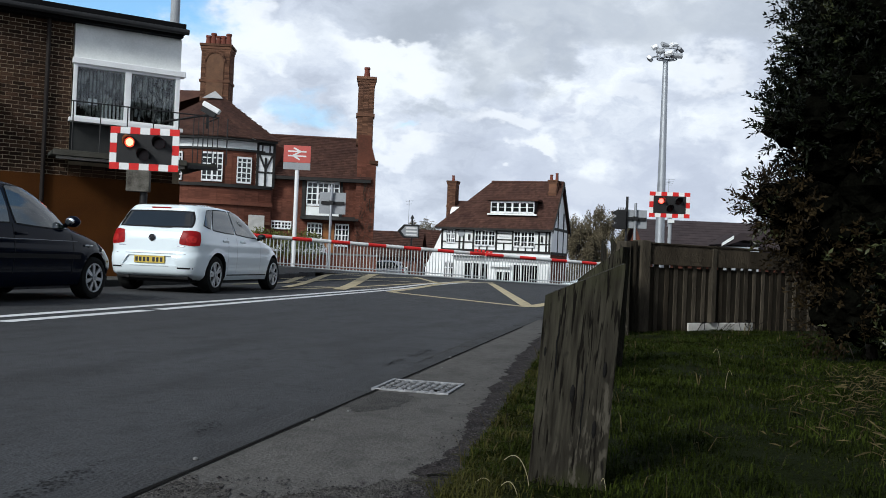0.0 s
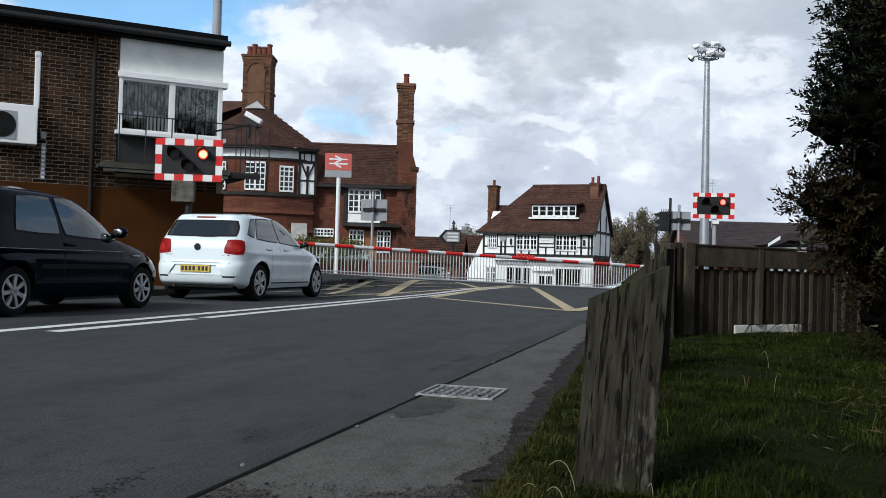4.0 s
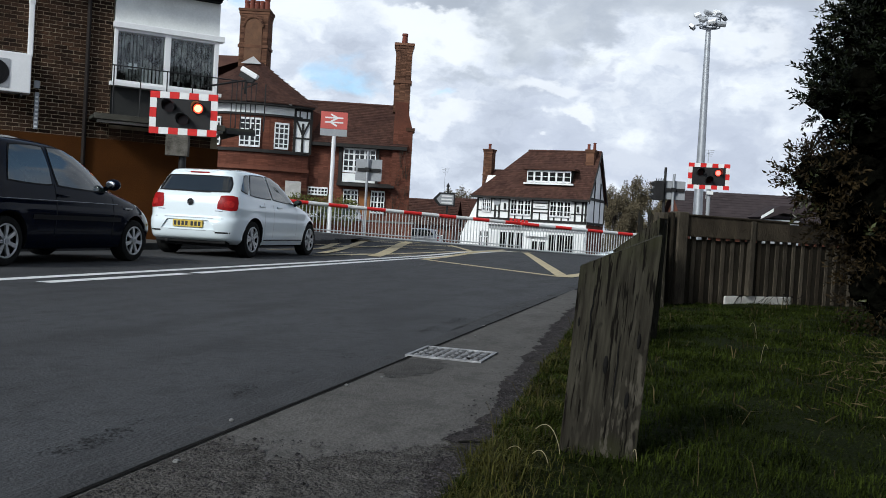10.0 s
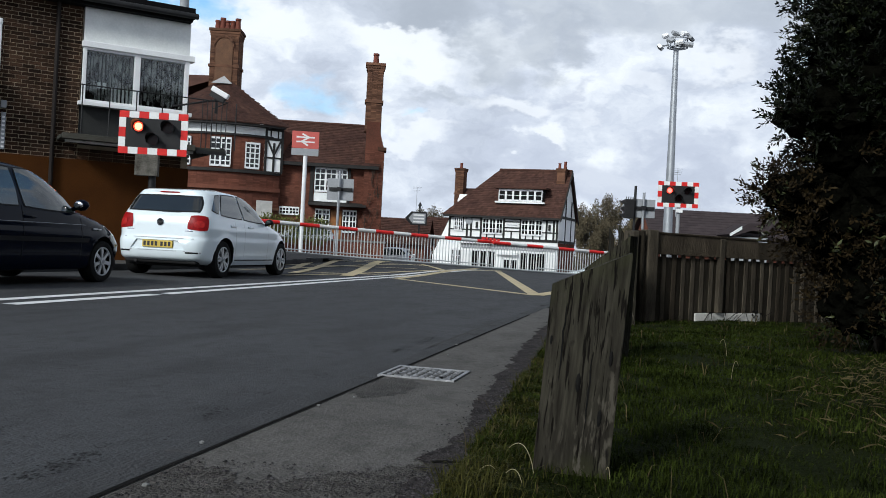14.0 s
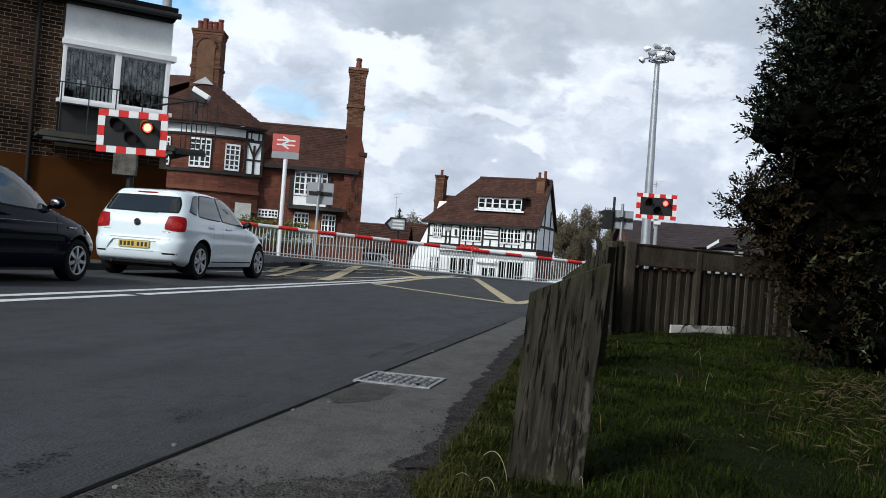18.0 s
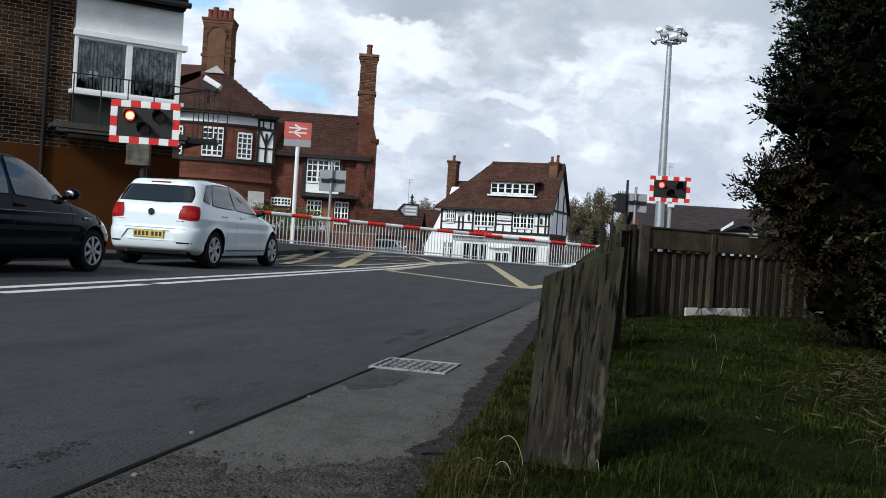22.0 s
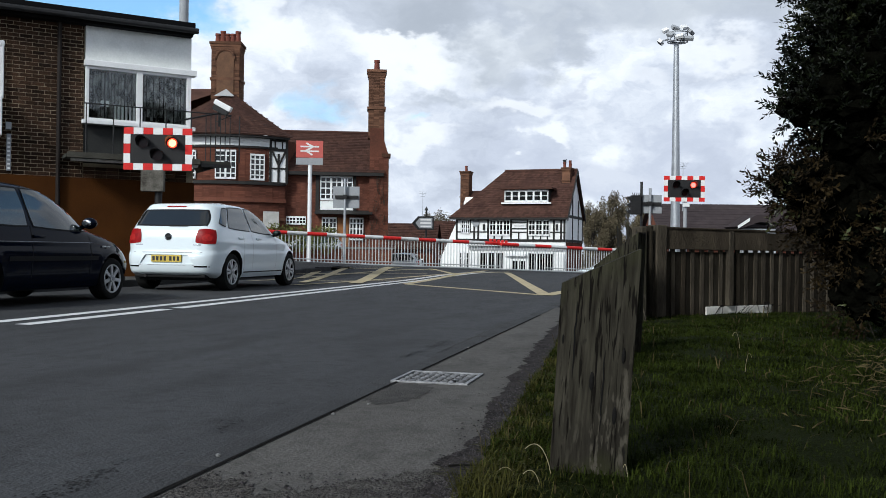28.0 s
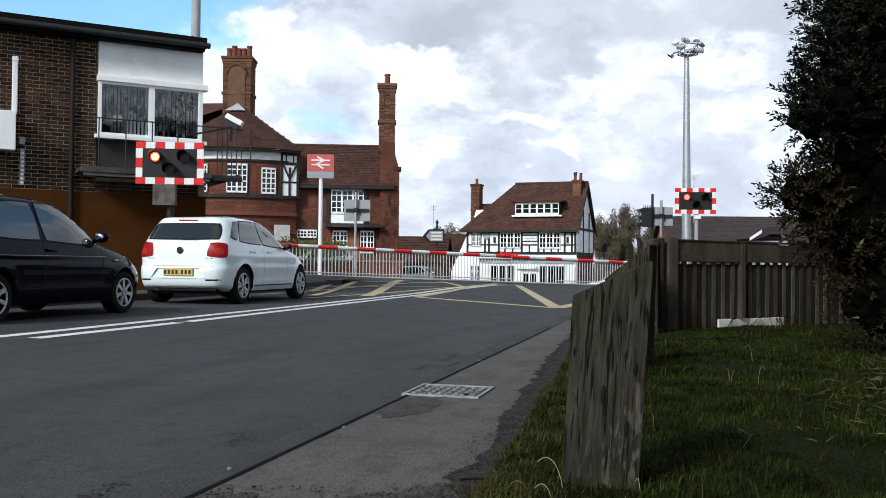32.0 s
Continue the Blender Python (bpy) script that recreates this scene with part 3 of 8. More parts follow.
def signal_building():
    b = thing("signal_building", "flat-roofed dark brown brick signal building with painted plinth", "building", BOX_M)
    part("wall", box(BX0, BX1 - 2.17, -0.007, BD, -0.2, 5.05), MORTAR, b, "mortared brick wall")
    part("wall", box(BX1 - 2.168, BX1, 0.012, BD, -0.2, 2.35), MORTAR, b)
    part("wall", box(BX1 - 2.168, BX1, 0.9, BD, 2.352, 5.05), MORTAR, b)
    part("plinth", box(BX0 - 0.02, BX1 + 0.02, -0.022, BD, -0.2, 2.055), PLINTH, b, "orange-brown painted plinth")
    roof = box(BX0 - 0.3, BX1 - 0.06, -0.3, BD + 0.3, 5.12, 5.34, bevel=0.015)
    part("roof", roof, FASCIA, b, "black flat roof with fascia")
    part("gutter", tube((BX0 - 0.3, -0.36, 5.16), (BX1 - 0.02, -0.36, 5.16), 0.06, n=10), BLACK, b, "black gutter")
    part("soffit", box(BX0 - 0.2, BX1 - 0.1, -0.26, 0.1, 5.06, 5.12), FASCIA, b)
    part("drainpipe", tube((-0.95, -0.07, 0.1), (-0.95, -0.07, 5.1), 0.042, n=10), mat("brown_pipe", (0.016, 0.011, 0.008), (0.01, 0.007, 0.006), 0.6, 5, 40, 0.1), b, "black drainpipe")
    # glazed corner room
    x0, x1 = BX1 - 2.15, BX1 - 0.08
    part("panel", box(x0, x1, -0.05, 0.9, 4.38, 5.06), WHITE, b, "weathered white panel above the window")
    part("panel", box(x0 - 0.03, x1, 0.03, 0.9, 2.4, 3.16), mat("dark_panel", (0.035, 0.036, 0.033), (0.02, 0.02, 0.02), 0.7, 2, 30, 0.2), b, "dark panel below the window")
    w = thing("window", "", "", None)
    w.parent = b
    part("lintel", box(x0 - 0.03, x1 + 0.1, -0.12, 0.1, 4.27, 4.39, bevel=0.01), UPVC, w)
    part("sill", box(x0 - 0.06, x1 + 0.08, -0.16, 0.1, 3.12, 3.2, bevel=0.01), UPVC, w)
    z0, z1 = 3.2, 4.27
    mid = (x0 + x1) / 2
    for a, c in ((x0, x0 + 0.07), (x1 - 0.09, x1), (mid - 0.06, mid + 0.06)):
        part("frame", box(a, c, -0.08, 0.02, z0, z1, bevel=0.008), UPVC, w)
    for a, c in ((x0 + 0.07, mid - 0.06), (mid + 0.06, x1 - 0.09)):
        for q0, q1 in ((z0, z0 + 0.05), (z1 - 0.05, z1)):
            part("frame", box(a, c, -0.07, 0.02, q0, q1), UPVC, w)
        part("pane", box(a, c, -0.035, -0.03, z0 + 0.05, z1 - 0.05), GLASS_CLEAR, w)
    side = box(x1 - 0.02, x1 + 0.0, 0.02, 0.9, z0, z1)
    part("frame", side, UPVC, w)
    rnd = random.Random(7)
    bm = bmesh.new()
    x = x0 + 0.1
    while x < x1 - 0.12:
        d = rnd.uniform(0.03, 0.07)
        z = z0 + 0.05 + (rnd.uniform(0, 0.3) if rnd.random() < 0.3 else 0)
        box(x, x + d, 0.03, 0.04 + rnd.uniform(0, 0.05), z, z1 - 0.05, bm)
        x += d + rnd.uniform(0.004, 0.03)
    part("curtain", bm, BLIND, w, "grey vertical-blind curtain")
    bm = bmesh.new()
    for i in range(7):
        box(x0 + 0.55 + i * 0.075, x0 + 0.59 + i * 0.075, 0.005, 0.02, z0 + 0.06, z0 + 0.36, bm)
    box(x0 + 0.3, x0 + 0.36, 0.005, 0.02, z0 + 0.3, z0 + 0.42, bm)
    box(x0 + 0.4, x0 + 0.46, 0.005, 0.02, z0 + 0.3, z0 + 0.42, bm)
    part("shelf_goods", bm, SIGNW, w, "pale objects standing behind the glass")
    # black panel behind the curtain: the unlit room's shade put in as colour
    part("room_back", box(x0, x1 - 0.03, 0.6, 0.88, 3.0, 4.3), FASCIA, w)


GLASS_CLEAR = bpy.data.materials.new("clear_glass")
GLASS_CLEAR.use_nodes = True
_b = GLASS_CLEAR.node_tree.nodes["Principled BSDF"]
_b.inputs["Base Color"].default_value = (0.75, 0.8, 0.8, 1)
_b.inputs["Roughness"].default_value, _b.inputs["Transmission Weight"].default_value = 0.02, 1.0
signal_building()


def flue():
    f = thing("flue_pole", "tall pale grey steel pole rising behind the brick building", "pole", BOX_M)
    part("pole", tube((2.04, 2.5, 0.0), (2.04, 2.5, 9.0), 0.12, 0.1, 14), GREYP, f, smooth=True)
    part("collar", tube((2.04, 2.5, 0.0), (2.04, 2.5, 0.5), 0.17, 0.15, 14), GREYP, f)


def wall_items():
    ac = thing("air_conditioner", "white air-conditioning unit on the brick wall", "air conditioner", BOX_M)
    x0, z0 = -2.88, 2.74
    part("case", box(x0, x0 + 0.92, -0.42, -0.06, z0, z0 + 0.74, bevel=0.02), UPVC, ac)
    part("grille_frame", box(x0 + 0.06, x0 + 0.56, -0.432, -0.42, z0 + 0.07, z0 + 0.6, bevel=0.004), GREYP, ac)
    for r in (0.06, 0.12, 0.18, 0.23):
        bm = bmesh.new()
        for i in range(24):
            a, c = i * math.tau / 24, (i + 1) * math.tau / 24
            tube((x0 + 0.31 + r * math.cos(a), -0.44, z0 + 0.335 + r * math.sin(a)), (x0 + 0.31 + r * math.cos(c), -0.44, z0 + 0.335 + r * math.sin(c)), 0.004, n=4, bm=bm)
        part("guard_ring", bm, TRIM, ac)
    part("fan_opening", tube((x0 + 0.31, -0.433, z0 + 0.335), (x0 + 0.31, -0.438, z0 + 0.335), 0.24, n=28), TRIM, ac, "dark round fan opening")
    for dx in (0.12, 0.75):
        part("bracket", box(x0 + dx, x0 + dx + 0.04, -0.4, 0.02, z0 - 0.06, z0), BLACK, ac)
    pc = thing("pipe_cover", "white plastic pipe cover running up the brick wall", "pipe cover", BOX_M)
    part("duct", box(x0 + 0.86, x0 + 0.96, -0.08, 0.0, z0 + 0.74, z0 + 1.75, bevel=0.02), UPVC, pc)
    part("cap", box(x0 + 0.85, x0 + 0.97, -0.09, 0.0, z0 + 1.72, z0 + 1.84, bevel=0.03), UPVC, pc)
    part("duct", box(x0 + 1.02, x0 + 1.1, -0.07, 0.0, z0 - 0.62, z0 + 0.08, bevel=0.01), GREYP, pc, "grey lower duct")
    for i in range(8):
        part("duct_slot", box(x0 + 1.035, x0 + 1.085, -0.074, -0.069, z0 - 0.59 + i * 0.08, z0 - 0.555 + i * 0.08), UPVC, pc)
    part("joint_box", box(x0 + 1.0, x0 + 1.1, -0.1, 0.0, z0 + 0.16, z0 + 0.3, bevel=0.01), GREYP, pc)
    fl = thing("wall_lamp", "small beige bulkhead lamp under the eaves", "lamp", BOX_M)
    part("shade", box(x0 - 0.75, x0 - 0.42, -0.3, -0.02, 4.62, 4.76, bevel=0.03), GREYP, fl)
    part("body", box(x0 - 0.7, x0 - 0.46, -0.2, -0.02, 4.48, 4.62, bevel=0.02), BLACK, fl)
    # walkway with rail below the window
    wk = thing("walkway", "narrow steel walkway with thin black rails under the window", "walkway", BOX_M)
    xa, xb, zf = BX1 - 2.55, BX1 + 0.62, 2.47
    part("deck", box(xa, xb, -0.62, -0.02, zf - 0.07, zf, bevel=0.01), mat("worn_deck", (0.045, 0.046, 0.038), (0.022, 0.023, 0.019), 0.85, 4, 50, 0.3), wk, "lichen-grey deck")
    part("edge_beam", box(xa + 0.02, BX1 - 0.02, -0.66, -0.6, zf - 0.08, zf + 0.03, bevel=0.006), mat("weathered_plank", (0.085, 0.08, 0.065), (0.035, 0.033, 0.027), 0.9, 3, 30, 0.4, stretch=(0.5, 4, 4)), wk, "weathered grey edge plank")
    part("edge_beam", box(BX1, xb, -0.64, -0.58, zf - 0.12, zf - 0.05), BLACK, wk)
    part("lower_plank", box(xa + 0.1, BX1 - 0.02, -0.5, -0.42, zf - 0.13, zf - 0.08), PALE, wk, "pale lower plank")
    for z in (zf + 0.98,):
        part("rail", tube((xa + 0.3, -0.6, z), (xb, -0.6, z), 0.013, n=6), BLACK, wk)
    for i in range(7):
        x = xa + 0.35 + i * 0.5
        part("rail_post", tube((x, -0.6, zf), (x, -0.6, zf + 0.98), 0.013, n=6), BLACK, wk)
    for i in range(6):
        x = BX1 + 0.1 + i * 0.1
        part("baluster", tube((x, -0.6, zf), (x, -0.6, zf + 0.98), 0.01, n=6), BLACK, wk)
    part("end_rail", tube((xb, -0.6, zf + 0.98), (xb, 0.5, zf + 0.98), 0.013, n=6), BLACK, wk)
    part("underside_tray", prism([(BX1 + 0.0, zf - 0.02), (BX1 + 0.62, zf - 0.02), (BX1 + 0.6, zf + 0.06), (BX1 + 0.1, zf - 0.2)], -0.5, 0.1), BLACK, wk)
    cc = thing("security_camera", "white security camera on a black arm", "camera unit", BOX_M @ pose(BX1 + 0.46, -0.5, 3.62, 0, 0, 0))
    part("housing", box(-0.19, 0.19, -0.08, 0.08, -0.02, 0.09, bevel=0.02), UPVC, cc, "white sun shield", m=pose(0, 0, 0, 0, 28, -30))
    part("lens_box", box(-0.16, 0.16, -0.07, 0.07, -0.13, -0.02), BLACK, cc, "dark camera body", m=pose(0, 0, 0, 0, 28, -30))
    part("arm", tube((-0.05, 0.02, -0.12), (-0.9, 0.1, -0.35), 0.02, n=8), BLACK, cc)
    part("bracket", tube((-0.05, 0.02, -0.12), (-0.05, 0.05, -0.4), 0.025, n=8), BLACK, cc)


flue()
wall_items()


# ---- crossing signals ----
def crossing_signal(m, post_h, label, plain_post):
    """Two red lamps above one amber on a black board with a red and white border. The lit lamp swaps sides."""
    s = thing("crossing_signal", label, "signal", m, "flashing signals at the crossing")
    W, H, B = 1.26, 0.80, 0.125
    part("backboard", box(-W / 2 + 0.03, W / 2 - 0.03, 0.0, 0.03, -H / 2 + 0.03, H / 2 - 0.03), BLACK, s, "matt black backboard")
    nx, nz = 7, 5
    for k in range(nx):
        for z in (-H / 2, H / 2 - B):
            x = -W / 2 + k * W / nx
            part("border_block", box(x + 0.001, x + W / nx - 0.001, -0.008, 0.02, z, z + B, bevel=0.003), RED if k % 2 == 0 else SIGNW, s)
    for k in range(1, nz - 1):
        for x in (-W / 2, W / 2 - B):
            z = -H / 2 + B + (k - 1) * (H - 2 * B) / 3
            part("border_block", box(x, x + B, -0.008, 0.02, z + 0.001, z + (H - 2 * B) / 3 - 0.001, bevel=0.003), RED if k % 2 == 0 else SIGNW, s)
    for x, z in ((-0.27, 0.115), (0.27, 0.115), (0.0, -0.12)):
        part("lens", tube((x, -0.012, z), (x, 0.0, z), 0.10, n=24), LENS_OFF, s, "dark unlit lens")
        # open-bottomed hood
        bm = bmesh.new()
        n = 18
        ring = []
        for i in range(n + 1):
            a = radians(-30 + 240 * i / n)
            L = 0.30 - 0.16 * (1 - math.sin(max(0.0, min(math.pi, a))))
            ring.append((x + 0.118 * math.cos(a), z + 0.118 * math.sin(a), L))
        for i in range(n):
            (xa, za, la), (xb, zb, lb) = ring[i], ring[i + 1]
            q = [bm.verts.new(p) for p in ((xa, 0, za), (xb, 0, zb), (xb, -lb, zb), (xa, -la, za))]
            bm.faces.new(q)
        bmesh.ops.remove_doubles(bm, verts=bm.verts[:], dist=1e-5)
        bmesh.ops.solidify(bm, geom=bm.faces[:], thickness=0.006)
        part("hood", bm, BLACK, s)
    lamp = part("lit_lamp", tube((0, -0.03, 0), (0, -0.016, 0), 0.092, n=24), LAMP_ON, s, "glowing red lamp")
    part("lamp_core", tube((0, -0.036, 0), (0, -0.03, 0), 0.068, n=20), LAMP_FAR if plain_post else LAMP_CORE, lamp, "bright middle of the lamp")
    if plain_post:
        part("post", tube((0.05, 0.08, -post_h), (0.05, 0.08, H / 2), 0.06, n=12), GREYP, s, smooth=True)
        part("label_plate", box(-0.04, 0.16, -0.03, 0.0, -H / 2 - 0.16, -H / 2 - 0.05), SIGNW, s)
    else:
        part("post", tube((0.0, 0.1, -post_h), (0.0, 0.1, H / 2), 0.07, n=12), BLACK, s, smooth=True)
        part("control_box", box(-0.3, 0.12, -0.05, 0.12, -H / 2 - 0.4, -H / 2, bevel=0.01), mat("stained_box", (0.16, 0.15, 0.13), (0.035, 0.03, 0.025), 0.9, 6, 40, 0.3, spec=0.08), s, "weathered grey control box")
    return lamp


SIG_L = Vector((-4.95, 17.2, 2.55))
SIG_R = Vector((8.25, 28.0, 2.74))
LAMP_L = crossing_signal(Matrix.Translation(SIG_L) @ pose(0, 0, 0, 0, 0, 4), 2.6, "red lamps on a black board with red-white border", False)
LAMP_R = crossing_signal(Matrix.Translation(SIG_R) @ pose(0, 0, 0, 0, 0, -5), 2.8, "red lamps on a red-white bordered board behind the fence", True)


# ---- barriers ----
BAR_A, BAR_B = Vector((-3.85, 29.6, 0.25)), Vector((6.7, 35.5, -0.09))
BAR_U = (BAR_B - BAR_A) / 12.09


def bar_pt(s, h, off=0.0):
    p = BAR_A + BAR_U * s
    n = Vector((BAR_U.y, -BAR_U.x, 0)).normalized()
    return p + n * off + Vector((0, 0, h))


def barrier(s0, s1, off, h, flip, n, label):
    b = thing("barrier", label, "barrier", None, "lowered barriers across the road")
    for i in range(n):
        a, c = s0 + (s1 - s0) * i / n, s0 + (s1 - s0) * (i + 1) / n
        part("boom_band", tube(bar_pt(a, h, off), bar_pt(c, h, off), 0.062, n=10), RED if (i + flip) % 2 else BOOMW, b)
    part("bottom_rail", tube(bar_pt(s0, 0.03, off), bar_pt(s1, 0.03, off), 0.028, n=6), BARS, b)
    part("middle_rail", tube(bar_pt(s0 + (s1 - s0) * 0.3, 0.14, off), bar_pt(s1, 0.14, off), 0.018, n=6), BARS, b)
    k = int(abs(s1 - s0) / 0.125)
    for i in range(k + 1):
        s = s0 + (s1 - s0) * i / k
        part("skirt_bar", tube(bar_pt(s, 0.03, off), bar_pt(s, h - 0.05, off), 0.017, n=5), BARS, b)
    return b


lb = barrier(-4.67, 7.85, 0.0, 0.97, 0, 18, "lowered barrier with red and white boom and pale barred skirt")
rb = barrier(7.66, 14.455, 0.35, 0.95, 1, 9, "lowered barrier with red and white boom, further across the road")
for i in range(5):
    part("tip_lamp", box(-0.05, 0.05, -0.05, 0.05, 0, 0.1, bevel=0.01), RED, rb, m=Matrix.Translation(bar_pt(7.3 + i * 0.17, 1.03 - i * 0.01, 0.2)))
for s, nm in ((-4.9, "left"), (14.6, "right")):
    p = bar_pt(s, 0)
    t = thing("barrier_machine", "grey steel barrier machine cabinet", "barrier machine", Matrix.Translation((p.x, p.y, gz(p.x, p.y))) @ pose(0, 0, 0, 0, 0, 29))
    part("cabinet", box(-0.3, 0.3, -0.35, 0.35, 0, 1.15, bevel=0.03), GREYP, t)
    part("door", box(-0.24, 0.24, -0.365, -0.35, 0.1, 1.0, bevel=0.005), GREYP, t)
    part("counterweight", box(-0.7, -0.3, -0.1, 0.1, 0.75, 1.05, bevel=0.02), BLACK, t)


# ---- cars ----
def carve(ob, cut_bm, mats):
    """The mesh of ob with the shapes in cut_bm taken out; the new faces keep the cutter's materials."""
    me = bpy.data.meshes.new("cutter")
    cut_bm.to_mesh(me)
    cut_bm.free()
    for k in mats:
        me.materials.append(k)
    cutter = new("cutter", me)
    parent, ob.parent = ob.parent, None
    mod = ob.modifiers.new("cut", "BOOLEAN")
    mod.object, mod.operation, mod.solver, mod.material_mode = cutter, "DIFFERENCE", "EXACT", "TRANSFER"
    deps = bpy.context.evaluated_depsgraph_get()
    deps.update()
    out = bpy.data.meshes.new_from_object(ob.evaluated_get(deps))
    ob.modifiers.clear()
    ob.parent = parent
    bpy.data.objects.remove(cutter)
    out.shade_smooth()
    out.set_sharp_from_angle(angle=radians(28))
    return out


def eased(table, z):
    """A curve through a table of (height, value), its corners rounded."""
    a, b = [p[0] for p in table], [p[1] for p in table]
    return sum(w * float(np.interp(z + d, a, b)) for d, w in ((-0.022, 0.2), (-0.01, 0.2), (0, 0.2), (0.01, 0.2), (0.022, 0.2)))


def car_shell(P):
    """Body shell as level slices, each a rounded oblong; x forward from the rear axle, y left."""
    z0, zt = P["W"][0][0], P["W"][-1][0]
    zs = list(np.linspace(z0, zt - 0.1, 58)) + [zt - 0.1 * (1 - i / 14) ** 2.2 for i in range(1, 15)]
    th = np.linspace(0, math.pi / 2, 400)
    bm = bmesh.new()
    rings = []
    for z in zs:
        w, xr, xf = eased(P["W"], z), eased(P["R"], z), eased(P["F"], z)
        cx, a = (xr + xf) / 2, (xf - xr) / 2
        half = []
        for sgn, n in ((1, eased(P["NF"], z)), (-1, eased(P["NR"], z))):
            qx, qy = a * np.cos(th) ** (2 / n), w * np.sin(th) ** (2 / n)
            s = np.concatenate([[0], np.cumsum(np.hypot(np.diff(qx), np.diff(qy)))])
            t = np.linspace(0, s[-1], 31)
            half.append((cx + sgn * np.interp(t, s, qx), np.interp(t, s, qy)))
        xs = np.concatenate([half[0][0], half[1][0][::-1][1:]])
        ys = np.concatenate([half[0][1], half[1][1][::-1][1:]])
        for wx in (0.0, P["wb"]):
            d = np.hypot(xs - wx, z - P["r"])
            ys = ys + P["flare"] * np.exp(-((d - P["r"] - 0.06) / 0.045) ** 2) * (np.abs(ys) > w * 0.75)
        loop = list(zip(xs, ys)) + [(x, -y) for x, y in list(zip(xs, ys))[-2:0:-1]]
        rings.append([bm.verts.new((x, y, z)) for x, y in loop])
    n = len(rings[0])
    for a, b in zip(rings, rings[1:]):
        for j in range(n):
            bm.faces.new((a[j], a[(j + 1) % n], b[(j + 1) % n], b[j]))
    bm.faces.new(rings[0][::-1])
    bm.faces.new(rings[-1])
    return bm


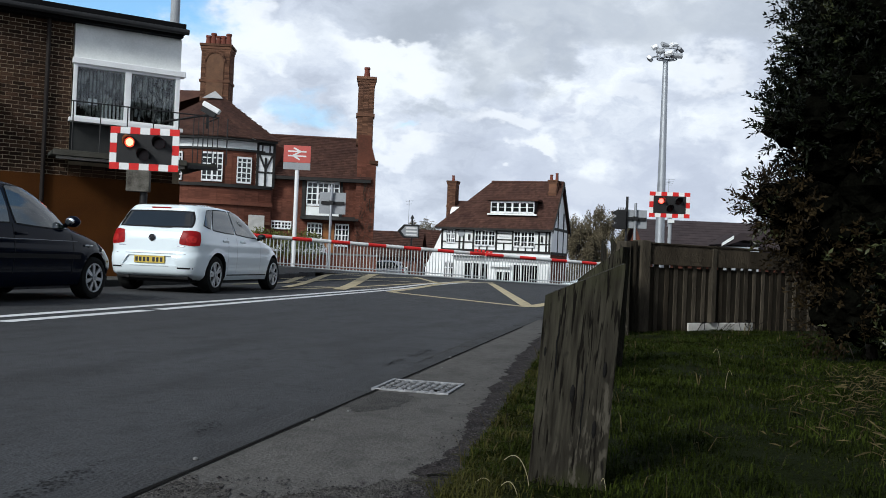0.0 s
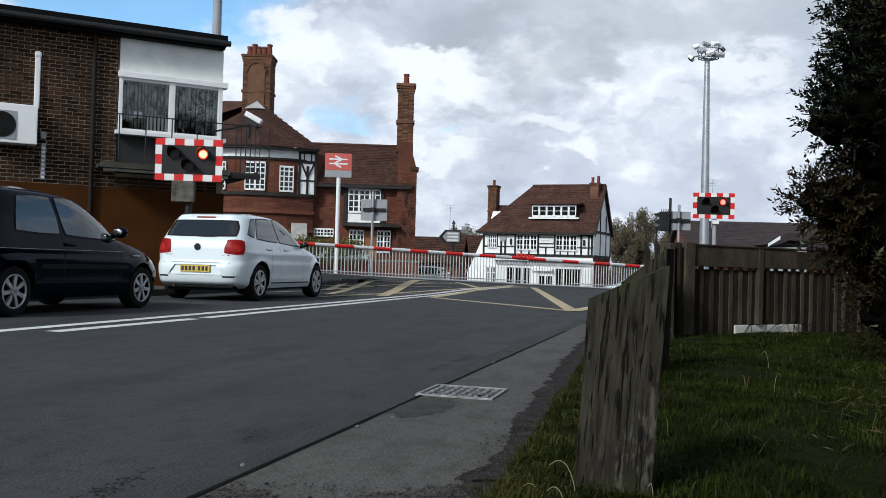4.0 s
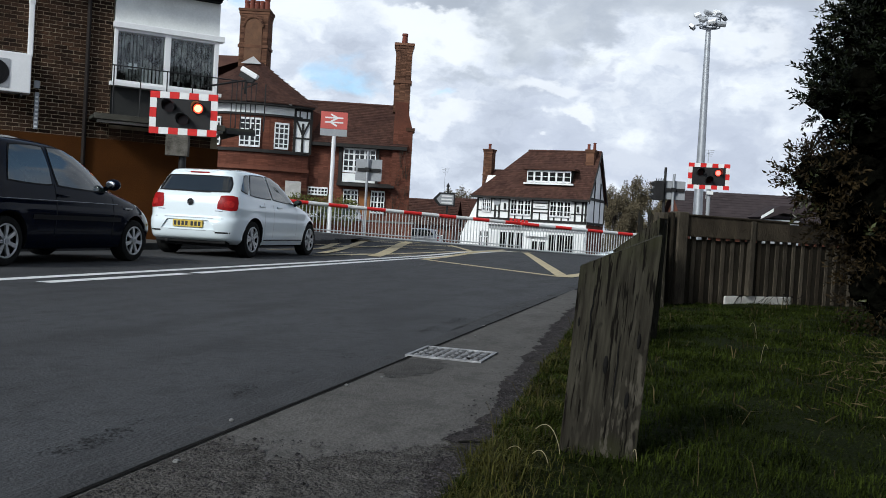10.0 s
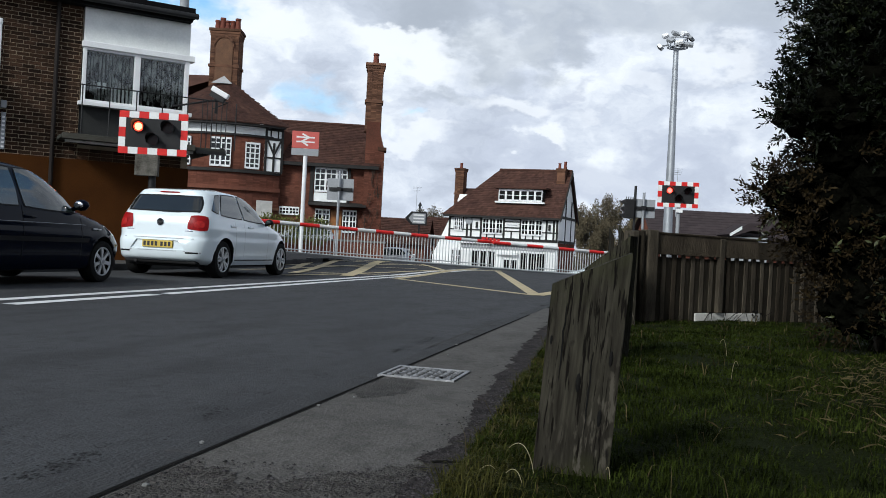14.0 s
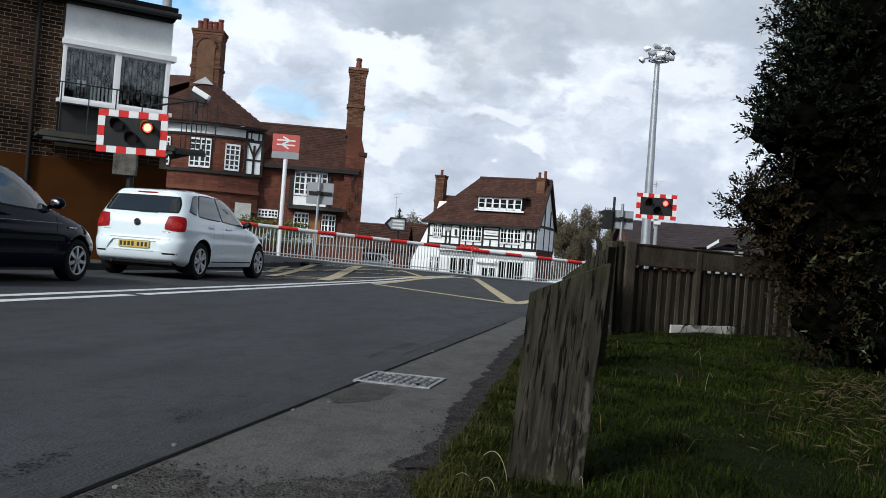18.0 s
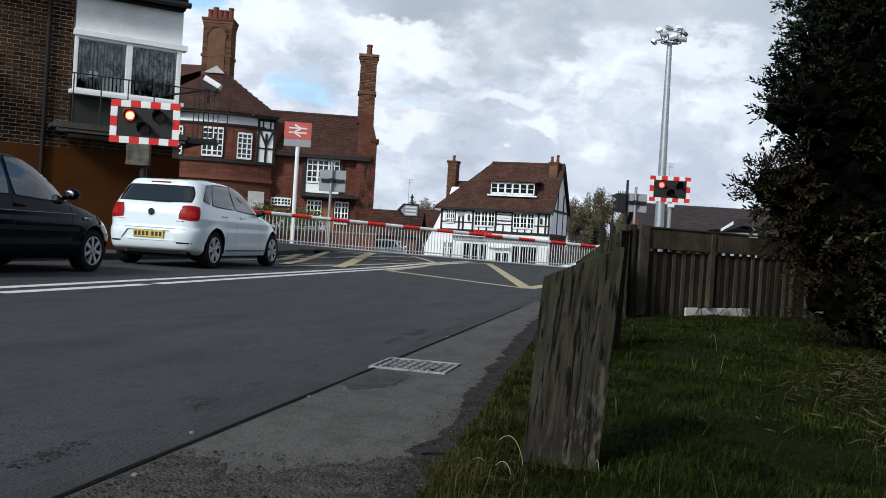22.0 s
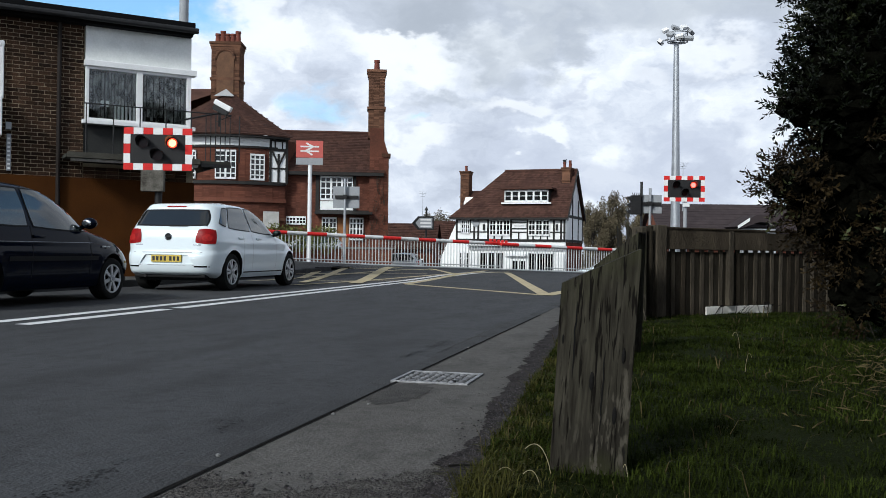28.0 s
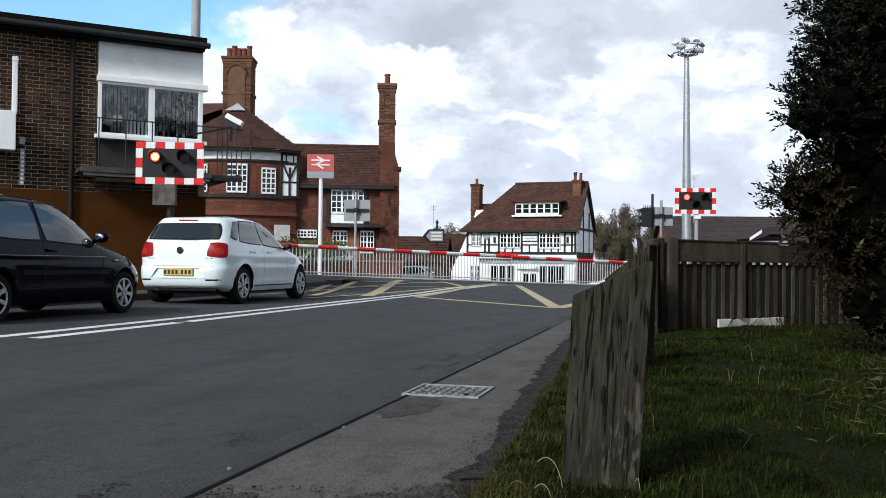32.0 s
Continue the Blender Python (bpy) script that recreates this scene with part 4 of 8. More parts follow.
def car(m, label, paint, P):
    """A hatchback: shell with wheel wells cut out, glass, lamps and trim laid on its skin."""
    c = thing("car", label, "car", m)
    bm = car_shell(P)
    tree = BVHTree.FromBMesh(bm)
    body = part("body", bm, paint, c, smooth=True)
    cut = bmesh.new()
    for x in (0.0, P["wb"]):
        for sgn in (-1, 1):
            tube((x, sgn * 0.5, P["r"] + 0.012), (x, sgn * 1.2, P["r"] + 0.012), P["r"] + 0.045, n=36, bm=cut)
    body.data = carve(body, cut, (TRIM,))
    if P["recess"]:
        y0, y1, za, zb, depth = P["recess"]
        k = bmesh.new()
        pts = [(-y0, za), (y0, za), (y1, zb), (-y1, zb)]
        f = [k.verts.new((-1.2, y, z)) for y, z in pts] + [k.verts.new((eased(P["R"], z) + depth, y, z)) for y, z in pts]
        for q in ((0, 1, 2, 3), (7, 6, 5, 4), (0, 4, 5, 1), (1, 5, 6, 2), (2, 6, 7, 3), (3, 7, 4, 0)):
            k.faces.new([f[i] for i in q])
        bmesh.ops.recalc_face_normals(k, faces=k.faces[:])
        body.data = carve(body, k, (paint,))

    def skin(name, corners, way, material, off=0.006, n=9, rounding=0.12, text="", parent=None):
        """A panel on the shell. corners: four points across and up, seen along the way given."""
        bm2 = bmesh.new()
        grid = []
        for i in range(n):
            row = []
            for j in range(n):
                a, b = 2 * j / (n - 1) - 1, 2 * i / (n - 1) - 1
                u, v = (1 + a * (1 - rounding * b * b)) / 2, (1 + b * (1 - rounding * a * a)) / 2
                lo = [corners[0][k] + (corners[1][k] - corners[0][k]) * u for k in (0, 1)]
                hi = [corners[3][k] + (corners[2][k] - corners[3][k]) * u for k in (0, 1)]
                p, z = lo[0] + (hi[0] - lo[0]) * v, lo[1] + (hi[1] - lo[1]) * v
                side = -1 if "-" in way else 1
                if way.startswith("side"):
                    o, d = Vector((p, 3 * side, z)), Vector((0, -side, 0))
                elif way == "rear":
                    o, d = Vector((-4, p, z)), Vector((1, 0, 0))
                elif way == "front":
                    o, d = Vector((6, p, z)), Vector((-1, 0, 0))
                elif way.startswith("tail"):
                    d = Vector((1, -side, 0)).normalized()
                    o = Vector((1, side, 0)).normalized() * p - d * 5 + Vector((0, 0, z))
                else:
                    d = Vector((-1, -side, 0)).normalized()
                    o = Vector((-1, side, 0)).normalized() * p - d * 6 + Vector((0, 0, z))
                h = tree.ray_cast(o, d)
                row.append(None if h[0] is None else bm2.verts.new(h[0] - d * off))
            grid.append(row)
        for r0, r1 in zip(grid, grid[1:]):
            for j in range(n - 1):
                q = (r0[j], r0[j + 1], r1[j + 1], r1[j])
                if None not in q:
                    bm2.faces.new(q)
        return part(name, bm2, material, parent or c, text, smooth=True)

    def grown(q, e):
        cx, cz = sum(p[0] for p in q) / 4, sum(p[1] for p in q) / 4
        return [(x + e * (1 if x > cx else -1), z + e * (1 if z > cz else -1)) for x, z in q]

    for name, q, way in (("rear_window", P["rear_glass"], "rear"), ("windscreen", P["screen"], "front")):
        skin("window_seal", grown(q, 0.02), way, TRIM, 0.005, 41, 0.05)
        skin(name, q, way, GLASS_CAR, 0.009, 41, 0.05)
    for way in ("side-", "side+"):
        sgn = -1 if way == "side-" else 1
        for q in P["side_glass"]:
            skin("window_seal", grown(q, 0.016), way, TRIM, 0.004, 11, 0.05)
            skin("side_window", q, way, GLASS_SIDE, 0.008, 11, 0.05)
        for x in P["seams"]:
            skin("door_seam", [(x - 0.005, 0.33), (x + 0.005, 0.33), (x + 0.005, 0.93), (x - 0.005, 0.93)], way, P["seam_finish"], 0.0025, 12, 0)
        for x in P["handles"]:
            h = tree.ray_cast(Vector((x, 3 * sgn, P["handle_z"])), Vector((0, -sgn, 0)))[0]
            part("door_handle", box(x - 0.1, x + 0.1, h.y - 0.02, h.y + 0.02, P["handle_z"] - 0.015, P["handle_z"] + 0.02, bevel=0.01), paint, c, smooth=True)
        for za, zb, mt, x0, x1, off in P["strips"]:
            # black rows are trim; the thin grey row is a painted crease highlight
            skin("side_strip", [(x0, za), (x1, za), (x1, zb), (x0, zb)], way, mt, off, 16, 0)
        skin("tail_lamp", P["tail"], way.replace("side", "tail"), TAIL, 0.009, 9, 0.12, "red tail lamp")
        lens = [(x * 0.5 + 0.5 * sum(p[0] for p in P["tail"]) / 4, z * 0.45 + 0.55 * sum(p[1] for p in P["tail"]) / 4 - 0.02) for x, z in P["tail"]]
        skin("tail_lens", lens, way.replace("side", "tail"), TAIL_LENS, 0.013, 7, 0.2, "brighter red lamp lens")
        skin("headlamp", P["head"], way.replace("side", "head"), HEADLAMP, 0.009, 8, 0.15, "clear headlamp")
        mx, mz = P["mirror"]
        y0 = tree.ray_cast(Vector((mx, 3 * sgn, mz - 0.05)), Vector((0, -sgn, 0)))[0].y
        mir = bmesh.new()
        bmesh.ops.create_uvsphere(mir, u_segments=18, v_segments=12, radius=1.0, matrix=Matrix.Translation((mx + 0.02, y0 + sgn * P["mirror_out"], mz)) @ Matrix.Diagonal((0.07, P["mirror_out"] * 0.85, P["mirror_out"] * 0.6, 1)))
        tube((mx + 0.03, y0 - sgn * 0.03, mz - 0.07), (mx + 0.02, y0 + sgn * 0.06, mz - 0.03), 0.028, n=8, bm=mir)
        hood = part("door_mirror", mir, P["mirror_paint"], c, smooth=True)
        gl = bmesh.new()
        bmesh.ops.create_uvsphere(gl, u_segments=18, v_segments=8, radius=1.0, matrix=Matrix.Translation((mx - 0.045, y0 + sgn * P["mirror_out"], mz)) @ Matrix.Diagonal((0.017, P["mirror_out"] * 0.58, P["mirror_out"] * 0.38, 1)))
        part("mirror_glass", gl, P["mirror_glass"], hood, smooth=True)
    for x in (0.0, P["wb"]):
        for sgn in (-1, 1):
            w = thing("wheel", "", "")
            w.parent = c
            r = P["r"]
            w.matrix_basis = pose(x, sgn * (P["track"]), r, 0, 17 * x + 31 * sgn, 0)
            bm = bmesh.new()
            ring = [(-0.19, r * 0.62), (-0.19, r * 0.95), (-0.165, r * 0.99), (-0.03, r), (0.0, r * 0.97), (0.014, r * 0.86), (0.01, r * 0.72), (0.0, r * 0.67)]
            N = 40
            vs = [[bm.verts.new((q * math.cos(k * math.tau / N), sgn * d, q * math.sin(k * math.tau / N))) for d, q in ring] for k in range(N)]
            for k in range(N):
                for j in range(len(ring) - 1):
                    bm.faces.new((vs[k][j], vs[k][j + 1], vs[(k + 1) % N][j + 1], vs[(k + 1) % N][j]))
            part("tyre", bm, RUBBER, w, smooth=True)
            # flat black disc: the dark inside of the wheel, painted behind the spokes
            part("brake_disc", tube((0, -sgn * 0.07, 0), (0, -sgn * 0.05, 0), r * 0.66, n=24), TRIM, w)
            bm = bmesh.new()
            for k in range(32):
                a, b = k * math.tau / 32, (k + 1) * math.tau / 32
                tube((r * 0.66 * math.cos(a), 0, r * 0.66 * math.sin(a)), (r * 0.66 * math.cos(b), 0, r * 0.66 * math.sin(b)), 0.012, n=6, bm=bm)
            ns = P["spokes"]
            for k in range(ns):
                a = k * math.tau / ns
                for da in sorted({-P["fork"], P["fork"]}):
                    (wi, wo), q = P["spoke"], a + da
                    cs, sn = math.cos(q), math.sin(q)
                    ra, rb = 0.03, r * 0.66
                    prism([(ra * cs + wi * sn, ra * sn - wi * cs), (rb * cs + wo * sn, rb * sn - wo * cs), (rb * cs - wo * sn, rb * sn + wo * cs), (ra * cs - wi * sn, ra * sn + wi * cs)], -sgn * 0.02, sgn * 0.004, bm)
            tube((0, -sgn * 0.03, 0), (0, sgn * 0.018, 0), 0.05, n=16, bm=bm)
            part("rim", bm, ALLOY, w, "silver spoked wheel rim", smooth=True)
            part("hub_cap", tube((0, sgn * 0.016, 0), (0, sgn * 0.023, 0), 0.028, n=14), GREYP, w)
    for name, q, mt, off in P["rear_bits"]:
        skin(name, q, "rear", mt, off, 7, 0)
    for name, x0, x1, y0, y1, z0, z1, mt in P["solid_bits"]:
        part(name, box(x0, x1, y0, y1, z0, z1, bevel=0.003), mt, c)
    part("emblem", tube((eased(P["R"], P["emblem"]) - 0.012, 0, P["emblem"]), (eased(P["R"], P["emblem"]) + 0.02, 0, P["emblem"]), 0.052, n=24), TRIM, c, "round dark emblem with a chrome ring")
    er, ez = bmesh.new(), P["emblem"]
    ex = eased(P["R"], ez) - 0.014
    for k in range(20):
        a, b = k * math.tau / 20, (k + 1) * math.tau / 20
        tube((ex, 0.052 * math.cos(a), ez + 0.052 * math.sin(a)), (ex, 0.052 * math.cos(b), ez + 0.052 * math.sin(b)), 0.007, n=5, bm=er)
    tube((ex, 0, ez - 0.001), (ex + 0.006, 0, ez), 0.038, n=16, bm=er)
    part("emblem_ring", er, CHROME, c)
    part("underbody", box(-0.5, P["wb"] + 0.55, -0.6, 0.6, 0.17, 0.3, bevel=0.02), TRIM, c)
    part("exhaust", tube((-0.62, 0.42, 0.24), (-0.3, 0.42, 0.25), 0.028, n=10), BLACK, c)
    part("valance", box(-0.6, -0.42, -0.62, 0.62, 0.215, 0.27, bevel=0.02), TRIM, c, "black lower bumper panel")
    return c


def quad(x0, x1, z0, z1):
    return [(x0, z0), (x1, z0), (x1, z1), (x0, z1)]


DARK_BARS = mat("plate_lettering", (0.03, 0.03, 0.03), (0.04, 0.04, 0.04), 0.5, 5, 30, 0)
TAIL_LENS = mat("bright_red_lens", (0.44, 0.022, 0.02), (0.22, 0.012, 0.012), 0.35, 20, 90, 0.2, spec=0.1)
HEADLAMP = mat("headlamp_plastic", (0.035, 0.037, 0.04), (0.02, 0.02, 0.022), 0.2, 8, 40, 0.1, spec=0.3)
bars = [("plate_bar", quad(0.195 - k * 0.066 - (0.03 if k > 3 else 0), 0.238 - k * 0.066 - (0.03 if k > 3 else 0), 0.487, 0.557)) for k in range(7)]
WHITE_CAR = {
    "W": [(0.21, 0.77), (0.27, 0.80), (0.36, 0.812), (0.46, 0.826), (0.56, 0.832), (0.62, 0.834), (0.66, 0.828), (0.76, 0.832), (0.805, 0.834), (0.83, 0.818), (0.90, 0.80), (0.95, 0.785), (1.1, 0.735), (1.25, 0.675), (1.36, 0.625), (1.41, 0.575), (1.44, 0.48), (1.46, 0.3)],
    "R": [(0.21, -0.42), (0.25, -0.58), (0.29, -0.67), (0.36, -0.70), (0.46, -0.715), (0.54, -0.715), (0.60, -0.70), (0.63, -0.672), (0.68, -0.665), (0.86, -0.645), (0.97, -0.615), (1.02, -0.585), (1.2, -0.47), (1.33, -0.385), (1.37, -0.375), (1.395, -0.385), (1.42, -0.36), (1.435, -0.2), (1.445, 0.0), (1.46, 0.45)],
    "F": [(0.21, 3.08), (0.28, 3.20), (0.42, 3.245), (0.52, 3.235), (0.60, 3.20), (0.66, 3.13), (0.72, 3.03), (0.78, 2.88), (0.84, 2.66), (0.90, 2.36), (0.94, 2.16), (0.99, 2.05), (1.2, 1.70), (1.34, 1.40), (1.40, 1.2), (1.43, 1.0), (1.445, 0.82), (1.46, 0.5)],
    "NF": [(0.2, 4.2), (0.75, 4.0), (0.9, 5.0), (1.3, 5.0), (1.42, 4.0), (1.46, 2.6)], "NR": [(0.2, 7.5), (0.6, 7.5), (0.75, 8.0), (0.95, 8.5), (1.3, 8), (1.42, 5), (1.46, 2.8)],
    "wb": 2.47, "r": 0.305, "track": 0.80, "flare": 0.012, "spokes": 5, "fork": 0.2, "spoke": (0.013, 0.022), "recess": (0.47, 0.37, 0.435, 0.585, 0.022),
    "rear_glass": [(-0.64, 1.06), (0.64, 1.06), (0.565, 1.30), (-0.565, 1.30)], "screen": [(-0.62, 1.0), (0.62, 1.0), (0.5, 1.37), (-0.5, 1.37)],
    "side_glass": [[(-0.10, 1.03), (0.72, 0.99), (0.69, 1.378), (0.13, 1.365)], [(0.77, 0.99), (1.70, 0.945), (1.34, 1.35), (0.74, 1.38)], [(-0.34, 1.10), (-0.145, 1.045), (0.085, 1.355), (-0.10, 1.34)]],
    "seams": (0.40, 0.75, 1.76), "seam_finish": GREYP, "handles": (0.30, 1.0), "handle_z": 0.86, "strips": [(0.285, 0.305, TRIM, 0.4, 2.07, 0.003)],
    "tail": [(-0.15, 0.765), (0.185, 0.75), (0.205, 0.995), (-0.08, 1.005)], "head": [(-3.0, 0.62), (-2.72, 0.70), (-2.62, 0.82), (-2.95, 0.74)], "mirror": (1.70, 0.985), "mirror_out": 0.085, "mirror_paint": TRIM, "mirror_glass": GLASS_SIDE,
    "rear_bits": [("hatch_seam", quad(-0.6, 0.6, 0.615, 0.625), GREYP, 0.003), ("reflector", quad(-0.70, -0.48, 0.385, 0.41), TRIM, 0.004), ("reflector", quad(0.48, 0.70, 0.385, 0.41), TRIM, 0.004), ("brake_lamp", quad(-0.17, 0.17, 1.352, 1.374), TAIL, 0.006),
                  # the low grey line paints in a bumper crease's shade; no fold is modelled
                  ("wiper", quad(-0.30, 0.02, 1.04, 1.055), TRIM, 0.02), ("badge", quad(-0.57, -0.44, 0.735, 0.75), CHROME, 0.004), ("badge", quad(0.44, 0.57, 0.735, 0.75), CHROME, 0.004), ("bumper_crease", quad(-0.72, 0.72, 0.415, 0.422), GREYP, 0.002)],
    "solid_bits": [("number_plate", -0.715, -0.685, -0.26, 0.26, 0.467, 0.577, PLATE)] + [(n, -0.718, -0.70, q[0][0], q[1][0], q[0][1], q[2][1], DARK_BARS) for n, q in bars],
    "emblem": 0.87}
DARK_CAR = {
    "W": [(0.19, 0.72), (0.25, 0.745), (0.36, 0.762), (0.50, 0.775), (0.56, 0.78), (0.60, 0.785), (0.64, 0.783), (0.70, 0.77), (0.735, 0.776), (0.76, 0.765), (0.86, 0.745), (0.92, 0.728), (1.1, 0.675), (1.25, 0.62), (1.35, 0.58), (1.395, 0.53), (1.425, 0.43), (1.445, 0.26)],
    "R": [(0.19, -0.5), (0.27, -0.58), (0.36, -0.625), (0.48, -0.635), (0.55, -0.625), (0.58, -0.60), (0.70, -0.59), (0.86, -0.56), (0.95, -0.52), (1.0, -0.49), (1.2, -0.37), (1.34, -0.28), (1.38, -0.26), (1.405, -0.2), (1.42, -0.02), (1.445, 0.42)],
    "F": [(0.19, 2.98), (0.27, 3.12), (0.42, 3.17), (0.50, 3.16), (0.56, 3.10), (0.62, 3.04), (0.69, 2.95), (0.75, 2.80), (0.81, 2.58), (0.86, 2.33), (0.90, 2.15), (0.94, 2.06), (1.1, 1.83), (1.25, 1.57), (1.34, 1.36), (1.39, 1.16), (1.42, 0.9), (1.445, 0.55)],
    "NF": [(0.2, 4.4), (0.7, 4.2), (0.9, 5.0), (1.3, 5.0), (1.40, 4.0), (1.445, 2.6)], "NR": [(0.2, 7.0), (0.6, 7.0), (0.95, 7.5), (1.3, 7), (1.40, 5), (1.445, 2.8)],
    "wb": 2.42, "r": 0.275, "track": 0.745, "flare": 0.014, "spokes": 7, "fork": 0.0, "spoke": (0.015, 0.027), "recess": None,
    "rear_glass": [(-0.605, 0.95), (0.605, 0.95), (0.51, 1.325), (-0.51, 1.325)], "screen": [(-0.58, 0.97), (0.58, 0.97), (0.46, 1.34), (-0.46, 1.34)],
    "side_glass": [[(0.0, 0.935), (0.745, 0.915), (0.705, 1.355), (0.15, 1.33)], [(0.82, 0.912), (1.88, 0.88), (1.42, 1.33), (0.77, 1.355)]],
    # grey row of the strips: highlight along the body crease, painted on
    "seams": (0.78, 1.9), "seam_finish": TRIM, "handles": (0.9,), "handle_z": 0.80, "strips": [(0.52, 0.575, TRIM, 0.38, 2.06, 0.006), (0.738, 0.744, GREYP, -0.25, 2.0, 0.002)],
    "tail": [(-0.10, 0.67), (0.31, 0.685), (0.30, 0.835), (-0.09, 0.85)], "head": [(-2.82, 0.58), (-2.66, 0.62), (-2.62, 0.68), (-2.8, 0.66)], "mirror": (1.82, 0.985), "mirror_out": 0.12, "mirror_paint": PAINT_B, "mirror_glass": CHROME,
    "rear_bits": [("number_plate", quad(-0.26, 0.26, 0.60, 0.70), PLATE, 0.01), ("bumper_strip", quad(-0.66, 0.66, 0.47, 0.50), GREYP, 0.006), ("hatch_seam", quad(-0.55, 0.55, 0.565, 0.575), TRIM, 0.003)],
    "solid_bits": [("wing_badge", 2.16, 2.23, -0.781, -0.76, 0.685, 0.705, SIGNW), ("wing_badge", 2.28, 2.32, -0.779, -0.75, 0.685, 0.70, SIGNW)], "emblem": 0.8}
TURN = radians(13.9)
car(pose(-3.066 - 0.81 * math.cos(TURN), 15.0 + 0.81 * math.sin(TURN), 0.0, 0, 0, 90 - 13.9), "white five-door hatchback waiting at the crossing", PAINT_W, WHITE_CAR)
car(pose(-4.62 - 0.76 * math.cos(TURN), 9.72 + 0.76 * math.sin(TURN), 0.0, 0, 0, 90 - 13.9), "dark blue three-door hatchback waiting behind a white car", PAINT_B, DARK_CAR)
FAR_CAR = dict(WHITE_CAR)
FAR_CAR["mirror_paint"] = PAINT_S
for x, y, turn, lab, pt in ((-4.5, 44.5, 200, "silver car parked beyond the barrier", PAINT_S), (-0.5, 56, 170, "silver car on the road beyond the crossing", PAINT_S), (13.6, 60, 178, "white car on the forecourt beyond the crossing", PAINT_W)):
    car(pose(x, y, gz(x, y), 0, 0, turn), lab, pt, FAR_CAR)


# ---- near things: cover, timber posts, fence ----
def inspection_cover():
    c = thing("inspection_cover", "square cast-iron inspection cover with raised treads, set in the footway", "cover", pose(0.1125, 4.83, 0.01, 0, 0, -15.5) @ Matrix.Scale(0.92, 4))
    for x0, x1, y0, y1 in ((-0.222, 0.222, -0.226, -0.204), (-0.222, 0.222, 0.204, 0.226), (-0.222, -0.2, -0.204, 0.204), (0.2, 0.222, -0.204, 0.204)):
        part("frame_bar", box(x0, x1, y0, y1, -0.03, 0.012, bevel=0.003), IRON, c)
    # plate coloured darker than the treads and the frame
    part("plate", box(-0.194, 0.194, -0.198, 0.198, -0.03, 0.004, bevel=0.002), mat("dark_iron", (0.035, 0.034, 0.033), (0.018, 0.018, 0.018), 0.7, 9, 60, 0.4), c, "dark recessed plate")
    bm = bmesh.new()
    for i in range(8):
        for j in range(8):
            d = box(-0.019, 0.019, -0.0075, 0.0075, 0.003, 0.012)
            bmesh.ops.transform(d, matrix=pose(-0.166 + i * 0.0474, -0.17 + j * 0.0485, 0, 0, 0, 45 if (i + j) % 2 else -45), verts=d.verts[:])
            merge(bm, d)
    tagged(part("tread_pattern", bm, IRON, c), kind="stuff")
    for x in (-0.12, 0.12):
        part("key_hole", tube((x, -0.12, 0.003), (x, -0.12, 0.0125), 0.014, n=10), TRIM, c)


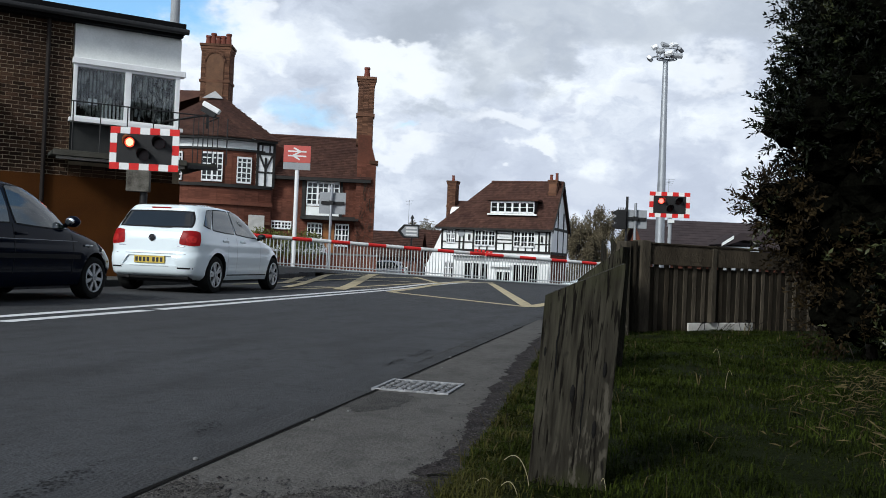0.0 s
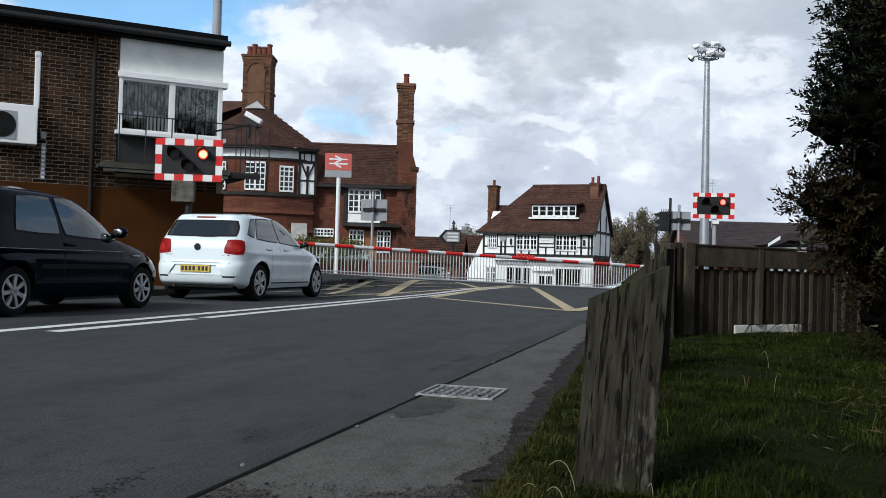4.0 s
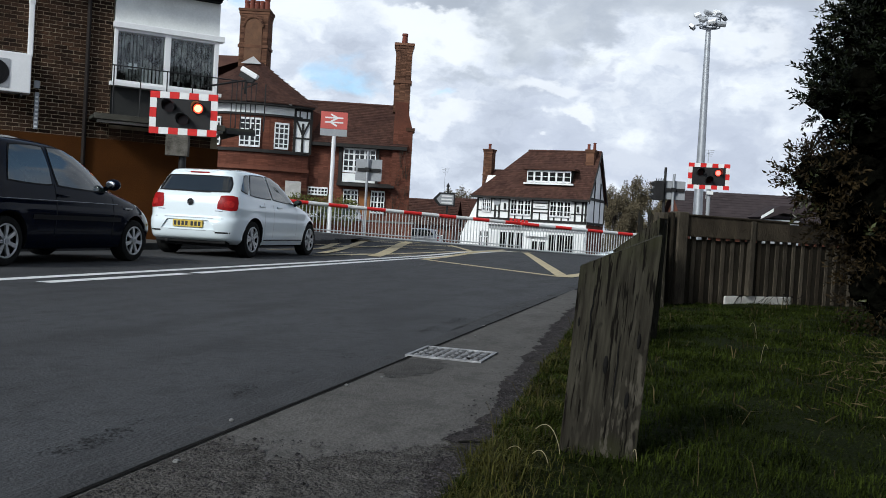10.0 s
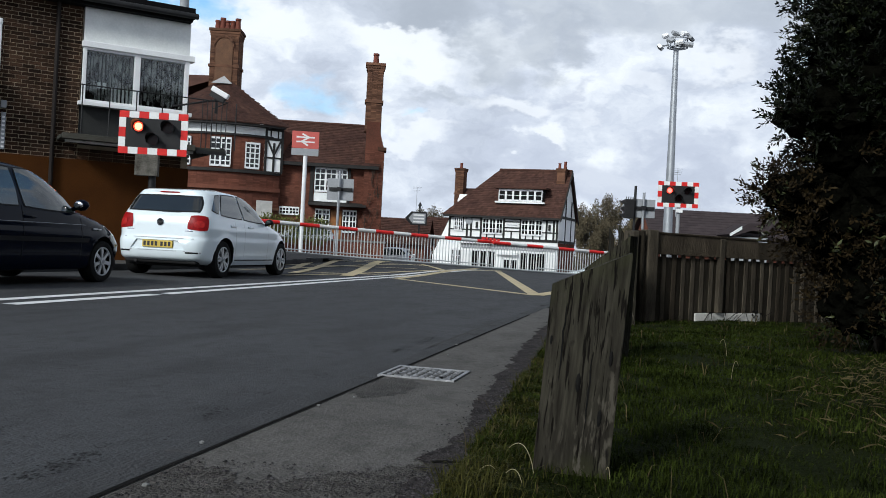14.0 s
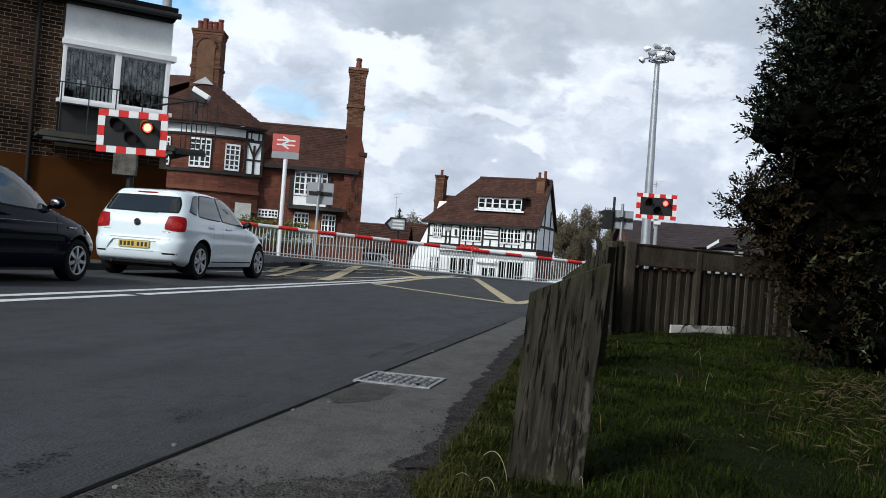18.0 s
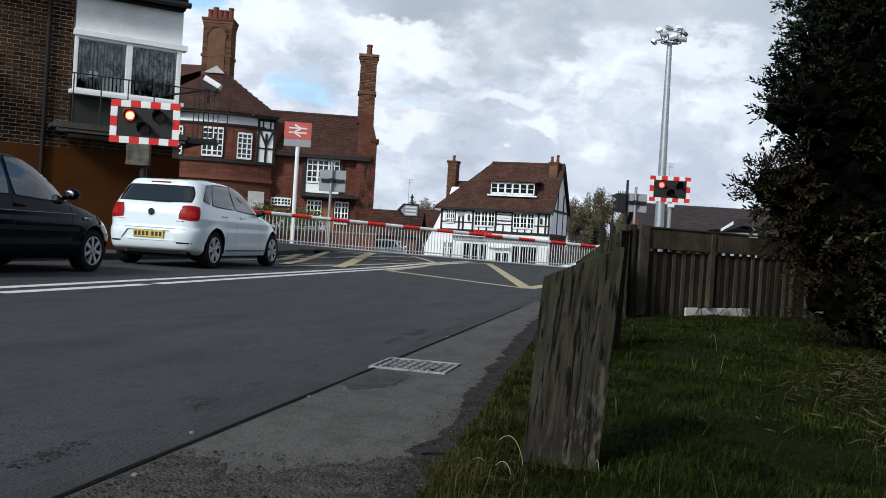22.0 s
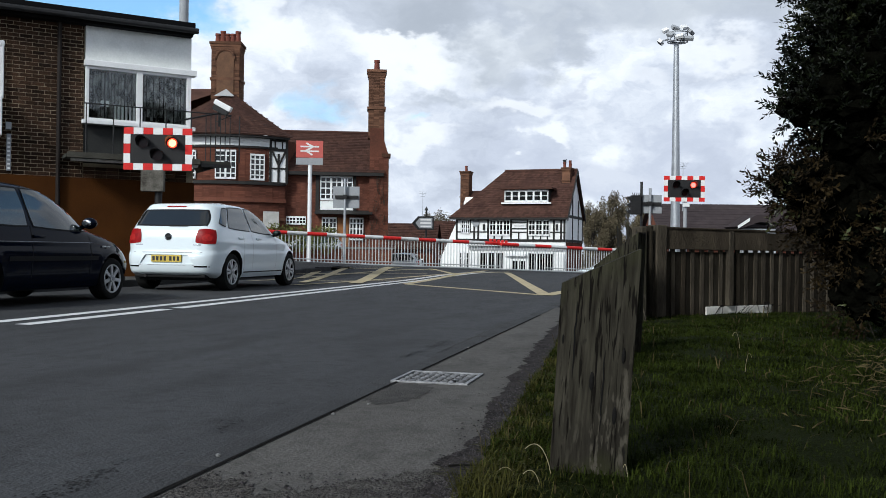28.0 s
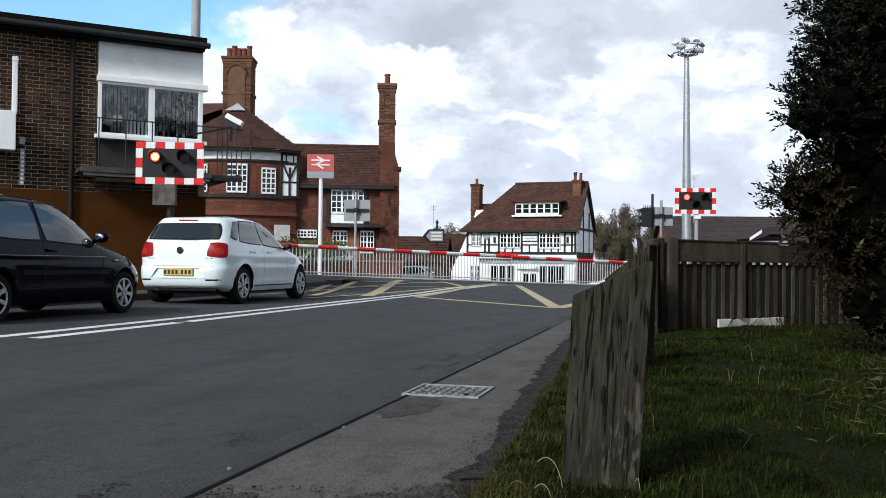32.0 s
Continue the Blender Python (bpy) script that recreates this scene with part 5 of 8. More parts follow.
def timber_post(m, w, d, h0, h1, seed, label):
    """A thick sawn post with a slanted top, split and worn. h0, h1: heights of the top on the low and the high side."""
    rnd = random.Random(seed)
    t = thing("timber_post", label, "post", m, "timber posts along the verge")
    bm = bmesh.new()
    nz, nx, ny = 26, 12, 8
    loop = []
    for i in range(nx):
        loop.append((-w / 2 + w * i / nx, -d / 2))
    for i in range(ny):
        loop.append((w / 2, -d / 2 + d * i / ny))
    for i in range(nx):
        loop.append((w / 2 - w * i / nx, d / 2))
    for i in range(ny):
        loop.append((-w / 2, d / 2 - d * i / ny))
    rings = []
    for k in range(nz + 1):
        u = k / nz
        ring = []
        for x, y in loop:
            top = h0 + (h1 - h0) * (x / w + 0.5)
            z = -0.15 + (top + 0.15) * u
            nn = noise.noise(Vector((x * 22 + seed, y * 22, z * 2.2)))
            n2 = noise.noise(Vector((x * 60, y * 60 + seed, z * 5)))
            r = math.hypot(x / (w / 2), y / (d / 2))
            s = 1 + 0.022 * nn + 0.012 * n2 - 0.03 * max(0, r - 1.2) - 0.1 * max(0, u - 0.96) * 10 * 0.2
            groove = -0.004 if noise.noise(Vector((x * 40 + 9 * seed, y * 40, 0.3))) > 0.35 else 0
            ring.append(bm.verts.new((x * s + groove * (x / w), y * s + groove * (1 if y > 0 else -1), z)))
        rings.append(ring)
    n = len(loop)
    for a, b in zip(rings, rings[1:]):
        for j in range(n):
            bm.faces.new((a[j], a[(j + 1) % n], b[(j + 1) % n], b[j]))
    bm.faces.new(rings[-1])
    bm.faces.new(rings[0][::-1])
    bmesh.ops.triangulate(bm, faces=[f for f in bm.faces if len(f.verts) > 4])
    part("shaft", bm, WOOD, t, smooth=True)
    for x, z, r in ((-0.005, 0.30, 0.017), (0.085, 0.385, 0.013), (-0.1, 0.42, 0.01), (0.07, 0.2, 0.015)) if seed == 3 else ((0.02, 0.4, 0.016),):
        kn = bmesh.new()
        bmesh.ops.create_icosphere(kn, subdivisions=2, radius=r, matrix=Matrix.Translation((x, -d / 2 + 0.002, z)) @ Matrix.Diagonal((0.5, 0.35, 1.9, 1)))
        part("knot", kn, TRIM_DARK, t, "dark knot")
    for k in range(2 if seed == 3 else 1):
        x = (0.03, -0.07)[k] * w / 0.25
        z = (0.16, 0.30)[k]
        bm = bmesh.new()
        pts = [(x + 0.006 * noise.noise(Vector((i * 0.7, k, seed))), z + 0.03 * i) for i in range(9)]
        for i in range(8):
            e0, e1 = (0.0022 * math.sin(math.pi * i / 8) + 0.0003, 0.0022 * math.sin(math.pi * (i + 1) / 8) + 0.0003)
            (xa, za), (xb, zb) = pts[i], pts[i + 1]
            prism([(xa - e0, za), (xa + e0, za), (xb + e1, zb), (xb - e1, zb)], -d / 2 - 0.0035, -d / 2 + 0.01, bm)
        part("split", bm, TRIM_DARK, t, "dark split in the timber")


FENCE_PALE = mat("bleached_fence_timber", (0.092, 0.077, 0.057), (0.034, 0.029, 0.022), 0.92, 3, 26, 0.8, vary=0.25, spec=0.08, stretch=(5, 5, 0.5))
# darker than the other boards: for the backing boards and the gap strip
FENCE_DARK = mat("dark_gap_timber", (0.030, 0.025, 0.018), (0.013, 0.011, 0.008), 0.92, 3, 26, 0.8, vary=0.3, spec=0.08, stretch=(5, 5, 0.5))


def fence():
    a, b = Vector((2.40, 9.9)), Vector((5.6, 11.8))
    L = (b - a).length
    turn = math.degrees(math.atan2(b.y - a.y, b.x - a.x))
    f = thing("timber_fence", "low weathered brown board fence at the edge of the grass", "fence", pose(a.x, a.y, 0, 0, 0, turn))
    rnd = random.Random(11)
    # the thin middle upright is a dark strip painted as the shaded gap
    for x0, x1, h in ((-0.03, 0.05, 0.99), (0.11, 0.15, 1.0), (0.21, 0.36, 1.015)):
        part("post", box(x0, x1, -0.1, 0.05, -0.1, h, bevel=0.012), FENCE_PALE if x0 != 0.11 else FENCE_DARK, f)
    part("post", box(1.42, 1.5, -0.075, 0.0, 0.09, 0.97, bevel=0.01), FENCE_PALE, f)
    x = 0.36
    while x < L:
        l = min(1.75, L - x)
        part("top_board", box(x, x + l - 0.006, -0.06, -0.03, 0.748, 1.005 - 0.02 * x, bevel=0.005), FENCE, f)
        x += l
    part("capping", box(0.34, L, -0.07, 0.05, 0.995 - 0.02, 1.015 - 0.02, bevel=0.005), FENCE, f)
    for z in (0.62, 0.25):
        part("rail", box(0.3, L, 0.03, 0.07, z, z + 0.09), FENCE, f)
    x = 0.35
    while x < L:
        w = rnd.uniform(0.06, 0.068)
        low = rnd.uniform(-0.06, -0.02)
        if 1.0 < x < 2.2:
            low = 0.075 + rnd.uniform(-0.008, 0.008)
        top = rnd.uniform(0.84, 0.92)
        part("board", box(x, x + w, -0.028, 0.0, low, top, bevel=0.004), FENCE_PALE if rnd.random() < 0.75 else FENCE, f, m=pose(0, 0, 0, 0, rnd.uniform(-0.7, 0.7), 0))
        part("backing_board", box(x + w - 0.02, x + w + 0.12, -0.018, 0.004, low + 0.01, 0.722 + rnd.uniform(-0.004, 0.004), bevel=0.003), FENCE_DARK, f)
        x += w + rnd.uniform(0.09, 0.1)
    k = thing("gravel_board", "pale concrete gravel board under the fence", "edging", pose(a.x, a.y, 0, 0, 0, turn))
    part("slab", box(1.08, 2.24, -0.035, 0.01, -0.14, 0.085, bevel=0.008), PALE, k)
    weeds = thing("bramble", "thin dark bramble stems across the gravel board", "weed", pose(a.x, a.y, 0, 0, 0, turn))
    for i in range(16):
        x = 1.1 + rnd.uniform(0, 1.15)
        bm, p = bmesh.new(), Vector((x, -0.08, -0.03))
        lean = rnd.uniform(-0.05, 0.08)
        for k in range(4):
            q = p + Vector((lean + rnd.uniform(-0.02, 0.02), rnd.uniform(-0.01, 0.02), rnd.uniform(0.01, 0.05)))
            tube(p, q, 0.004, 0.003, 4, bm)
            p = q
        if i % 2:
            bmesh.ops.create_icosphere(bm, subdivisions=1, radius=0.018, matrix=Matrix.Translation(p) @ Matrix.Diagonal((1, 0.4, 0.8, 1)))
        part("stem", bm, TRIM_DARK, weeds)
    # broken stump at the fence end
    s = thing("broken_stump", "dark broken timber stump at the end of the fence", "stump", pose(2.2, 9.35, 0))
    for i in range(6):
        x = -0.14 + i * 0.05
        h = 0.98 + rnd.uniform(-0.24, 0.1)
        part("splinter", solid([(x, -0.05, -0.1), (x + 0.05, -0.05, -0.1), (x + 0.05, 0.06, -0.1), (x, 0.06, -0.1), (x + 0.006, -0.04, h), (x + 0.04, -0.05, h - 0.05), (x + 0.044, 0.05, h - 0.02), (x + 0.004, 0.05, h + 0.04)],
                               [(0, 1, 2, 3), (4, 5, 6, 7), (0, 1, 5, 4), (1, 2, 6, 5), (2, 3, 7, 6), (3, 0, 4, 7)]), WOOD, s)


inspection_cover()
timber_post(pose(0.539, 2.837, 0, 0.5, 3.2, -12), 0.2345, 0.158, 0.592, 0.713, 3, "thick weathered timber post with a slanted top, in the grass verge")
timber_post(pose(1.34, 6.1, 0, 0.5, 2.0, -30), 0.3, 0.18, 0.60, 0.84, 8, "weathered timber post with a slanted top, further along the verge")
fence()


# ---- verge ----
EDGE_GRASS = mat("edge_grass", (0.06, 0.056, 0.014), (0.02, 0.022, 0.006), 0.75, 4, 30, 0, vary=0.5, spec=0.05)
DEAD = mat("dead_stalk", (0.3, 0.27, 0.17), (0.2, 0.17, 0.1), 0.8, 9, 40, 0)


def verge():
    edge = lambda y: -0.41 + 0.222 * y
    rows = []
    for i in range(106):
        y = -14 + i * 0.25
        rows.append([(edge(y) + v, y) for v in (0.0, 0.15, 0.3, 0.6, 1.0, 1.6, 2.4, 3.4, 5.0, 7.5)])
    verts, faces, n = [], [], 10
    for r in rows:
        for j, (x, y) in enumerate(r):
            verts.append((x + 0.06 * noise.noise(Vector((y * 2.1, j, 0))), y, -0.02 * smooth01((y - 7.5) / 2.2) + (0.008 if j else -0.012) + 0.03 * noise.noise(Vector((x * 1.7, y * 1.7, 4)))))
    for i in range(len(rows) - 1):
        for j in range(n - 1):
            q = i * n + j
            faces.append((q, q + 1, q + n + 1, q + n))
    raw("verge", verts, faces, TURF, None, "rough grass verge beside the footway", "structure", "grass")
    # loose grit along the footway's ragged edge
    rng = np.random.default_rng(5)
    V, F = [], []
    for i in range(9000):
        y = rng.uniform(1.2, 8.5)
        x = edge(y) - abs(rng.normal(0, 0.085)) + 0.03
        if i % 5 == 0:
            y = rng.uniform(1.3, 2.75)
            x = -1.39 + 0.2802 * y + rng.random() * (edge(y) + 1.39 - 0.2802 * y)
        s = rng.uniform(0.002, 0.0065) * (1.7 if rng.random() < 0.08 else 1)
        b = len(V)
        a = rng.uniform(0, 6.3)
        for k in range(4):
            V.append((x + s * math.cos(a + k * 1.571) * rng.uniform(0.7, 1.2), y + s * math.sin(a + k * 1.571) * rng.uniform(0.7, 1.2), 0.016))
        V.append((x + rng.uniform(-0.3, 0.3) * s, y, 0.017 + s * 0.4))
        F += [(b, b + 1, b + 4), (b + 1, b + 2, b + 4), (b + 2, b + 3, b + 4), (b + 3, b, b + 4)]
    raw("grit", V, F, mat("grit", (0.05, 0.045, 0.046), (0.016, 0.014, 0.015), 0.9, 30, 90, 0.2, vary=0.75), None, "loose grit and small stones along the footway edge", "stuff", "gravel")
    # the footway's surface breaks up where it nears the camera
    V, F = [], []
    nu, nv = 90, 8
    for i in range(nu + 1):
        u = i / nu
        end = 2.78 - 0.22 * math.sin(math.pi * min(1, u * 1.15)) + 0.16 * noise.noise(Vector((u * 4, 3, 1))) + 0.09 * noise.noise(Vector((u * 13, 3, 1))) + 0.05 * noise.noise(Vector((u * 40, 3, 1)))
        for j in range(nv + 1):
            y = 0.6 + (end - 0.6) * j / nv
            k = -1.395 + 0.2802 * y
            V.append((k + (edge(y) - 0.1 - k) * u, y, 0.0145))
    for i in range(nu):
        for j in range(nv):
            q = i * (nv + 1) + j
            F.append((q, q + 1, q + nv + 2, q + nv + 1))
    raw("broken_surface", V, F, mat("broken_tarmac", (0.1, 0.093, 0.086), (0.034, 0.031, 0.028), 0.95, 16, 90, 1.0, spec=0.08, contrast=0.3), None, "broken gritty surface of the footway", "structure", "pavement")
    rnd = random.Random(9)
    for i in range(9):
        y = rnd.uniform(2.4, 8.0)
        k = -1.43 + 0.2802 * y
        x = k + (rnd.uniform(0.03, 0.12) if i % 3 else rnd.uniform(-0.15, 0.2))
        st = bmesh.new()
        bmesh.ops.create_icosphere(st, subdivisions=1, radius=rnd.uniform(0.006, 0.014), matrix=Matrix.Diagonal((1, 0.8, 0.6, 1)))
        solo("stone", st, CONCRETE, "small grey stone lying on the tarmac", "stone", pose(x, y, 0.016, 0, 0, rnd.uniform(0, 180)))
    ragged = lambda y: 0.05 * noise.noise(Vector((y * 1.6, 7, 1))) + 0.045 * noise.noise(Vector((y * 5, 7, 1))) + 0.03 * noise.noise(Vector((y * 14, 7, 1))) + 0.02 * noise.noise(Vector((y * 40, 7, 1)))
    drape("dirt_strip", [[(edge(y) - 0.13 - 0.05 * smooth01((y - 3.8) / 1.5) + ragged(y), y), (edge(y) - 0.03, y), (edge(y) + 0.14, y)] for y in [-6 + 0.02 * i for i in range(745)]], 0.016, SOIL, "structure", "strip of dark dirt between footway and grass", "soil")

    def blades(name, count, material, label, h0, h1, seed, near, strip=0.0):
        rng = np.random.default_rng(seed)
        V, F = [], []
        while len(F) < count * 2:
            y = 1.9 + 9.0 * rng.random() ** (1.25 if near else 1.0)
            x = edge(y) - 0.02 + abs(rng.normal(0, 1)) * (0.12 if rng.random() < 0.2 else 1.9)
            if strip:
                x = edge(y) - 0.03 + abs(rng.normal(0, strip)) + 0.03 * noise.noise(Vector((y * 6, 2, 2)))
            if x > 6.5 or (x - 0.539) ** 2 + (y - 2.837) ** 2 < 0.011:
                continue
            clump = max(0.55, 0.8 + 0.7 * noise.noise(Vector((x * 2.3, y * 2.3, seed))) + 0.55 * noise.noise(Vector((x * 8, y * 8, seed))))
            h = rng.uniform(h0, h1) * clump * (0.85 if y > 8.3 else 1.0) * (1.15 if x < edge(y) + 0.15 else 1)
            a, lean = rng.uniform(0, 6.283), rng.uniform(0.25, 1.3)
            w = rng.uniform(0.0008, 0.002) * (0.5 + 0.26 * y)
            dx, dy = math.cos(a), math.sin(a)
            b = len(V)
            px_, py_ = -dy * w, dx * w
            z = -0.02 * smooth01((y - 7.5) / 2.2)
            V += [(x - px_, y - py_, z), (x + px_, y + py_, z), (x + dx * h * lean * 0.35 + px_ * 0.8, y + dy * h * lean * 0.35 + py_ * 0.8, z + h * 0.62), (x + dx * h * lean * 0.35 - px_ * 0.8, y + dy * h * lean * 0.35 - py_ * 0.8, z + h * 0.62),
                  (x + dx * h * lean, y + dy * h * lean, z + h * (1.0 - 0.3 * lean))]
            F += [(b, b + 1, b + 2, b + 3), (b + 3, b + 2, b + 4)]
        raw(name, V, F, material, None, label, "stuff", "grass")

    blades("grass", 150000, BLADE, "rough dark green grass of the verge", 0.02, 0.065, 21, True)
    blades("edge_grass", 16000, EDGE_GRASS, "yellowish green grass along the footway edge", 0.02, 0.075, 23, True, 0.14)
    for i, (x, y, tx, ty, h) in enumerate(((0.41, 2.72, -0.07, 0.1, 0.1), (0.36, 2.6, -0.05, 0.02, 0.06), (0.30, 2.7, -0.06, -0.02, 0.05), (0.64, 2.72, -0.01, 0.02, 0.05), (1.9, 5.2, 0.05, 0.03, 0.12), (2.3, 6.4, -0.05, 0.02, 0.14))):
        bm = bmesh.new()
        pts = [(x + tx * u, y + ty * u, h * math.sin(math.pi * min(1, 0.72 * u ** 0.7))) for u in [k / 9 for k in range(10)]]
        for p, q in zip(pts, pts[1:]):
            tube(p, q, 0.0013, 0.0011, 5, bm)
        solo("dead_stalk", bm, DEAD, "bent pale dead grass stalk in the verge", "stalk")
    st = bmesh.new()
    tube((0.1, 2.8, 0.026), (0.14, 2.815, 0.026), 0.004, 0.004, 6, st)
    tube((0.14, 2.815, 0.026), (0.2, 2.81, 0.025), 0.004, 0.002, 6, st)
    solo("stick", st, TRIM_DARK, "short dark stick lying in the dirt", "stick")
    # dry stems and dead leaves lying in the grass near the shrub
    rng = np.random.default_rng(44)
    V, F = [], []
    for i in range(900):
        c = ((2.75, 5.0), (3.1, 5.4), (2.4, 4.4), (3.4, 5.9), (2.6, 4.0), (2.1, 3.4))[i % 6]
        x, y, z = c[0] + rng.normal(0, 0.28), c[1] + rng.normal(0, 0.22), 0.03 + rng.uniform(0, 0.05)
        a, ln, w = rng.uniform(0, 6.283), rng.uniform(0.02, 0.1), rng.uniform(0.0012, 0.004)
        dx, dy, dz = math.cos(a) * ln, math.sin(a) * ln, rng.uniform(-0.02, 0.05)
        b = len(V)
        V += [(x - math.sin(a) * w, y + math.cos(a) * w, z), (x + math.sin(a) * w, y - math.cos(a) * w, z), (x + dx, y + dy, z + dz), (x + dx * 0.5, y + dy * 0.5, z + dz * 0.5 + w * 2)]
        F += [(b, b + 1, b + 3), (b + 1, b + 2, b + 3), (b + 2, b, b + 3)]
    raw("dead_stems", V, F, STRAW, None, "dry stems and dead leaves lying in the grass", "stuff", "litter")
    blades("dry_grass", 1200, STRAW, "dry straw-coloured stalks among the grass", 0.03, 0.13, 22, False)


verge()


# ---- tall evergreen shrub at the fence ----
def leaf_cloud(name, lumps, count, size, material, parent, seed, shell=0.35, label=""):
    """Small folded leaves scattered through the outer part of overlapping lumps."""
    rng = np.random.default_rng(seed)
    lm = np.array(lumps, float)
    pick = (lm[:, 3] * lm[:, 4] * lm[:, 5]) ** 0.67
    idx = rng.choice(len(lumps), count, p=pick / pick.sum())
    d = rng.normal(size=(count, 3))
    d /= np.linalg.norm(d, axis=1, keepdims=True)
    r = 1 - shell * rng.random(count) ** 1.6
    bumpy = 1 + 0.12 * np.sin(d[:, 0] * 4.1 + idx * 2 + seed) * np.sin(d[:, 2] * 5.3 + idx) + 0.10 * np.sin(d[:, 0] * 11 + d[:, 1] * 7 + idx) * np.sin(d[:, 2] * 13 + seed) + 0.05 * rng.normal(size=count)
    bumpy = np.minimum(bumpy, 1.2)
    p = lm[idx, :3] + d * (r * bumpy)[:, None] * lm[idx, 3:6]
    keep = p[:, 2] > 0.05
    p, d = p[keep], d[keep]
    n = len(p)
    s = (size * rng.uniform(0.6, 1.25, n))[:, None]
    ax = rng.normal(size=(n, 3)) + d * 0.8 + np.array((0, 0, 0.2))
    ax /= np.linalg.norm(ax, axis=1, keepdims=True)
    t = np.cross(ax, rng.normal(size=(n, 3)))
    t /= np.linalg.norm(t, axis=1, keepdims=True) + 1e-9
    nrm = np.cross(ax, t)
    V = np.stack([p, p + ax * s * 0.45 + t * s * 0.2 + nrm * s * 0.06, p + ax * s, p + ax * s * 0.45 - t * s * 0.2 + nrm * s * 0.06, p + ax * s * 0.5], 1).reshape(-1, 3)
    q = np.arange(n)[:, None] * 5
    F = np.concatenate([q + np.array(k) for k in ((0, 1, 4), (1, 2, 4), (2, 3, 4), (3, 0, 4))], 0)
    me = bpy.data.meshes.new(name)
    me.from_pydata(V.tolist(), [], F.tolist())
    me.materials.append(material)
    return tagged(link(name, me, parent), label, "", "", "stuff")


def twigs(name, lumps, count, parent, seed, length, r):
    rng = np.random.default_rng(seed)
    bm = bmesh.new()
    for i in range(count):
        l = lumps[rng.integers(len(lumps))]
        d = rng.normal(size=3)
        d[2] *= 0.7
        d /= np.linalg.norm(d)
        a = np.array(l[:3]) + d * 0.35 * np.array(l[3:6])
        b = np.array(l[:3]) + d * (0.92 + 0.2 * rng.random()) * np.array(l[3:6])
        m = (a + b) / 2 + rng.normal(size=3) * 0.06 * length
        tube(a, m, r, r * 0.7, 4, bm)
        tube(m, b, r * 0.7, r * 0.3, 4, bm)
    return tagged(part(name, bm, BARK, parent, "bare twigs and branches"), kind="stuff")


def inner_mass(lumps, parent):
    """Solid lumps painted near-black as the shrub's inner shade, too dense to see through."""
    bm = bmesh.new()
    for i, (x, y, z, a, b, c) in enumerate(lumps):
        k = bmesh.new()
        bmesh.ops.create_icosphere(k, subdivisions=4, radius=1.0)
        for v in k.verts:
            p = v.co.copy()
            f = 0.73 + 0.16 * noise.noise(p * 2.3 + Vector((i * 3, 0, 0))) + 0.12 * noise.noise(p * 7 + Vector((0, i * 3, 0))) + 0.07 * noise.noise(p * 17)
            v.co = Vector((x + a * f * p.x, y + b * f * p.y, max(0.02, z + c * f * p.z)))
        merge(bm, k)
    return tagged(part("inner_tangle", bm, INNER, parent, "near-black lumps painted as shade inside the shrub"), kind="stuff")


# near-black without gloss: the shade inside the shrub, put into the colour
INNER = mat("painted_inner_shade", (0.004, 0.004, 0.003), (0.0015, 0.0015, 0.001), 1.0, 12, 40, 1.0, spec=0.0)
# lighter, yellower copy of LEAF: leaves catching the light, painted by colour
LEAF_LIT = mat("lit_leaf", (0.055, 0.06, 0.022), (0.015, 0.019, 0.007), 0.42, 1.5, 30, 0, vary=0.6, spec=0.28)


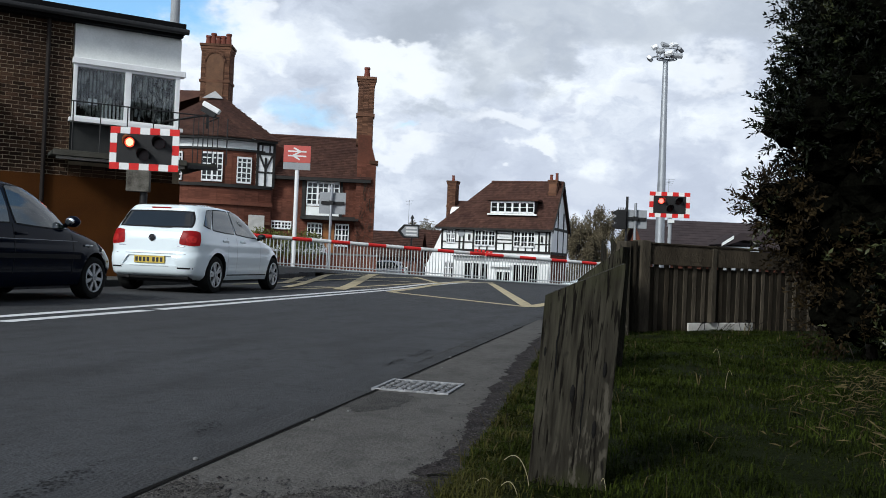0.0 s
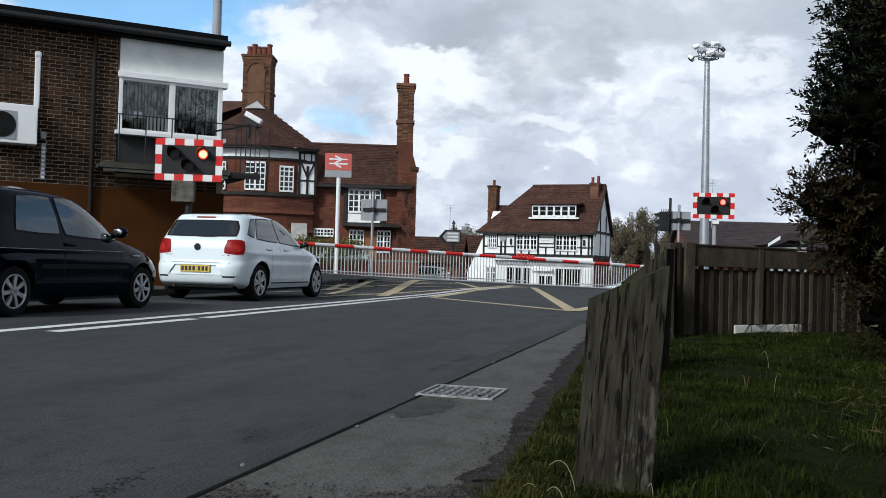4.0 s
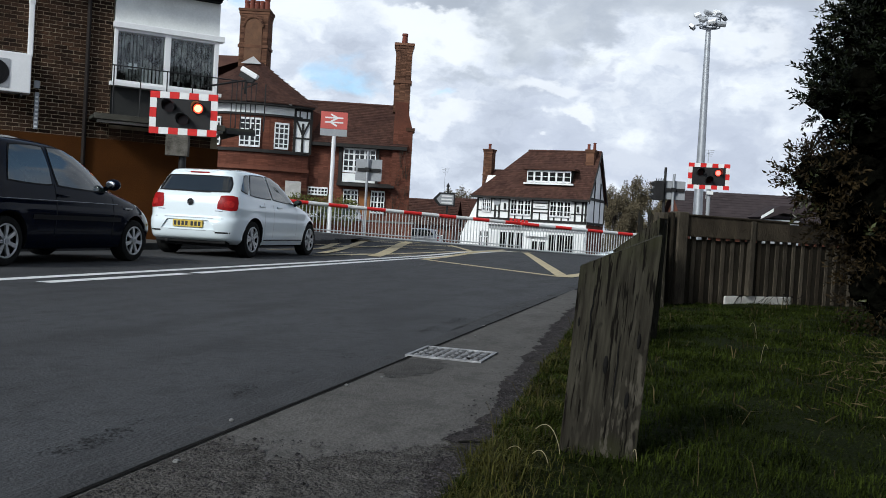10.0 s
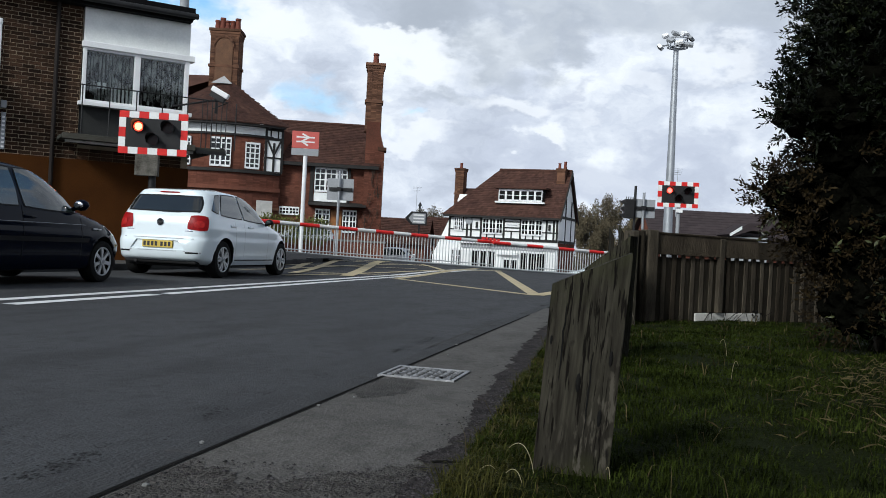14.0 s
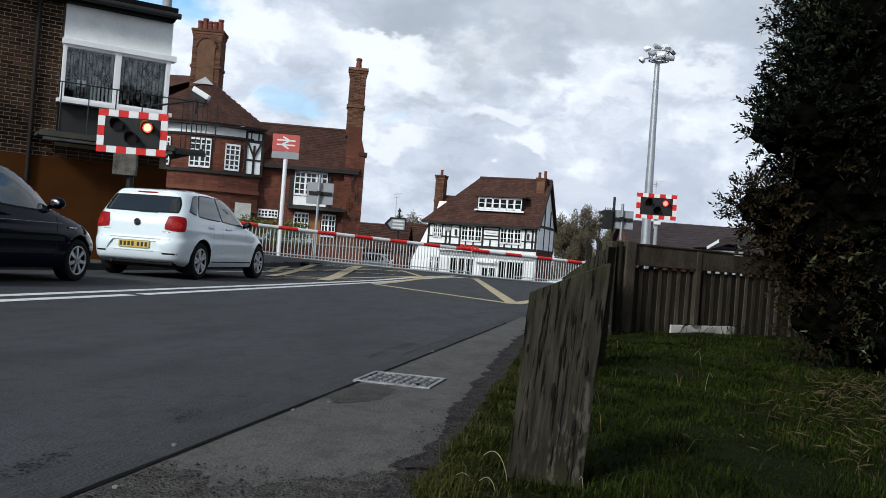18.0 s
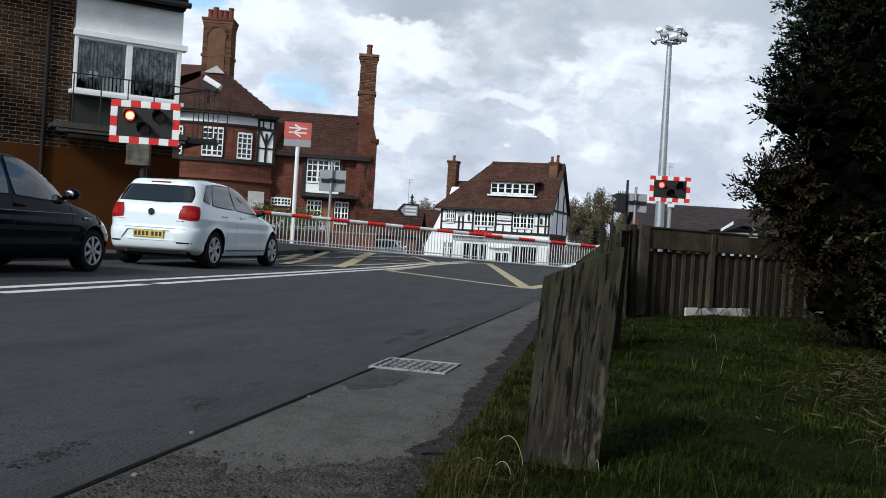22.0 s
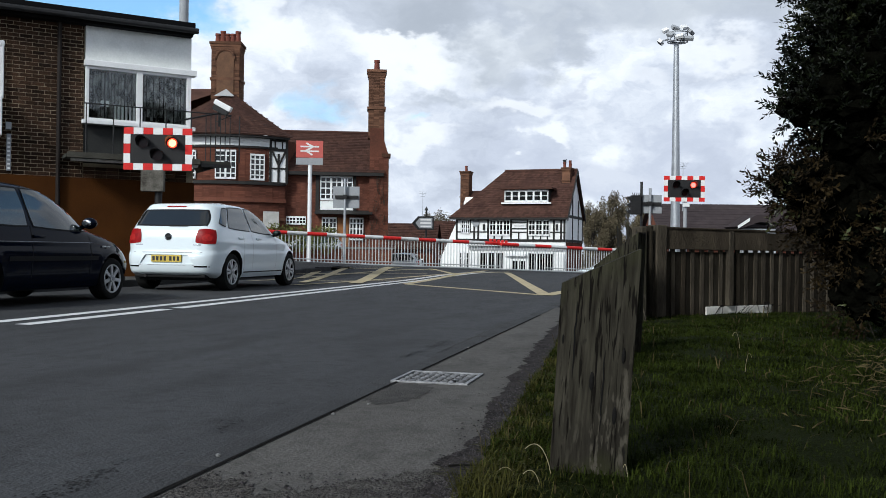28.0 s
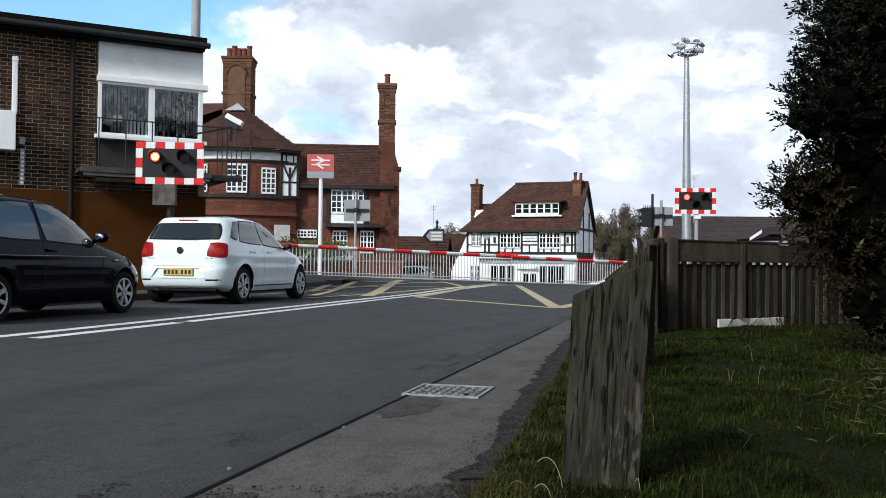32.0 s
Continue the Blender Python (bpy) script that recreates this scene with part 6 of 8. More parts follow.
def sprays(name, lumps, count, leaves, length, size, material, parent, seed, label, up=0.5, patchy=None):
    """Leafy shoots: each a short bent twig set with leaves on both sides, growing outwards from the lumps."""
    rng = np.random.default_rng(seed)
    lm = np.array(lumps, float)
    pick = (lm[:, 3] * lm[:, 4] * lm[:, 5]) ** 0.67
    V, F = [], []
    made = 0
    while made < count:
        k = rng.choice(len(lumps), p=pick / pick.sum())
        d = rng.normal(size=3)
        d /= np.linalg.norm(d)
        if d[1] > 0.55:
            continue
        root = lm[k, :3] + d * lm[k, 3:6] * rng.uniform(0.72, 0.96)
        if root[2] < 0.05:
            continue
        clump = noise.noise(Vector(root) * 2.1) + 0.6 * noise.noise(Vector(root) * 5)
        if clump < (-0.12 if patchy is None else patchy):
            continue
        made += 1
        ax = d + rng.normal(size=3) * 0.45 + np.array((0, 0, up))
        ax /= np.linalg.norm(ax)
        ln = length * rng.uniform(0.6, 1.3) * (1 + 0.5 * max(0, clump))
        sag = np.array((0, 0, -0.25 * ln))
        side = np.cross(ax, rng.normal(size=3))
        side /= np.linalg.norm(side) + 1e-9
        b = len(V)
        w = 0.0035
        V += [tuple(root - side * w), tuple(root + side * w), tuple(root + ax * ln + sag * 0.5)]
        F.append((b, b + 1, b + 2))
        nrm = np.cross(ax, side)
        for q in range(leaves):
            u = (q + rng.uniform(0.2, 0.8)) / leaves
            p = root + ax * ln * u + sag * u * u * 0.5
            turn = q * 2.4 + rng.uniform(-0.4, 0.4)
            out = side * math.cos(turn) + nrm * math.sin(turn)
            la = out * 0.8 + ax * 0.75 + rng.normal(size=3) * 0.18
            la /= np.linalg.norm(la)
            t = np.cross(la, ax + rng.normal(size=3) * 0.4)
            t /= np.linalg.norm(t) + 1e-9
            s = size * rng.uniform(0.65, 1.2)
            n2 = np.cross(la, t)
            b = len(V)
            V += [tuple(p), tuple(p + la * s * 0.45 + t * s * 0.2 + n2 * s * 0.05), tuple(p + la * s), tuple(p + la * s * 0.45 - t * s * 0.2 + n2 * s * 0.05)]
            F += [(b, b + 1, b + 2), (b, b + 2, b + 3)]
    me = bpy.data.meshes.new(name)
    me.from_pydata([tuple(map(float, v)) for v in V], [], F)
    me.materials.append(material)
    return tagged(link(name, me, parent), label, "", "", "stuff")


def shrub():
    s = thing("evergreen_shrub", "tall dark evergreen shrub overhanging the board fence", "shrub")
    TOP = [(4.25, 7.45, 3.75, 1.3, 0.9, 0.75), (4.1, 7.3, 3.2, 0.95, 0.75, 0.5), (3.8, 7.2, 2.2, 0.95, 0.8, 0.5), (3.24, 7.0, 1.9, 0.52, 0.45, 0.3), (5.2, 7.4, 2.2, 1.4, 1.0, 1.5), (3.78, 7.2, 2.72, 0.8, 0.75, 0.55), (3.9, 7.2, 1.72, 0.8, 0.65, 0.5)]
    LOW = [(3.95, 7.2, 1.4, 0.85, 0.75, 0.7), (4.15, 7.2, 0.85, 0.85, 0.75, 0.7), (4.3, 7.05, 0.35, 0.85, 0.7, 0.5), (4.9, 7.0, 0.9, 1.2, 0.8, 1.0)]
    B = [(3.5, 7.1, 1.65, 0.45, 0.45, 0.3), (3.18, 7.2, 1.28, 0.47, 0.4, 0.26), (3.35, 7.25, 1.1, 0.42, 0.45, 0.4), (3.62, 7.3, 0.85, 0.4, 0.45, 0.45), (3.65, 7.2, 0.45, 0.4, 0.4, 0.4)]
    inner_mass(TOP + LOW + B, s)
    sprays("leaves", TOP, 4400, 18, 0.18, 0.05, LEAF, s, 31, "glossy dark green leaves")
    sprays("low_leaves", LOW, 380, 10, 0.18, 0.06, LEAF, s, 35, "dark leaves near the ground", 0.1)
    sprays("young_leaves", TOP, 620, 16, 0.2, 0.05, LEAF_LIT, s, 36, "yellowish green leaves coloured lighter as if lit", 0.7, 0.16)
    sprays("young_leaves", LOW + B[:3], 130, 9, 0.16, 0.058, LEAF_LIT, s, 37, "yellowish green leaves coloured lighter as if lit", 0.3, 0.14)
    sprays("brown_leaves", B, 800, 11, 0.15, 0.05, LEAFB, s, 32, "bronze and brown leaves", 0.3)
    sprays("brown_leaves", [(3.9, 7.2, 3.75, 0.8, 0.6, 0.4)], 260, 11, 0.16, 0.05, LEAFB, s, 33, "bronze and brown leaves", 0.3)
    twigs("twig_tangle", TOP + B, 90, s, 34, 0.5, 0.005)
    rnd = random.Random(40)
    for i in range(16):
        x, z = rnd.uniform(3.5, 4.9), rnd.uniform(0.6, 3.3)
        p = Vector((x, 6.42 + rnd.uniform(-0.05, 0.1), z))
        bm = bmesh.new()
        for k in range(4):
            q = p + Vector((rnd.uniform(-0.1, 0.13), rnd.uniform(-0.03, 0.03), rnd.uniform(-0.1, 0.12)))
            tube(p, q, 0.006 - 0.001 * k, 0.005 - 0.001 * k, 5, bm)
            p = q
        part("bare_twig", bm, DEAD, s, "bare pale twig")
    # one long twig reaching out of the crown
    bm, p = bmesh.new(), Vector((2.95, 7.0, 1.93))
    for k in range(5):
        q = p + Vector((-0.045, 0, 0.004 * (-1) ** k))
        tube(p, q, 0.005, 0.004, 5, bm)
        p = q
    part("bare_twig", bm, BARK, s)
    for i, (x, y, dx) in enumerate(((4.3, 7.5, -0.3), (4.7, 7.6, 0.2), (5.2, 7.5, 0.1), (4.0, 7.5, -0.2))):
        bm = tube((x, y, -0.1), (x + dx * 0.5, y, 1.3), 0.05, 0.04, 8)
        tube((x + dx * 0.5, y, 1.3), (x + dx, y, 3.2), 0.04, 0.015, 8, bm)
        part("stem", bm, BARK, s)


shrub()


# ---- buildings beyond the crossing ----
def window_unit(parent, m, w, h, lights, cols, rows, bar=0.035, frame=0.07, label="white-framed window"):
    """A window in the x-z plane facing -y: dark panes, white frame and glazing bars."""
    win = part("window", box(0, w, 0.02, 0.05, 0, h), GLASS, parent, label, m=m)
    bm = bmesh.new()
    for i in range(lights + 1):
        x = w * i / lights
        box(max(0, x - frame / 2) if i else 0, min(w, x + frame / 2) if i < lights else w, -0.04, 0.03, 0, h, bm)
    for z in (0, h - frame):
        box(0, w, -0.04, 0.03, z, z + frame, bm)
    part("frame", bm, UPVC, win)
    bm = bmesh.new()
    for i in range(lights):
        a = w * i / lights
        for c in range(1, cols):
            x = a + w / lights * c / cols
            box(x - bar / 2, x + bar / 2, -0.02, 0.025, 0, h, bm)
    for r in range(1, rows):
        z = h * r / rows
        box(0, w, -0.02, 0.025, z - bar / 2, z + bar / 2, bm)
    part("glazing_grid", bm, UPVC, win)
    return win


def tile_plane(parent, corners, rows, cols, material, lift=0.02, name="tile_course"):
    """Overlapping tile courses over a roof slope. corners: lower left, lower right, upper right, upper left."""
    a, b, c, d = [Vector(p) for p in corners]
    n = (b - a).cross(d - a).normalized()
    if n.z < 0:
        n = -n
    V, F = [], []
    rng = np.random.default_rng(rows * 7 + cols)
    for r in range(rows):
        l0, r0 = a.lerp(d, r / rows), b.lerp(c, r / rows)
        l1, r1 = a.lerp(d, (r + 1.15) / rows), b.lerp(c, (r + 1.15) / rows)
        k = max(2, int(cols * (r0 - l0).length / (b - a).length))
        off = 0.5 * (r % 2)
        for j in range(-1, k + 1):
            u0, u1 = (j + off + 0.03) / k, (j + off + 0.97) / k
            u0, u1 = max(0, u0), min(1, u1)
            if u1 - u0 < 0.1 / k:
                continue
            t = lift * (0.8 + 0.5 * rng.random())
            p = [l0.lerp(r0, u0) + n * t, l0.lerp(r0, u1) + n * t, l1.lerp(r1, u1) + n * 0.002, l1.lerp(r1, u0) + n * 0.002]
            q = len(V)
            V += [tuple(v) for v in p] + [tuple(p[0] - n * t), tuple(p[1] - n * t)]
            F += [(q, q + 1, q + 2, q + 3), (q + 4, q + 5, q + 1, q)]
    return raw(name, V, F, material, parent, "", "stuff")


def chimney(parent, x0, x1, y0, y1, z0, z1, pots, label, panel=False):
    c = part("chimney", box(x0, x1, y0, y1, z0, z1), CBRICK, parent, label)
    w = x1 - x0
    for k, (dz, o) in enumerate(((0.0, 0.1), (-0.14, 0.06), (-0.26, 0.03))):
        part("cap_course", box(x0 - o, x1 + o, y0 - o, y1 + o, z1 + dz - 0.13, z1 + dz), CBRICK, c)
    part("band", box(x0 - 0.06, x1 + 0.06, y0 - 0.06, y1 + 0.06, z0 + (z1 - z0) * 0.42, z0 + (z1 - z0) * 0.42 + 0.14), CBRICK, c)
    if panel:
        pts = [(x0 + w * 0.2, z0 + 0.2), (x1 - w * 0.2, z0 + 0.2)] + [((x0 + x1) / 2 + w * 0.3 * math.cos(a), z1 - 0.95 + w * 0.3 * math.sin(a)) for a in [math.pi * i / 10 for i in range(11)]]
        part("arched_panel", prism(pts, y0 - 0.05, y0 + 0.01), mat("ochre_brick", (0.16, 0.086, 0.05), (0.09, 0.05, 0.032), 0.9, 3, 30, 0.4), c)
        ring = bmesh.new()
        for i in range(10):
            a, b = math.pi * i / 10, math.pi * (i + 1) / 10
            r = w * 0.34
            tube(((x0 + x1) / 2 + r * math.cos(a), y0 - 0.05, z1 - 0.95 + r * math.sin(a)), ((x0 + x1) / 2 + r * math.cos(b), y0 - 0.05, z1 - 0.95 + r * math.sin(b)), 0.06, n=5, bm=ring)
        part("arch", ring, CBRICK, c)
    if panel or pots == 1:
        brick_courses(c, [(x0, y0), (x1, y0), (x1, y1)], z0 + 0.1, z1 - 0.45, 0.075, CBRICK, 0.014)
    for i in range(pots):
        x = x0 + w * (0.5 if pots == 1 else 0.14 + 0.72 * i / (pots - 1))
        h = 0.55 + 0.14 * ((i * 7) % 3 == 1)
        bm = tube((x, (y0 + y1) / 2, z1), (x, (y0 + y1) / 2, z1 + h), 0.16, 0.12, 12)
        tube((x, (y0 + y1) / 2, z1 + h - 0.1), (x, (y0 + y1) / 2, z1 + h), 0.16, 0.15, 12, bm)
        part("pot", bm, POT, c)
    return c


def brick_courses(parent, pts, z0, z1, step, material, depth=0.012):
    """Thin raised courses along a run of wall points, so that the brickwork shows its layers."""
    V, F = [], []
    z = z0
    while z < z1:
        for a, b in zip(pts, pts[1:]):
            a, b = Vector(a), Vector(b)
            d = (b - a)
            n = Vector((d.y, -d.x)).normalized() * depth
            k = max(1, int(d.length / 0.23))
            for i in range(k):
                p, q = a.lerp(b, (i + 0.03) / k) + n, a.lerp(b, (i + 0.97) / k) + n
                s = len(V)
                V += [(p.x, p.y, z + 0.006), (q.x, q.y, z + 0.006), (q.x, q.y, z + step - 0.006), (p.x, p.y, z + step - 0.006)]
                F.append((s, s + 1, s + 2, s + 3))
        z += step
    return raw("brick_course", V, F, material, parent, "", "stuff")


def inn():
    h = thing("red_brick_inn", "red brick inn with rounded corner, tiled roofs and tall chimneys", "house")
    G = -0.7
    # rounded corner block
    cx, cy, R = -10.0, 49.5, 5.0
    arc = []
    for i in range(15):
        a = radians(200 + 110 * i / 14)
        arc.append((cx + R * math.cos(a), cy + R * math.sin(a)))
    pts = [(-18, 50)] + arc + [(-5.6, 52.5), (-18, 56)]
    bm = bmesh.new()
    lo = [bm.verts.new((x, y, G)) for x, y in pts]
    hi = [bm.verts.new((x, y, 6.2)) for x, y in pts]
    for i in range(len(pts)):
        j = (i + 1) % len(pts)
        bm.faces.new((lo[i], lo[j], hi[j], hi[i]))
    bm.faces.new(hi)
    part("wall", bm, HBRICK, h, "rounded red brick wall")
    brick_courses(h, arc, 1.2, 5.8, 0.075, HBRICK)

    def ring(z0, z1, out, material, name, label=""):
        V, F = [], []
        for i in range(15):
            a = radians(200 + 110 * i / 14)
            for r, z in ((R - 0.05, z0), (R + out, z0), (R + out, z1), (R - 0.05, z1)):
                V.append((cx + r * math.cos(a), cy + r * math.sin(a), z))
        for i in range(14):
            for k in range(4):
                F.append((i * 4 + k, i * 4 + (k + 1) % 4, (i + 1) * 4 + (k + 1) % 4, (i + 1) * 4 + k))
        return raw(name, V, F, material, h, label)

    ring(5.75, 6.2, 0.05, WHITE, "frieze", "white painted band under the eaves")
    ring(5.66, 5.76, 0.09, TIMBER, "moulding")
    ring(3.86, 4.02, 0.12, TIMBER, "string_course", "dark sill band")
    ring(3.0, 3.2, 0.14, HBRICK, "brick_band")
    ring(2.1, 2.24, 0.1, CBRICK, "brick_band")
    ring(6.16, 6.26, 0.45, TIMBER, "eaves_board")
    # conical roof
    V, F = [], []
    n, rr = 15, R + 0.5
    apex = (-10.3, 49.0, 9.2)
    steps = 12
    for k in range(steps + 1):
        u = k / steps
        for i in range(n):
            a = radians(196 + 116 * i / 14)
            x, y = cx + rr * math.cos(a), cy + rr * math.sin(a)
            flare = -0.08 * math.sin(u * math.pi)
            V.append((x + (apex[0] - x) * u, y + (apex[1] - y) * u, 6.26 + (apex[2] - 6.26) * u + flare * 0.5))
    for k in range(steps):
        for i in range(n - 1):
            q = k * n + i
            F.append((q, q + 1, q + n + 1, q + n))
    raw("roof", V, F, TILE, h, "brown clay-tiled conical roof")
    V, F = [], []
    rng = np.random.default_rng(3)
    rowsn = 24
    for k in range(rowsn):
        u0, u1 = k / rowsn, (k + 1.1) / rowsn
        m = max(8, int(70 * (1 - u0)))
        for j in range(m):
            q = len(V)
            for u, e, l in ((u0, 0.03, 0.034), (u0, 0.97, 0.034), (u1, 0.97, 0.012), (u1, 0.03, 0.012)):
                a = radians(196 + 116 * (j + e + 0.5 * (k % 2) - 0.25) / m)
                x, y = cx + rr * math.cos(a), cy + rr * math.sin(a)
                uu = min(u, 0.99)
                V.append((x + (apex[0] - x) * uu, y + (apex[1] - y) * uu, 6.26 + (apex[2] - 6.26) * uu - 0.04 * math.sin(uu * math.pi) + l + 0.015 * rng.random()))
            F.append((q, q + 1, q + 2, q + 3))
    raw("tile_course", V, F, TILE, h, "", "stuff")
    # ridge running back from the cone
    part("rear_roof", solid([(-18, 47.5, 6.3), (-18, 56, 6.3), (-10.35, 49, 9.3), (-18, 50.5, 9.4), (-8.5, 55, 6.3)], [(0, 2, 3), (1, 3, 2, 4), (0, 3, 1)]), TILE, h)
    part("lead_cap", solid([(-10.95, 48.0, 8.74), (-9.85, 48.0, 8.74), (-10.4, 48.55, 9.22), (-10.4, 48.62, 8.8)], [(0, 1, 2), (1, 3, 2), (0, 2, 3)]), LEAD, h, "pale lead flashing")
    chimney(h, -11.22, -9.72, 48.6, 49.8, 8.2, 11.75, 5, "broad brick chimney with arched panel", True)

    def on_arc(x):
        return cy - math.sqrt(R * R - (x - cx) ** 2)

    for x0, x1, z0, z1, l, c, r in ((-10.02, -9.02, 4.1, 5.53, 2, 2, 5), (-8.38, -7.72, 4.08, 5.38, 1, 3, 5), (-11.5, -10.95, 4.1, 5.5, 1, 3, 5), (-12.7, -12.0, 4.1, 5.5, 1, 3, 5)):
        y0, y1 = on_arc(x0), on_arc(x1)
        turn = math.degrees(math.atan2(y1 - y0, x1 - x0))
        nrm = Vector((y1 - y0, x0 - x1, 0)).normalized() * 0.06
        window_unit(h, pose(x0 + nrm.x, y0 + nrm.y, z0, 0, 0, turn), math.hypot(x1 - x0, y1 - y0), z1 - z0, l, c, r, 0.05, 0.09)
    part("notice_board", box(-0.4, 0.4, -0.06, 0.0, 0, 0.8, bevel=0.01), PALE, h, "pale board on the wall", m=pose(-7.35, 44.95, 1.75, 0, 0, 26))
    # timbered panel beside the rounded wall
    px = thing("timbered_panel", "", "")
    px.parent = h
    px.matrix_basis = pose(-7.5, 45.15, 3.95, 0, 0, 24)
    part("infill", box(0, 0.95, 0, 0.1, 0, 2.2), RENDER_W, px)
    for a, b, c, d in ((0, 0.12, 0, 2.2), (0.83, 0.95, 0, 2.2), (0.42, 0.53, 0, 1.5), (0.26, 0.32, 1.75, 2.2), (0.63, 0.69, 1.75, 2.2)):
        part("stud", box(a, b, -0.04, 0.02, c, d), TIMBER, px)
    for c, d in ((0.0, 0.08), (0.72, 0.8), (1.62, 1.76), (2.1, 2.2)):
        part("rail", box(0, 0.95, -0.03, 0.02, c, d), TIMBER, px)
    for s in (-1, 1):
        part("brace", tube((0.475, -0.02, 0.9), (0.475 + s * 0.34, -0.02, 1.64), 0.05, n=5), TIMBER, px)
    # long wing
    W = thing("wing", "", "")
    W.parent = h
    W.matrix_basis = pose(-7.0, 46.0, 0, 0, 0, 3)
    w, d = 5.05, 6.0
    part("wall", prism([(0, G), (w, G), (w, 4.75), (0, 4.75)], 0, d), HBRICK, W, "red brick wall")
    part("gable", solid([(w, 0, 4.75), (w, d, 4.75), (w, d / 2, 6.98), (w - 0.2, 0, 4.75), (w - 0.2, d, 4.75), (w - 0.2, d / 2, 6.98)], [(0, 1, 2), (3, 5, 4), (0, 2, 5, 3), (1, 4, 5, 2)]), HBRICK, W)
    part("roof", solid([(-1, -0.45, 4.62), (w + 0.15, -0.45, 4.62), (w + 0.15, d / 2, 7.03), (-1, d / 2, 7.03), (-1, d + 0.4, 4.6), (w + 0.15, d + 0.4, 4.6)], [(0, 1, 2, 3), (3, 2, 5, 4)]), TILE, W, "brown clay-tiled roof")
    tile_plane(W, ((-1, -0.45, 4.62), (w + 0.15, -0.45, 4.62), (w + 0.15, d / 2, 7.03), (-1, d / 2, 7.03)), 24, 34, TILE, 0.022)
    part("ridge", tube((-1, d / 2, 7.05), (w + 0.15, d / 2, 7.05), 0.09, n=8), TILE, W)
    part("eaves_board", box(-0.4, w + 0.1, -0.45, -0.38, 4.46, 4.62), TIMBER, W)
    part("soffit", box(-0.4, w + 0.1, -0.4, 0.0, 4.46, 4.52), TIMBER, W)
    window_unit(W, pose(1.95, -0.08, 3.2), 1.65, 1.25, 3, 2, 4, 0.05, 0.1)
    part("panel", box(1.95, 3.6, -0.1, 0.0, 2.72, 3.16), WHITE, W, "white panel below the window")
    for a, b in ((1.72, 1.9), (3.64, 3.76)):
        part("timber_post", box(a, b, -0.14, 0.0, 2.6, 4.5), TIMBER, W)
    part("porch_roof", solid([(1.7, 0, 2.72), (4.6, 0, 2.72), (4.6, -0.7, 2.5), (1.7, -0.7, 2.5), (1.7, 0, 2.5), (4.6, 0, 2.5)], [(0, 1, 2, 3), (3, 2, 5, 4), (0, 3, 4), (1, 5, 2)]), TIMBER, W, "dark porch roof")
    window_unit(W, pose(0.25, -0.08, 1.95), 1.0, 0.42, 2, 3, 2, 0.045, 0.08)
    window_unit(W, pose(2.05, -0.08, 1.3), 0.75, 1.05, 2, 2, 4, 0.045, 0.08)
    window_unit(W, pose(3.45, -0.08, 1.2), 0.7, 1.15, 2, 2, 4, 0.045, 0.08)
    part("door", box(2.85, 3.4, -0.06, 0.0, -0.2, 2.3), DOOR, W, "varnished orange-brown door")
    brick_courses(W, [(0, 0), (w, 0)], 1.0, 4.4, 0.075, HBRICK)
    st = part("chimney_breast", prism([(w - 0.62, G), (w + 0.34, G), (w + 0.34, 5.5), (w + 0.05, 6.5), (w + 0.05, 6.9), (w - 0.62, 6.9)], -0.25, 0.75), HBRICK, W, "tall stack rising from the ground")
    brick_courses(W, [(w - 0.62, -0.25), (w + 0.34, -0.25), (w + 0.34, 0.75)], 0.8, 5.42, 0.075, HBRICK)
    part("shoulder_cap", box(w + 0.0, w + 0.44, -0.32, 0.82, 5.45, 5.62), CBRICK, st)
    chimney(W, w - 0.72, w + 0.1, -0.15, 0.65, 6.4, 9.9, 1, "tall slender brick chimney stack")
    # leafless creeper
    rnd = random.Random(2)
    bm = bmesh.new()
    for i in range(60):
        z = rnd.uniform(1.2, 4.4)
        x = w - rnd.uniform(-0.4, 0.8) * (1.1 - z / 5)
        tube((x, -0.3, z), (x + rnd.uniform(-0.3, 0.35), -0.35 - rnd.uniform(0, 0.15), z + rnd.uniform(0.1, 0.7)), 0.012, 0.006, 4, bm)
    tagged(part("creeper", bm, BARK, W, "leafless brown creeper"), kind="stuff")


inn()


